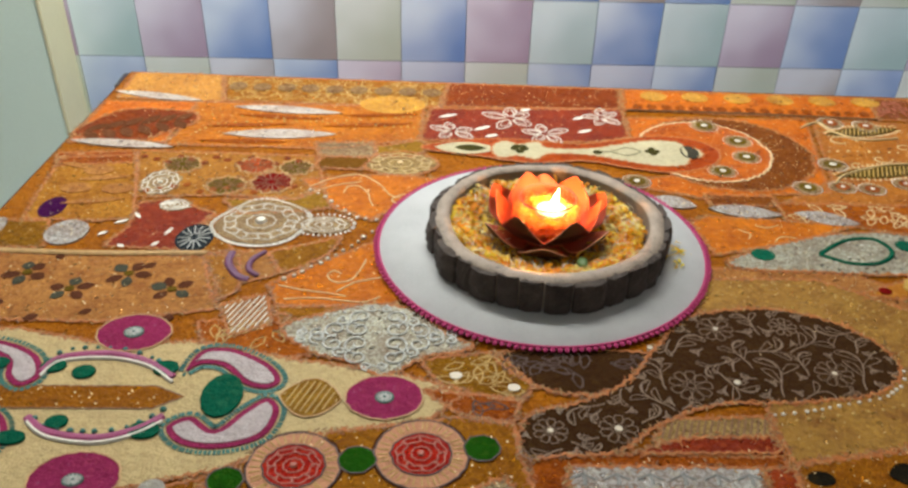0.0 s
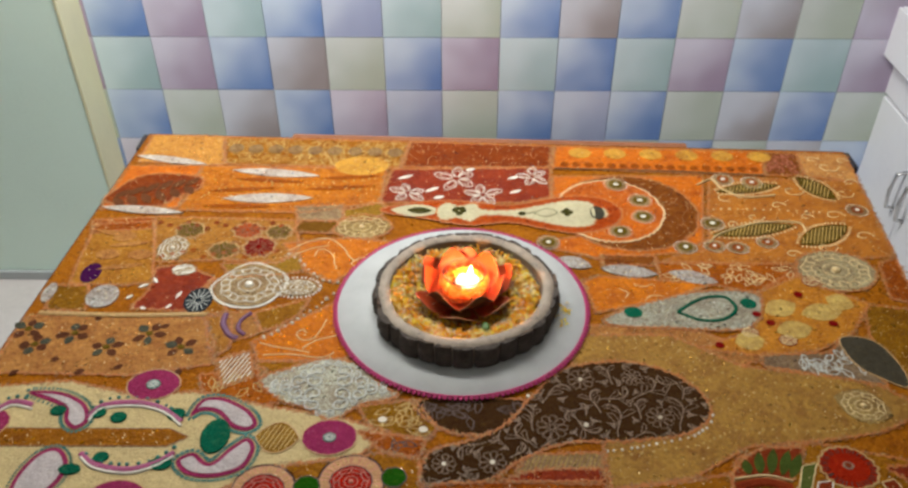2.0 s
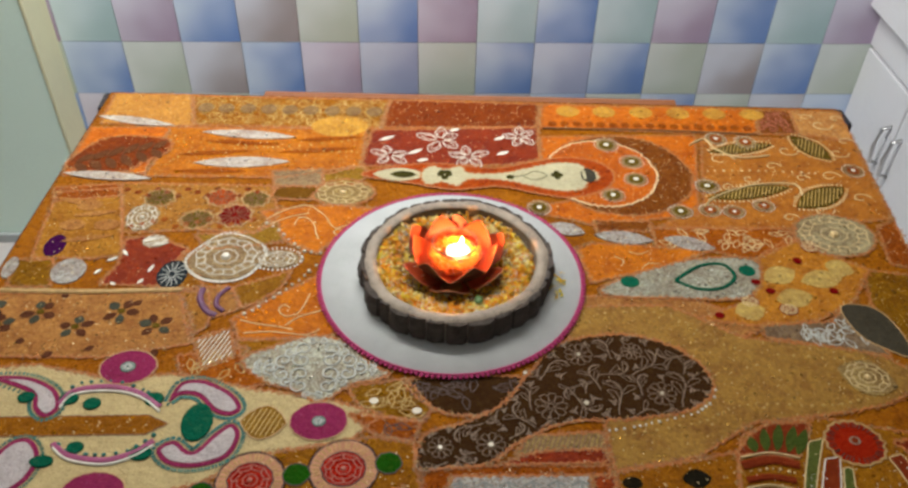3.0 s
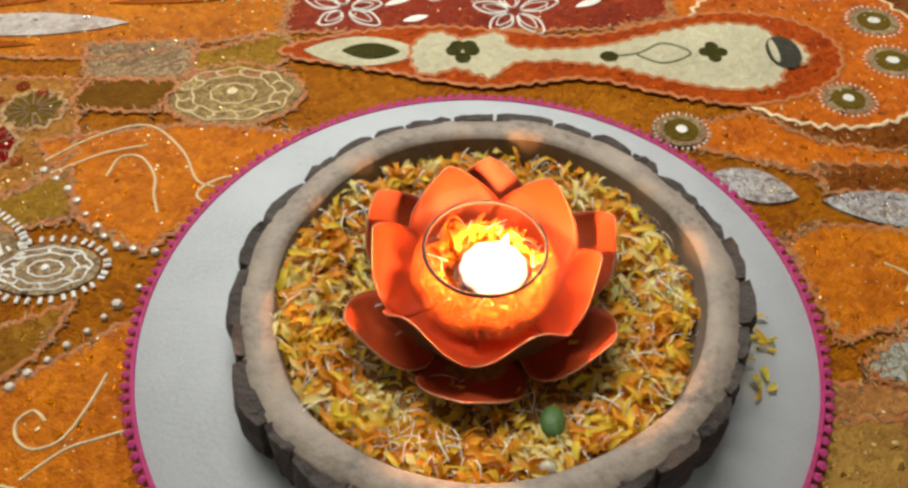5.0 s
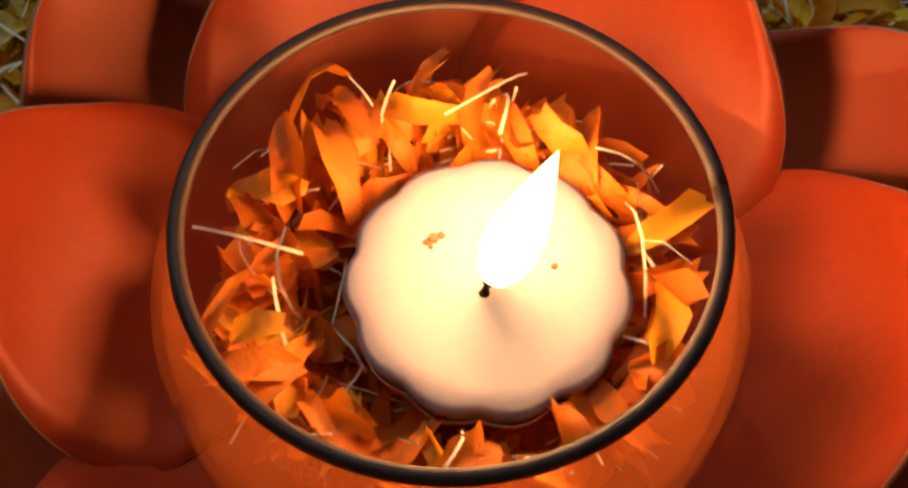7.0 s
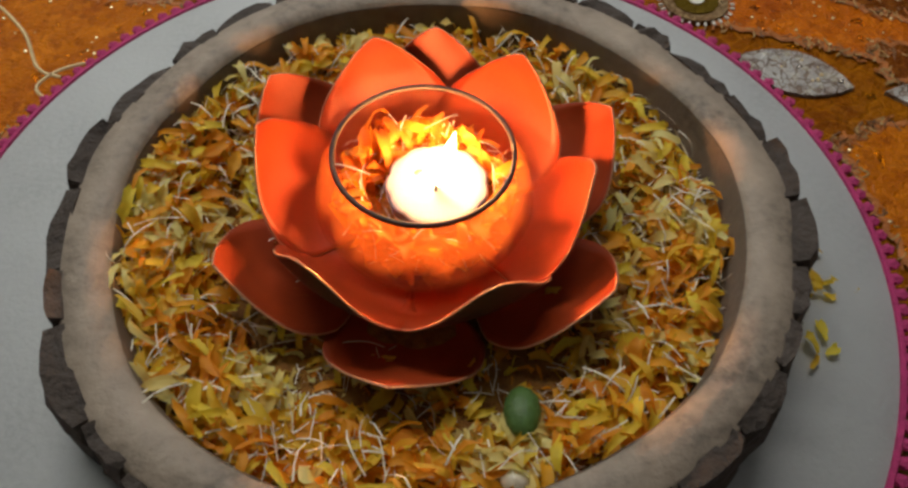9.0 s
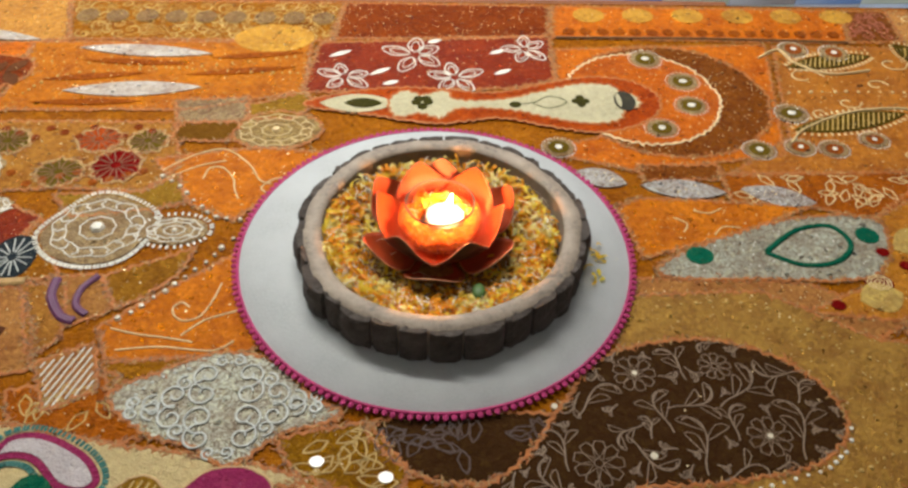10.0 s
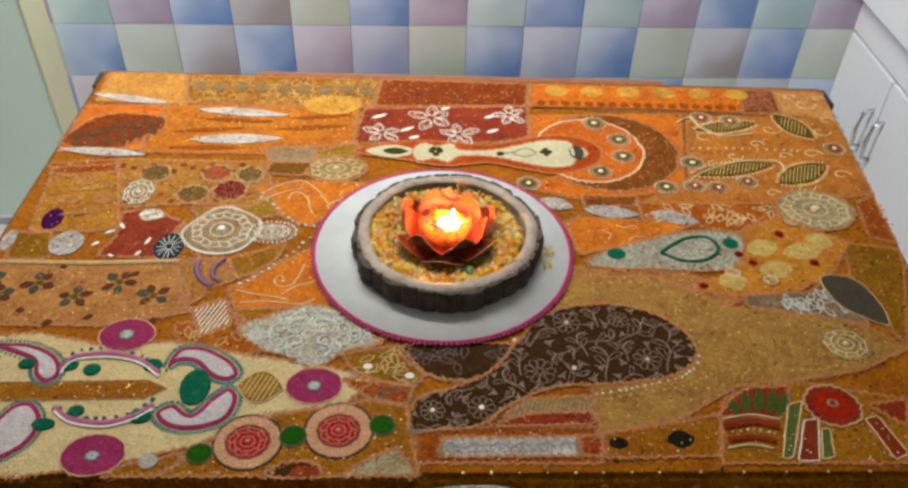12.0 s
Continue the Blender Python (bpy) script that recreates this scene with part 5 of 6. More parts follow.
patch("olive floral patch", 'brocade_olive', 1, [(-0.139, -0.206), (-0.064, -0.193), (-0.030, -0.243), (-0.045, -0.262), (-0.115, -0.248)], 0, 'stitch_orange', fill='leaves', thread_mat='thread_gold')
disc("white glass bead", 'pearl', 3, (-0.104, -0.229), 0.006, 0.005, 0, None)
disc("white glass bead", 'pearl', 3, (-0.050, -0.245), 0.006, 0.005, 0, None)
patch("rust floral patch", 'brocade_rust', 1, [(-0.137, -0.248), (-0.045, -0.259), (-0.052, -0.291), (-0.099, -0.281)], 0, 'stitch_orange', fill='leaves', thread_mat='thread_dark')
patch("gold tan velvet band", 'silk_tan', 1, [(0.174, -0.065), (0.306, -0.064), (0.392, -0.126), (0.525, -0.148), (0.577, -0.164), (0.622, -0.207), (0.544, -0.244), (0.469, -0.257), (0.367, -0.268), (0.288, -0.316), (0.183, -0.336), (0.182, -0.276), (0.182, -0.157), (0.154, -0.123)], 0, 'stitch_orange', fill='sparkle', thread_mat='sequin')
patch("dark brown velvet paisley with cord scrolls", 'velvet_brown', 2, [(-0.050, -0.330), (-0.040, -0.282), (0.010, -0.263), (0.056, -0.237), (0.095, -0.187), (0.144, -0.134), (0.236, -0.120), (0.304, -0.150), (0.333, -0.201), (0.306, -0.242), (0.233, -0.260), (0.136, -0.265), (0.074, -0.293), (0.036, -0.323), (-0.013, -0.328)], 1, 'stitch_orange', fill='vine', thread_mat='thread_beige')
for x, y, r in ((0.039, -0.297, 0.0034), (0.163, -0.236, 0.0032), (0.164, -0.155, 0.0024), (-0.022, -0.300, 0.0026), (0.090, -0.186, 0.0028), (0.262, -0.222, 0.0024)):
    disc("white glass bead", 'pearl', 4, (x, y), r, r, 0, None)
leaf("pale embroidered leaf", 'lace_gold', 3, (0.504, -0.182), (0.571, -0.216), 0.06, None, fill='spiral', thread_mat='thread_cream')
patch("beige ribbed patch", 'lace_gold', 1, [(0.086, -0.284), (0.179, -0.280), (0.177, -0.305), (0.065, -0.312)], 0, 'stitch_orange', fill='stripes', thread_mat='thread_brown')
patch("dark red bar", 'silk_maroon', 2, [(0.047, -0.325), (0.094, -0.307), (0.178, -0.305), (0.177, -0.324)], 0, 'stitch_orange')
patch("silver ribbon bar", 'lace_silver', 2, [(-0.010, -0.340), (0.154, -0.341), (0.151, -0.369), (-0.014, -0.367)], 0, 'stitch_orange', fill='blocks', thread_mat='thread_grey')
patch("rust patch", 'silk_rust', 1, [(0.156, -0.341), (0.182, -0.341), (0.180, -0.369), (0.151, -0.369)], 0, 'stitch_orange')
patch("brown ground strip", 'brocade_rust', 0, [(-0.043, -0.330), (0.047, -0.325), (0.177, -0.328), (0.176, -0.379), (-0.045, -0.374)], 0, 'stitch_orange', fill='dots', thread_mat='sequin')
patch("tan patch with dark drops", 'brocade_tan', 1, [(0.184, -0.338), (0.286, -0.321), (0.335, -0.311), (0.320, -0.372), (0.180, -0.372)], 0, 'stitch_orange', fill='dots', thread_mat='sequin')
disc("black drop", 'felt_black', 2, (0.200, -0.352), 0.012, 0.008, 0, None)
leaf("black drop", 'felt_black', 2, (0.259, -0.348), (0.294, -0.347), 0.026, None)
patch("brown fan ground", 'brocade_tan2', 1, [(0.345, -0.288), (0.397, -0.269), (0.452, -0.262), (0.577, -0.292), (0.583, -0.292), (0.541, -0.386), (0.317, -0.382)], 0, 'stitch_orange', fill='dots', thread_mat='thread_white')
patch("red fan patch", 'felt_red', 2, [(0.330, -0.317), (0.359, -0.285), (0.386, -0.270), (0.437, -0.270), (0.427, -0.292), (0.404, -0.322), (0.372, -0.316)], 0, 'stitch_orange')
leaf("green fan stripe", 'felt_green2', 3, (0.355, -0.313), (0.356, -0.290), 0.013, None)
leaf("green fan stripe", 'felt_green2', 3, (0.369, -0.312), (0.376, -0.278), 0.013, None)
leaf("green fan stripe", 'felt_green2', 3, (0.382, -0.312), (0.397, -0.272), 0.013, None)
leaf("green fan stripe", 'felt_green2', 3, (0.395, -0.314), (0.415, -0.275), 0.013, None)
leaf("green fan stripe", 'felt_green2', 3, (0.405, -0.318), (0.428, -0.280), 0.013, None)
thread('thread_cream', [(0.335, -0.320), (0.373, -0.314), (0.406, -0.322)], 0.003, 0, 1)
thread('felt_red', [(0.334, -0.331), (0.372, -0.324), (0.403, -0.332)], 0.012, 0, 1)
thread('thread_cream', [(0.334, -0.341), (0.366, -0.335), (0.396, -0.342)], 0.003, 1, 1)
thread('felt_red', [(0.334, -0.351), (0.365, -0.347), (0.392, -0.353)], 0.009, 0, 1)
thread('thread_cream', [(0.330, -0.362), (0.359, -0.358), (0.385, -0.364)], 0.003, 0, 1)
patch("green dotted stem", 'felt_green3', 2, [(0.425, -0.299), (0.445, -0.293), (0.405, -0.376), (0.392, -0.378)], 0, 'thread_cream', fill='dots', thread_mat='thread_white')
patch("red dotted stem", 'felt_red', 2, [(0.437, -0.323), (0.456, -0.320), (0.435, -0.381), (0.410, -0.381)], 0, 'thread_white', fill='dots', thread_mat='thread_white')
patch("green dotted stem", 'felt_green3', 2, [(0.454, -0.336), (0.465, -0.336), (0.455, -0.377), (0.440, -0.379)], 0, 'thread_cream', fill='dots', thread_mat='thread_white')
disc("red flower disc", 'felt_red2', 3, (0.481, -0.301), 0.036, 0.032, 0, 'stitch_tan', fill='rays', thread_mat='thread_dark')
disc("white flower centre", 'thread_beige', 4, (0.482, -0.298), 0.007, 0.006, 0, None)
disc("red flower eye", 'felt_red', 5, (0.482, -0.298), 0.004, 0.004, 0, None)
patch("red dotted ray", 'felt_red', 2, [(0.515, -0.322), (0.532, -0.317), (0.547, -0.374), (0.528, -0.381)], 0, 'thread_cream', fill='dots', thread_mat='thread_white')
patch("dark red corner patch", 'silk_maroon', 2, [(0.529, -0.300), (0.583, -0.292), (0.565, -0.332), (0.549, -0.323)], 0, 'stitch_orange')
patch("grey purple blotch patch", 'lace_grey', 1, [(0.427, -0.103), (0.526, -0.099), (0.560, -0.067), (0.567, -0.105), (0.586, -0.162), (0.510, -0.144), (0.425, -0.126)], 0, 'stitch_orange', fill='leaves', thread_mat='thread_silver')
patch("slate grey leaf patch", 'felt_slate', 2, [(0.551, -0.069), (0.597, -0.072), (0.617, -0.117), (0.613, -0.164), (0.583, -0.149), (0.556, -0.122)], 1, 'thread_tan')
patch("pale orange floral patch", 'silk_peach3', 1, [(0.453, 0.029), (0.525, 0.081), (0.577, 0.042), (0.623, 0.007), (0.576, -0.057), (0.511, -0.095), (0.431, -0.106), (0.342, -0.091), (0.429, -0.055)], 0, 'stitch_orange', fill='dots', thread_mat='felt_red')
disc("dark red swirl", 'felt_crimson', 2, (0.551, 0.060), 0.015, 0.014, 0, None, fill='spiral', thread_mat='thread_cream')
disc("dark red swirl", 'felt_crimson', 2, (0.475, -0.074), 0.014, 0.012, 0, None, fill='spiral', thread_mat='thread_cream')
disc("dark red swirl", 'felt_crimson', 2, (0.424, -0.058), 0.014, 0.012, 0, None, fill='spiral', thread_mat='thread_cream')
patch("pale green drop patch", 'lace_silver2', 2, [(0.218, -0.026), (0.276, 0.003), (0.372, 0.034), (0.450, 0.033), (0.459, 0.002), (0.421, -0.050), (0.309, -0.049), (0.224, -0.044)], 1, 'stitch_orange', fill='dots', thread_mat='thread_white')
thread('felt_teal', [(0.326, -0.014), (0.368, 0.016), (0.405, 0.020), (0.416, -0.007), (0.392, -0.030), (0.356, -0.032), (0.326, -0.014)], 0.006, 0, 1)
disc("teal leaf", 'felt_teal', 3, (0.259, -0.016), 0.014, 0.012, 0, None)
disc("teal leaf", 'felt_teal', 3, (0.438, 0.006), 0.012, 0.012, 0, None)
patch("orange silk patch", 'silk_orange3', 1, [(0.191, 0.058), (0.216, 0.072), (0.395, 0.053), (0.324, 0.020), (0.203, -0.016)], 0, 'stitch_orange')
patch("dark brown strip", 'brocade_brown', 1, [(0.226, 0.126), (0.318, 0.123), (0.313, 0.099), (0.229, 0.099)], 0, 'stitch_orange')
leaf("silver bead cluster", 'lace_silver', 2, (0.223, 0.091), (0.313, 0.076), 0.03, None, fill='dots', thread_mat='sequin')
leaf("silver bead cluster", 'lace_silver', 2, (0.330, 0.082), (0.405, 0.056), 0.03, None, fill='dots', thread_mat='sequin')
leaf("silver bead cluster", 'lace_silver', 2, (0.156, 0.116), (0.209, 0.094), 0.03, None, fill='dots', thread_mat='sequin')
patch("rust floral ground", 'brocade_rust2', 1, [(0.315, 0.108), (0.532, 0.104), (0.537, 0.075), (0.453, 0.029), (0.395, 0.053), (0.315, 0.062)], 0, 'stitch_orange', fill='leaves', thread_mat='thread_cream')
patch("olive gold ground", 'brocade_olive', 0, [(0.614, 0.007), (0.703, -0.007), (0.622, -0.205), (0.614, -0.173), (0.598, -0.069)], 0, 'stitch_orange', fill='dots', thread_mat='thread_gold')
patch("beige gathered band", 'linen_tan3', 0, [(0.186, -0.043), (0.351, -0.055), (0.439, -0.106), (0.392, -0.126), (0.305, -0.067), (0.182, -0.068)], 0, 'stitch_orange', fill='sparkle', thread_mat='sequin')
disc("small gold ring", 'brocade_rust', 2, (0.194, 0.404), 0.008, 0.008, 0, None)
disc("small gold ring", 'brocade_rust', 2, (0.216, 0.403), 0.008, 0.008, 0, None)
disc("small gold ring", 'brocade_rust', 2, (0.239, 0.402), 0.008, 0.008, 0, None)
disc("small gold ring", 'brocade_rust', 2, (0.261, 0.401), 0.008, 0.008, 0, None)
disc("small gold ring", 'brocade_rust', 2, (0.283, 0.400), 0.008, 0.008, 0, None)
disc("small gold ring", 'brocade_rust', 2, (0.305, 0.399), 0.008, 0.008, 0, None)
disc("small gold ring", 'brocade_rust', 2, (0.327, 0.398), 0.008, 0.008, 0, None)
disc("small gold ring", 'brocade_rust', 2, (0.349, 0.397), 0.008, 0.008, 0, None)
disc("small gold ring", 'brocade_rust', 2, (0.372, 0.396), 0.008, 0.008, 0, None)
disc("small gold ring", 'brocade_rust', 2, (0.394, 0.395), 0.008, 0.008, 0, None)
disc("small gold ring", 'brocade_rust', 2, (0.416, 0.394), 0.008, 0.008, 0, None)
disc("small gold ring", 'brocade_rust', 2, (0.438, 0.393), 0.008, 0.008, 0, None)
disc("small gold ring", 'brocade_rust', 2, (0.461, 0.392), 0.008, 0.008, 0, None)
disc("small gold ring", 'brocade_rust', 2, (0.483, 0.391), 0.008, 0.008, 0, None)
disc("small gold ring", 'brocade_rust', 2, (0.505, 0.390), 0.008, 0.008, 0, None)
disc("small gold ring", 'brocade_rust', 2, (0.527, 0.389), 0.008, 0.008, 0, None)
disc("small gold ring", 'brocade_rust', 2, (0.550, 0.388), 0.008, 0.008, 0, None)
disc("gold scroll disc", 'lace_gold', 2, (-0.444, 0.457), 0.015, 0.017, 0, None, fill='spiral', thread_mat='thread_brown')
disc("gold scroll disc", 'lace_gold', 2, (-0.405, 0.455), 0.015, 0.016, 0, None, fill='spiral', thread_mat='thread_brown')
disc("gold scroll disc", 'lace_gold', 2, (-0.366, 0.454), 0.015, 0.016, 0, None, fill='spiral', thread_mat='thread_brown')
disc("gold scroll disc", 'lace_gold', 2, (-0.327, 0.452), 0.015, 0.016, 0, None, fill='spiral', thread_mat='thread_brown')
disc("gold scroll disc", 'lace_gold', 2, (-0.288, 0.450), 0.015, 0.016, 0, None, fill='spiral', thread_mat='thread_brown')
disc("gold scroll disc", 'lace_gold', 2, (-0.249, 0.448), 0.015, 0.016, 0, None, fill='spiral', thread_mat='thread_brown')
disc("gold scroll disc", 'lace_gold', 2, (-0.210, 0.446), 0.015, 0.016, 0, None, fill='spiral', thread_mat='thread_brown')
disc("gold scroll disc", 'lace_gold', 2, (-0.171, 0.445), 0.015, 0.016, 0, None, fill='spiral', thread_mat='thread_brown')
disc("gold scroll disc", 'lace_gold', 2, (-0.132, 0.443), 0.015, 0.016, 0, None, fill='spiral', thread_mat='thread_brown')
leaf("brown woven streak", 'brocade_rust', 2, (-0.425, 0.349), (-0.295, 0.337), 0.012, None)
leaf("brown woven streak", 'brocade_rust', 2, (-0.292, 0.313), (-0.161, 0.326), 0.012, None)
leaf("brown woven streak", 'brocade_rust', 2, (-0.266, 0.350), (-0.153, 0.360), 0.012, None)
leaf("brown woven streak", 'brocade_rust', 2, (-0.462, 0.307), (-0.343, 0.318), 0.012, None)
leaf("brown woven streak", 'brocade_rust', 2, (-0.462, 0.260), (-0.335, 0.259), 0.012, None)
leaf("cream petal print", 'silk_white2', 2, (0.458, -0.015), (0.510, 0.008), 0.038, None)
leaf("cream petal print", 'silk_white2', 2, (0.511, -0.018), (0.578, -0.006), 0.038, None)
leaf("cream petal print", 'silk_white2', 2, (0.463, -0.056), (0.519, -0.046), 0.038, None)
leaf("cream petal print", 'silk_white2', 2, (0.560, 0.021), (0.598, 0.001), 0.038, None)
leaf("cream petal print", 'silk_white2', 2, (0.396, -0.080), (0.441, -0.073), 0.038, None)
disc("dark red print", 'felt_crimson', 3, (0.460, -0.037), 0.007, 0.006, 0, None)
disc("dark red print", 'felt_crimson', 3, (0.553, -0.038), 0.007, 0.006, 0, None)
disc("dark red print", 'felt_crimson', 3, (0.521, 0.028), 0.007, 0.007, 0, None)
disc("dark red print", 'felt_crimson', 3, (0.373, -0.085), 0.007, 0.006, 0, None)
disc("dark red print", 'felt_crimson', 3, (0.444, -0.018), 0.007, 0.006, 0, None)
disc("pale stain print", 'linen_tan3', 2, (-0.584, 0.119), 0.020, 0.013, 0, None)
disc("pale stain print", 'linen_tan3', 2, (-0.571, 0.168), 0.020, 0.014, 0, None)
disc("pale stain print", 'linen_tan3', 2, (-0.531, 0.119), 0.020, 0.013, 0, None)
disc("brown berry print", 'brocade_maroon', 2, (-0.522, 0.209), 0.005, 0.005, 0, None)
disc("brown berry print", 'brocade_maroon', 2, (-0.504, 0.201), 0.005, 0.005, 0, None)
disc("brown berry print", 'brocade_maroon', 2, (-0.486, 0.193), 0.005, 0.005, 0, None)
disc("brown berry print", 'brocade_maroon', 2, (-0.474, 0.209), 0.005, 0.005, 0, None)
disc("brown berry print", 'brocade_maroon', 2, (-0.456, 0.201), 0.005, 0.005, 0, None)
disc("brown berry print", 'brocade_maroon', 2, (-0.438, 0.193), 0.005, 0.005, 0, None)
disc("brown berry print", 'brocade_maroon', 2, (-0.425, 0.209), 0.005, 0.005, 0, None)
disc("brown berry print", 'brocade_maroon', 2, (-0.408, 0.201), 0.005, 0.005, 0, None)
disc("brown berry print", 'brocade_maroon', 2, (-0.390, 0.193), 0.005, 0.005, 0, None)
disc("brown berry print", 'brocade_maroon', 2, (-0.377, 0.209), 0.005, 0.005, 0, None)
disc("brown berry print", 'brocade_maroon', 2, (-0.359, 0.201), 0.005, 0.005, 0, None)
disc("brown berry print", 'brocade_maroon', 2, (-0.342, 0.193), 0.005, 0.005, 0, None)
disc("brown berry print", 'brocade_maroon', 2, (-0.328, 0.209), 0.005, 0.005, 0, None)
disc("brown berry print", 'brocade_maroon', 2, (-0.311, 0.201), 0.005, 0.005, 0, None)
disc("rust berry print", 'brocade_rust', 2, (-0.494, 0.114), 0.004, 0.005, 0, None)
disc("rust berry print", 'brocade_rust', 2, (-0.478, 0.120), 0.004, 0.005, 0, None)
disc("rust berry print", 'brocade_rust', 2, (-0.462, 0.126), 0.005, 0.005, 0, None)
disc("rust berry print", 'brocade_rust', 2, (-0.446, 0.132), 0.005, 0.005, 0, None)
disc("rust berry print", 'brocade_rust', 2, (-0.425, 0.114), 0.005, 0.005, 0, None)
disc("rust berry print", 'brocade_rust', 2, (-0.410, 0.120), 0.005, 0.005, 0, None)
disc("rust berry print", 'brocade_rust', 2, (-0.393, 0.125), 0.005, 0.005, 0, None)
disc("rust berry print", 'brocade_rust', 2, (-0.377, 0.131), 0.005, 0.005, 0, None)
disc("rust berry print", 'brocade_rust', 2, (-0.357, 0.114), 0.005, 0.005, 0, None)
disc("rust berry print", 'brocade_rust', 2, (-0.341, 0.119), 0.005, 0.005, 0, None)
disc("rust berry print", 'brocade_rust', 2, (-0.324, 0.125), 0.005, 0.005, 0, None)
disc("rust berry print", 'brocade_rust', 2, (-0.308, 0.131), 0.005, 0.005, 0, None)
leaf("faded streak", 'linen_tan3', 2, (-0.628, 0.187), (-0.562, 0.168), 0.012, None)
leaf("faded streak", 'linen_tan3', 2, (-0.590, 0.080), (-0.515, 0.094), 0.012, None)
leaf("faded streak", 'linen_tan3', 2, (-0.591, 0.141), (-0.521, 0.153), 0.012, None)
patch("olive green net patch", 'linen_olive', 1, [(-0.392, 0.096), (-0.302, 0.099), (-0.269, 0.125), (-0.255, 0.079), (-0.289, 0.070), (-0.367, 0.061)], 0, 'stitch_orange', fill='dots', thread_mat='thread_gold')
patch("tan patch by the medallion", 'brocade_tan', 0, [(-0.395, 0.061), (-0.357, -0.018), (-0.389, -0.026), (-0.418, -0.018)], 0, 'stitch_orange', fill='dots', thread_mat='sequin')
patch("rust patch by the quatrefoil", 'brocade_rust2', 0, [(-0.367, -0.150), (-0.277, -0.135), (-0.273, -0.162), (-0.241, -0.199), (-0.267, -0.205), (-0.353, -0.183)], 0, 'stitch_orange', fill='leaves', thread_mat='thread_gold')
patch("gold brown patch by the mat", 'brocade_tan2', 0, [(-0.294, -0.124), (-0.168, -0.120), (-0.102, -0.185), (-0.192, -0.117), (-0.238, -0.135), (-0.278, -0.157)], 0, 'stitch_orange', fill='dots', thread_mat='thread_gold')
thread('thread_gold', [(0.195, -0.286), (0.300, -0.267), (0.367, -0.241), (0.475, -0.243), (0.560, -0.224)], 0.003, 1, 1)
thread('thread_gold', [(0.193, -0.080), (0.294, -0.081), (0.378, -0.146), (0.518, -0.167)], 0.003, 1, 1)
thread('thread_white', [(0.337, -0.211), (0.308, -0.248), (0.232, -0.270), (0.186, -0.278)], 0.003, 1, 1)

# pieces on the front fall
def on_front(label, mat, x0, x1, drop):
    bm = bmesh.new()
    n, rows = 24, []
    for z in (0.748, 0.744, 0.736, 0.715, 0.75 - drop):
        row = []
        for i in range(n + 1):
            x = x0 + (x1 - x0) * i / n
            u = (x - NL[0]) / (NR[0] - NL[0])
            y = NL[1] + (NR[1] - NL[1]) * u
            dy = -0.002 if z > 0.747 else -0.0095 if z > 0.74 else -0.0135 if z > 0.72 else -0.017
            row.append(bm.verts.new((x, y + dy, z)))
        rows.append(row)
    for a, b in zip(rows, rows[1:]):
        for i in range(n):
            bm.faces.new((a[i], b[i], b[i + 1], a[i + 1]))
    bmesh.ops.solidify(bm, geom=bm.faces[:], thickness=0.0012)
    return part("patch", bm, mat, cloth, label, True)


on_front("rust brown silk fall", "brocade_front2", -0.42, -0.045, 0.072)
on_front("brown net fall", "brocade_tan", -0.70, -0.425, 0.07)


def front_disc(label, mat, x, z, rx, rz, off):
    """An oval piece sewn on the front fall."""
    bm = bmesh.new()
    u = (x - NL[0]) / (NR[0] - NL[0])
    y = NL[1] + (NR[1] - NL[1]) * u - 0.0135 - off
    n = 40
    rim = [(x + rx * math.cos(a) * (1 + 0.12 * math.sin(a)), z + rz * math.sin(a)) for a in (2 * math.pi * i / n for i in range(n))]
    face = [bm.verts.new((px, y - 0.0005 * max(0, 1 - abs(pz - z) / rz), pz)) for px, pz in rim]
    back = [bm.verts.new((px, y + 0.004, pz)) for px, pz in rim]
    bm.faces.new(face)
    for i in range(n):
        bm.faces.new((face[i], face[(i + 1) % n], back[(i + 1) % n], back[i]))
    bmesh.ops.recalc_face_normals(bm, faces=bm.faces)
    return part("patch", bm, mat, cloth, label)


front_disc("silver green paisley on the fall", "lace_green2", 0.022, 0.7175, 0.062, 0.0265, 0.002)
front_disc("pale ring round the heart", "lace_silver2", 0.022, 0.7185, 0.034, 0.017, 0.003)
front_disc("red heart on the silver paisley", "felt_red2", 0.020, 0.719, 0.019, 0.0115, 0.004)



def front_threads(name, mat, runs, width, off=0.0158):
    """Cords sewn on the front fall, given as lines of (x, z)."""
    bm = bmesh.new()
    for run in runs:
        ribbon(bm, [Vector(p) for p in run], width, 0.0, 0.0009)
    for v in bm.verts:
        x, z, lift = v.co
        y = NL[1] + (NR[1] - NL[1]) * (x - NL[0]) / (NR[0] - NL[0])
        v.co = (x, y - off - lift - (0.0 if z < 0.735 else -0.0045), z)
    return tagged(part(name, bm, mat, cloth), kind="stuff")


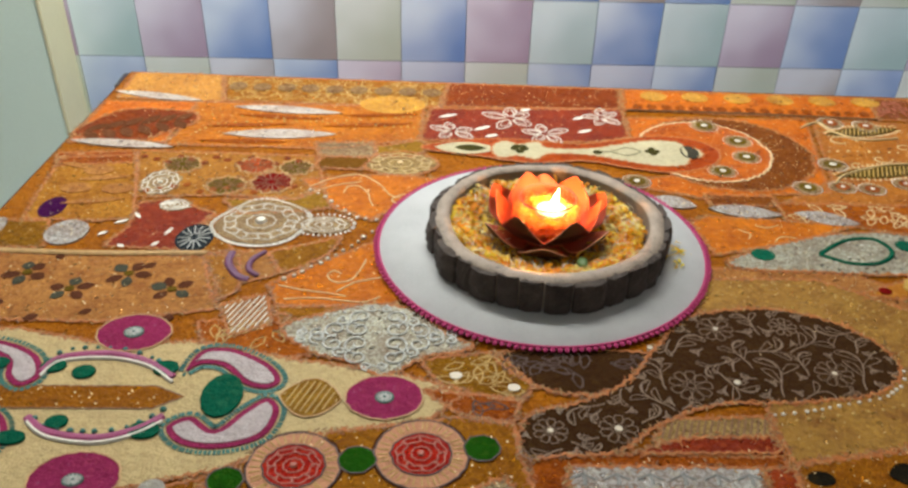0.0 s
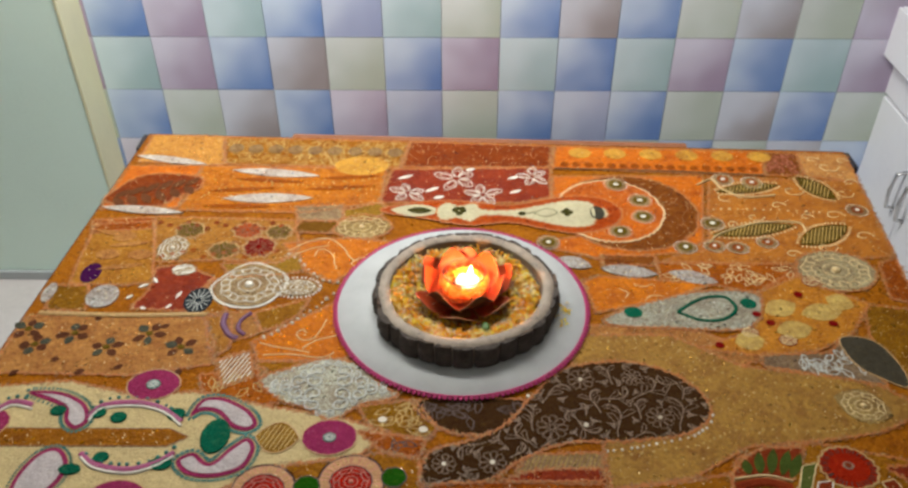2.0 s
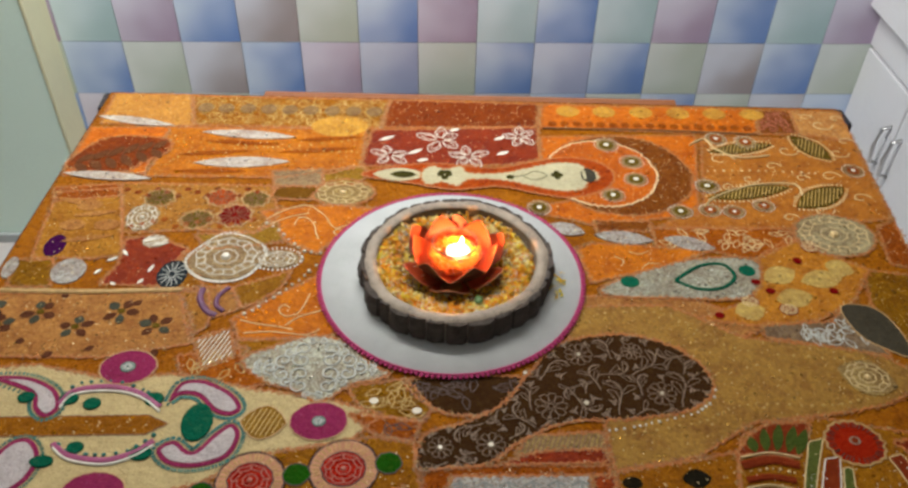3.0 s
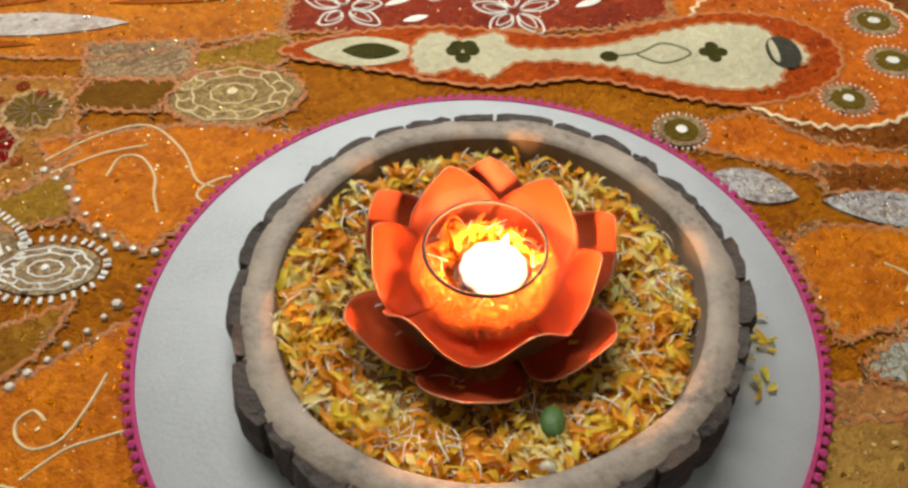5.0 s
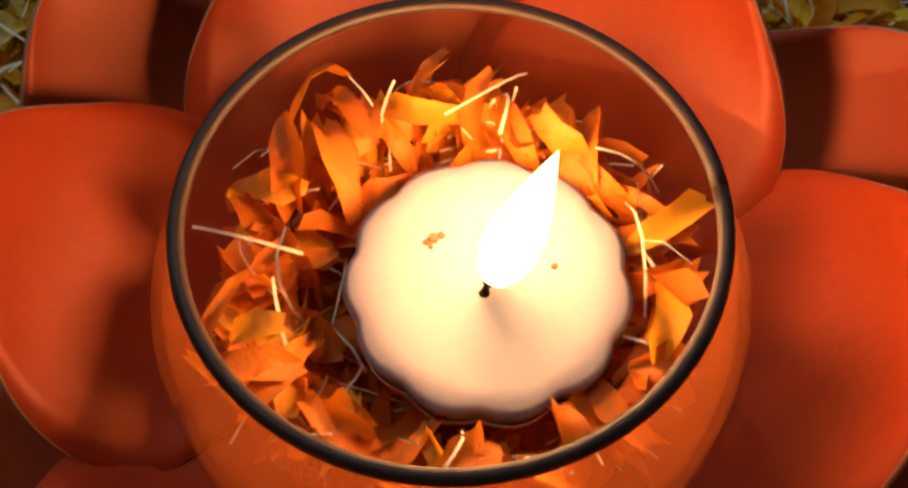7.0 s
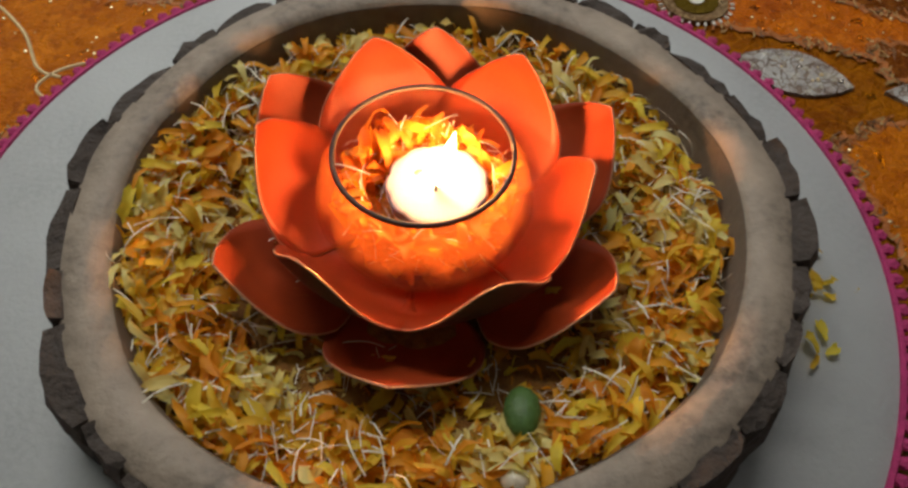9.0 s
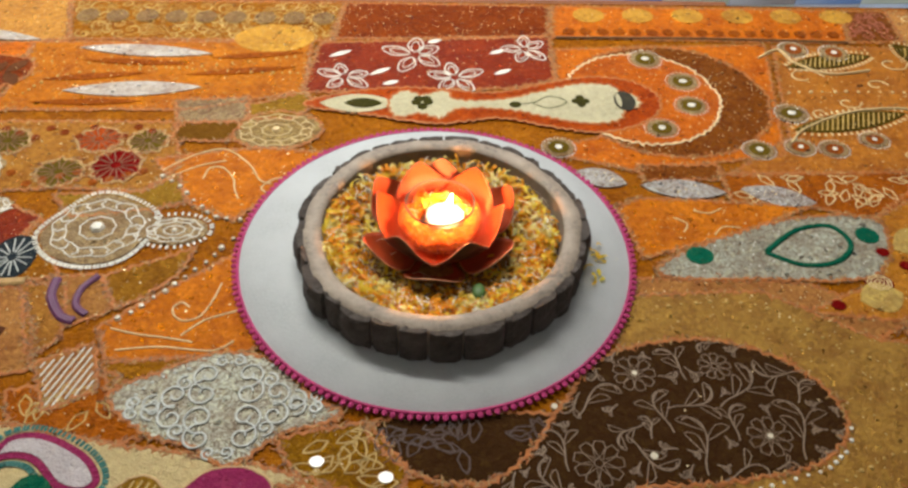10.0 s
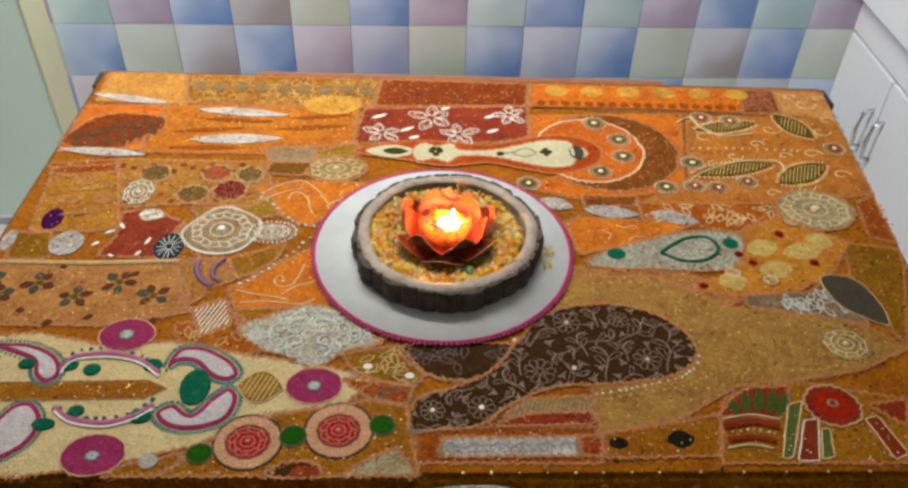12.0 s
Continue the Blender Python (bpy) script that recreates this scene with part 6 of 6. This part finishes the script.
bursts, curls = [], []
for cx, cz, r in ((0.150, 0.712, 0.030), (0.245, 0.716, 0.024), (0.345, 0.712, 0.032), (0.455, 0.715, 0.026), (0.560, 0.712, 0.030)):
    for k in range(18):
        a = k * 0.349 + RNG.uniform(-0.08, 0.08)
        far = r * RNG.uniform(0.8, 1.1)
        bursts.append([(cx + math.cos(a + 0.25 * u) * far * u * 1.2, max(0.681, min(0.741, cz + math.sin(a + 0.25 * u) * far * u))) for u in (0.25, 0.5, 0.75, 1.0)])
for k in range(46):
    cx, cz, r, a0 = RNG.uniform(0.10, 0.64), RNG.uniform(0.690, 0.736), RNG.uniform(0.005, 0.011), RNG.uniform(0, 6.28)
    curls.append([(cx + r * (0.3 + 0.7 * u) * math.cos(a0 + 5 * u), max(0.680, min(0.742, cz + r * (0.3 + 0.7 * u) * math.sin(a0 + 5 * u)))) for u in (i / 9 for i in range(10))])
front_threads("fall_embroidery", "thread_gold", bursts, 0.0016)
front_threads("fall_embroidery", "thread_tan", curls, 0.0015, 0.0154)
front_threads("pleat_stitching", "stitch_tan", [[(x, 0.741), (x + RNG.uniform(-0.001, 0.001), 0.728), (x + RNG.uniform(-0.002, 0.002), RNG.uniform(0.700, 0.722))] for x in (-0.415 + 0.0105 * k for k in range(35))], 0.0032, 0.0180)
front_threads("hem_cord", "stitch_orange", [[(x, 0.681 + 0.0012 * math.sin(x * 60)) for x in (-0.66 + 0.0131 * k for k in range(100))]], 0.0034, 0.0185)
thread('sequin', [(-0.020, -0.3895), (0.240, -0.3930), (0.640, -0.3990)], 0.0030, 1, 0)
thread('stitch_tan', [(-0.660, -0.3805), (-0.300, -0.3850), (-0.050, -0.3885)], 0.0040, 1, 0)

# ---- white mat with a pink crochet edge ----
mat = thing("table_mat", "round grey white felt mat with pink crochet edging", "mat", at=(-0.0012, -0.003, 0.7545))
MAT_R = 0.1900
bm = lathe([(0, 0.0), (MAT_R, 0.0), (MAT_R + 0.0006, 0.0012), (MAT_R, 0.0026), (0.12, 0.0028), (0, 0.0028)], 128)
part("felt", bm, "mat_felt", mat, "", True)
bm = bmesh.new()
ribbon(bm, [Vector((math.cos(a), math.sin(a))) * (MAT_R - 0.001) for a in (2 * math.pi * i / 160 for i in range(160))], 0.0036, 0.0016, 0.0020, True)
part("crochet_band", bm, "pink_yarn", mat, "pink crochet band")
bm = bmesh.new()
bmesh.ops.create_icosphere(bm, subdivisions=1, radius=0.0028, matrix=Matrix.Diagonal((1.2, 1.05, 0.75, 1)))
picot = mesh_of("picot", bm, "pink_yarn")
N_PICOT = 168
for i in range(N_PICOT):
    a = 2 * math.pi * i / N_PICOT
    ob = new("picot", picot)
    ob.parent = mat
    r = MAT_R + 0.0024 + RNG.uniform(-0.0006, 0.0006)
    ob.matrix_basis = pose(r * math.cos(a), r * math.sin(a), 0.0014, 0, 0, math.degrees(a) + RNG.uniform(-12, 12))

# ---- hollowed log slice tray ----
TRAY = (0.005, -0.006)
TZ = 0.7575
tray = thing("log_tray", "hollowed log slice tray with dark bark round the rim", "tray", at=(*TRAY, TZ))
tray.scale = (0.985, 0.985, 1.0)


def log_wobble(a, r, z):
    return 1 + (0.012 * math.sin(2 * a + 0.7) + 0.010 * math.sin(3 * a + 2.0) + 0.006 * math.sin(7 * a)) * (1 if r > 0.05 else 0)


bm = lathe([(0, 0.0), (0.129, 0.0), (0.1335, 0.004), (0.1335, 0.034), (0.1320, 0.0365), (0.1230, 0.0385), (0.1165, 0.0378), (0.1150, 0.0355)], 120, log_wobble)
for v in bm.verts:
    v.co.z += 0.0012 * noise.noise(v.co * 40) if v.co.z > 0.02 else 0
part("wood_body", bm, "log_wood", tray, "pale sanded wood rim", True)


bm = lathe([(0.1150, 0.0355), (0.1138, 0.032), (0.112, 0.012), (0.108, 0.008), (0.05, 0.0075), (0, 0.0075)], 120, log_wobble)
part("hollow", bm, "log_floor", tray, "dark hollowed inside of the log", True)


def bark_chunk(a0, a1, seed):
    """A lump of bark: a bent block with broken top and outer face."""
    rng = random.Random(seed)
    bm = bmesh.new()
    n, m = 5, 6
    thick = rng.uniform(0.0045, 0.0108)
    grid = []
    hgt = rng.uniform(0.0325, 0.0385)
    for i in range(n + 1):
        a = a0 + (a1 - a0) * i / n
        k = log_wobble(a, 0.13, 0)
        end = math.sin(math.pi * (i + 0.35) / (n + 0.7)) ** 0.35
        row = []
        for j in range(m + 1):
            u = j / m
            z = 0.001 + (hgt + rng.uniform(-0.0012, 0.0012)) * u
            r = 0.1328 * k + thick * end * (0.62 + 0.38 * math.sin(math.pi * min(1, u * 0.85 + 0.12)) ** 0.6) + rng.uniform(-0.0011, 0.0011)
            row.append(bm.verts.new((r * math.cos(a), r * math.sin(a), z)))
        back_top = bm.verts.new((0.1308 * k * math.cos(a), 0.1308 * k * math.sin(a), 0.0365 + rng.uniform(-0.001, 0.001)))
        back_low = bm.verts.new((0.1303 * k * math.cos(a), 0.1303 * k * math.sin(a), 0.001))
        grid.append([back_low] + row + [back_top])
    for p, q in zip(grid, grid[1:]):
        for j in range(len(p)):
            h = (j + 1) % len(p)
            bm.faces.new((p[j], q[j], q[h], p[h]))
    bm.faces.new(grid[0])
    bm.faces.new(grid[-1][::-1])
    bmesh.ops.recalc_face_normals(bm, faces=bm.faces)
    return bm


angle, seed = 0.0, 40
while angle < 2 * math.pi - 0.08:
    span = min(random.Random(seed).uniform(0.15, 0.30), 2 * math.pi - angle)
    part("bark_piece", bark_chunk(angle + 0.006, angle + span - 0.010, seed), "bark", tray)
    angle, seed = angle + span, seed + 1


# ---- marigold petals ----
def flower_petal(bm, place, yaw, tilt, length, width, curl, rng, thin=False):
    """A toothed, curled petal strip, or a thread-like pale floret."""
    m = Matrix.Translation(place) @ Matrix.Rotation(yaw, 4, "Z") @ Matrix.Rotation(tilt, 4, "Y") @ Matrix.Rotation(rng.uniform(-0.7, 0.7), 4, "X")
    rows = []
    n = 4
    twist, sway = rng.uniform(-1.6, 1.6), rng.uniform(-0.35, 0.35)
    for i in range(n + 1):
        u = i / n
        w = width * (0.25 + 0.75 * math.sin(math.pi * min(1, 0.12 + 0.72 * u))) if not thin else width
        z = curl * length * math.sin(u * 2.4) * 0.5
        x = length * (u - 0.5)
        turn = 0 if thin else twist * (u - 0.5)
        row = []
        for s in ((-1, 0, 1) if not thin else (-1, 1)):
            side = s * w / 2 * (1 if thin else rng.uniform(0.65, 1.25))
            row.append(bm.verts.new(m @ Vector((x + (0 if thin else rng.uniform(-0.06, 0.06) * length), side * math.cos(turn) + sway * length * u * u, z + side * math.sin(turn) + abs(s) * width * 0.25))))
        rows.append(row)
    if not thin:
        tip = rows[-1]
        tip[1].co = tip[1].co.lerp(rows[-2][1].co, 0.35)
    for a, b in zip(rows, rows[1:]):
        for k in range(len(a) - 1):
            bm.faces.new((a[k], a[k + 1], b[k + 1], b[k]))


def petal_litter(name, label, count, place_of, parent_mat, length, rng, thin=False, width=0.004):
    bm = bmesh.new()
    for _ in range(count):
        p = place_of(rng)
        while parent_mat == "petal_lemon" and noise.noise(p * 38) < 0.04:
            p = place_of(rng)
        flower_petal(bm, p, rng.uniform(0, 6.28), rng.uniform(-0.7, 0.7), length * rng.uniform(0.6, 1.4), width * rng.uniform(0.6, 1.4), rng.uniform(-1.3, 1.3), rng, thin)
    return solid(name, bm, parent_mat, label, "petals", "stuff", True)


def in_ring(rng):
    a = rng.uniform(0, 6.283)
    left = max(0, -math.cos(a - 0.35))
    r = math.sqrt(rng.uniform(0.052 ** 2, (0.1085 + 0.0045 * left) ** 2))
    if r < 0.082:
        return Vector((TRAY[0] + r * math.cos(a), TRAY[1] + r * math.sin(a), TZ + 0.0092 + rng.uniform(0, 0.003)))
    heap = (0.008 + 0.009 * left) * (1 - ((r - 0.103 - 0.004 * left) / 0.024) ** 2)
    return Vector((TRAY[0] + r * math.cos(a), TRAY[1] + r * math.sin(a), TZ + 0.0135 + rng.uniform(0, 1) ** 0.6 * (0.0045 + max(0, heap))))


# Added sheet under the petals, coloured dark for their shaded gaps.
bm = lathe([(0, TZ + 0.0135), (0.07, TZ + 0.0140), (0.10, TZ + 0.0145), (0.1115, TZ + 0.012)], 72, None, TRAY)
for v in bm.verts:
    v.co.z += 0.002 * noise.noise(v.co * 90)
solid("petal_bed", bm, "petal_gap_shade", "bed of crushed orange marigold petals in the tray", "petals", "stuff")
prng = random.Random(11)
for name, mat_name, count, thin, length, width in (("marigold_petals", "petal_orange", 1500, False, 0.0108, 0.0038), ("marigold_petals", "petal_yellow", 1700, False, 0.0108, 0.0036),
                                                  ("pale_marigold_petals", "petal_lemon", 1500, False, 0.0100, 0.0036), ("floret_threads", "petal_stem", 2100, True, 0.0125, 0.0005)):
    petal_litter(name, {"petal_orange": "loose orange marigold petals strewn in the tray", "petal_yellow": "loose yellow marigold petals strewn in the tray",
                        "petal_lemon": "pale lemon marigold petals strewn in the tray", "petal_stem": "pale thin marigold florets strewn in the tray"}[mat_name], count, in_ring, mat_name, length, prng, thin, width)


def spilled(rng):
    x, y = rng.choice(((0.158, -0.017), (0.158, -0.017), (0.148, -0.050), (0.152, -0.030)))
    return Vector((x + rng.gauss(0, 0.005), y + rng.gauss(0, 0.007), 0.7585 + rng.uniform(0, 0.0015)))


petal_litter("spilled_petals", "a few yellow petals fallen on the mat", 16, spilled, "petal_yellow", 0.008, prng)
bm = bmesh.new()
bmesh.ops.create_uvsphere(bm, u_segments=12, v_segments=8, radius=0.0042, matrix=Matrix.Diagonal((1.1, 1.0, 0.85, 1)))
pebble = solid("pebble", bm, "pearl", "small smooth white pebble among the petals", "pebble", "", True)
pebble.location = (0.030, -0.106, 0.7835)
bm = bmesh.new()
bmesh.ops.create_uvsphere(bm, u_segments=12, v_segments=8, radius=0.0060, matrix=Matrix.Diagonal((1.05, 1.5, 0.75, 1)))
for v in bm.verts:
    v.co *= 1 + 0.12 * noise.noise(v.co * 300)
bud = solid("green_bud", bm, "leaf_green", "small green marigold bud among the petals", "bud", "", True)
bud.location = (0.034, -0.083, 0.783)

# ---- lotus candle holder ----
LOTUS = (0.0028, -0.0008)
LZ = 0.7700
lotus = thing("lotus_candle_holder", "orange lacquered metal lotus candle holder with two petal rings", "candle holder", at=(*LOTUS, LZ))
part("base", lathe([(0, 0), (0.034, 0), (0.036, 0.002), (0.030, 0.006), (0.0, 0.006)], 40), "lotus_lacquer", lotus, "", True)


def lotus_petal(profile, half, cup):
    """A pointed, cupped petal of bent sheet: profile holds (radius, height) from root to tip."""
    bm = bmesh.new()
    n, m = 24, 12
    pts = rounded(profile, True, False, 8)
    rows = []
    for i in range(n + 1):
        u = 1 - (1 - i / n) ** 1.7
        f = u * (len(pts) - 1)
        p = pts[int(f)].lerp(pts[min(int(f) + 1, len(pts) - 1)], f - int(f))
        q = pts[min(int(f) + 1, len(pts) - 1)] - pts[max(int(f) - 1, 0)]
        nrm = Vector((-q.y, q.x)).normalized()
        wide = ((0.30 + 0.70 * u) ** 1.1 * (1 - u) ** 0.78) / 0.369 if u < 0.407 else 1 - ((u - 0.407) / 0.593) ** 2.1
        w = half * max(0.004, wide) * min(1, 0.3 + u * 2.4)
        row = []
        for j in range(m + 1):
            v = -1 + 2 * j / m
            lift = cup * w * v * v
            row.append(bm.verts.new((p.x + nrm.x * lift, v * w, p.y + nrm.y * lift)))
        rows.append(row)
    for a, b in zip(rows, rows[1:]):
        for j in range(m):
            bm.faces.new((a[j], a[j + 1], b[j + 1], b[j]))
    bmesh.ops.recalc_face_normals(bm, faces=bm.faces)
    sheet = set(bm.verts)
    bmesh.ops.solidify(bm, geom=bm.faces[:], thickness=0.0009)
    bm.normal_update()
    # Outward and downward faces get the darker brown, the others the orange.
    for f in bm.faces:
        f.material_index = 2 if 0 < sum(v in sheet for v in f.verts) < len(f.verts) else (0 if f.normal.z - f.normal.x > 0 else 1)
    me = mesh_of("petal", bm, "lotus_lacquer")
    me.materials.append(MATS["lotus_outer_brown"])
    me.materials.append(MATS["lotus_edge_glint"])
    return me


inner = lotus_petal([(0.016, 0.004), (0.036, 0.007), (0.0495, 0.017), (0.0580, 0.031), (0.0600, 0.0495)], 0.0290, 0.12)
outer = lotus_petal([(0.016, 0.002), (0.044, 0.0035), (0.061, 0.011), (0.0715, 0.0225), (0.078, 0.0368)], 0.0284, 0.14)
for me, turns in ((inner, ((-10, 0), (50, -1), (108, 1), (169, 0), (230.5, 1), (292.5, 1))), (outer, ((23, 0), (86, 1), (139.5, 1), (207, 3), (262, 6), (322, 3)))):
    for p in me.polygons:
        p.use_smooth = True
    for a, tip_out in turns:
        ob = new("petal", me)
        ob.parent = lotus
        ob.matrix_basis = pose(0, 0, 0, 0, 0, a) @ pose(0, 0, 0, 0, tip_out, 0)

# ---- glass cup with petals and a floating candle ----
CUP = (0.0029, -0.0004)
CAN = (0.0075, -0.0033)
CZ = 0.7765
cup = thing("glass_cup", "small round clear glass cup with dark rim inside the lotus", "cup", at=(*CUP, CZ))
glass = part("bowl", lathe([(0, 0.0), (0.018, 0.0), (0.030, 0.0025), (0.0378, 0.009), (0.0402, 0.0165), (0.0385, 0.027), (0.0328, 0.0385), (0.0317, 0.0400),
                            (0.0308, 0.0400), (0.0318, 0.0380), (0.0372, 0.0268), (0.0388, 0.0165), (0.0365, 0.0098), (0.0292, 0.0042), (0.017, 0.0018), (0, 0.0018)], 72), "clear_glass", cup, "clear glass bowl", True)
glass.visible_shadow = False
bm = bmesh.new()
ringp = [(0.0317 * math.cos(a), 0.0317 * math.sin(a), 0.0400) for a in (2 * math.pi * i / 72 for i in range(73))]
tube(bm, ringp, 0.0010, 8)
part("rim", bm, "glass_rim", cup, "dark rounded rim", True)


def in_cup(rng):
    a, u = rng.uniform(0, 6.283), rng.uniform(0, 1)
    z = rng.uniform(0.004, 0.0240)
    rmax = 0.0235 + 0.0075 * math.sin(math.pi * min(1, max(0, (z - 0.003) / 0.027)))
    r = rmax * math.sqrt(rng.uniform(0.3 if z < 0.02 else 0.7, 1))
    x, y = CUP[0] + r * math.cos(a), CUP[1] + r * math.sin(a)
    if math.hypot(x - CAN[0], y - CAN[1]) < 0.0215:
        z = min(z, 0.006)
    return Vector((x, y, CZ + z))


petal_litter("cup_petals", "orange marigold petals filling the glass cup", 430, in_cup, "petal_deep", 0.0112, prng, False, 0.0042)
petal_litter("cup_petals", "yellow orange marigold petals filling the glass cup", 90, in_cup, "petal_orange", 0.0112, prng, False, 0.0040)
petal_litter("cup_florets", "pale thin florets in the glass cup", 220, in_cup, "petal_stem", 0.0120, prng, True, 0.00035)

CANZ = 0.7850
candle = thing("tea_candle", "round cream wax candle with scalloped edge, burning in the glass cup", "candle", at=(*CAN, CANZ))


def scallop(a, r, z):
    return 1 + (0.055 * abs(math.sin(5.5 * a)) - 0.03 if r > 0.015 else 0)


part("wax", lathe([(0, 0), (0.0145, 0), (0.0170, 0.010), (0.0184, 0.0165), (0.0183, 0.0173), (0.0174, 0.0178), (0.0150, 0.0174), (0.0120, 0.0163), (0.006, 0.0154), (0, 0.0152)], 88, scallop), "wax", candle, "", True)
part("foil_cup", lathe([(0, -0.0006), (0.0150, -0.0006), (0.0175, 0.009), (0.0180, 0.0125), (0.0176, 0.0125), (0.0171, 0.009), (0.0148, 0.0)], 88, scallop), "foil", candle, "thin crinkled foil cup", True)
bm = bmesh.new()
for sx, sy, sr in ((-0.0068, 0.0072, 0.0009), (-0.0078, 0.0066, 0.0006), (-0.0057, 0.0076, 0.0006), (-0.0072, 0.0059, 0.0004), (0.0090, 0.0020, 0.0005)):
    bead(bm, sx, sy, 0.0161, sr, 0.4)
part("soot_specks", bm, "wax_soot", candle, "brown soot specks on the wax")
bm = bmesh.new()
tube(bm, [(-0.0005, -0.001, 0.0150), (0.0, -0.0005, 0.0175), (0.0012, 0.0, 0.0195), (0.0022, 0.0008, 0.0205)], 0.0009, 8)
part("wick", bm, "wick_char", candle, "charred black wick", True)
flame_profile = [(0.0, 0.0), (0.0012, 0.0005), (0.0028, 0.0030), (0.0037, 0.0075), (0.0034, 0.0125), (0.0021, 0.0190), (0.0009, 0.0245), (0.0, 0.0280)]
bm = lathe(flame_profile, 20)
for v in bm.verts:
    v.co.x += 0.0009 + v.co.z * 0.19
    v.co.z += 0.0172
flame = part("flame", bm, "flame_glow", candle, "bright yellow white candle flame", True)
flame.visible_shadow = False

# ---- tiles of the north wall ----
ROWS_OF_TILES = ["bmtbltcbgbcgcm", "tmbgcbmtbtmbtm", "bcgbmlcblbcgbc"]
GRID_X, GRID_Z, TILE = -0.056, 0.561, 0.15
bm = box(-TILE / 2 + 0.0008, TILE / 2 - 0.0008, -0.003, 0.006, -TILE / 2 + 0.0008, TILE / 2 - 0.0008)
tile_shape = {}
for key in TILES:
    c = bm.copy()
    tile_shape[key] = mesh_of("tile", c, "tile_" + key)
bm.free()
for row in range(-3, 9):
    for col in range(-7, 9):
        pattern = ROWS_OF_TILES[(1 - row) % 3] if -1 <= row <= 1 else ROWS_OF_TILES[(row * 2) % 3]
        key = pattern[(col + 6 + (0 if -1 <= row <= 1 else row * 5)) % len(pattern)]
        ob = new("tile", tile_shape[key])
        ob.parent = wall_north
        ob.location = (GRID_X + (col + 0.5) * TILE, WALL_Y, GRID_Z + (row + 0.5) * TILE)
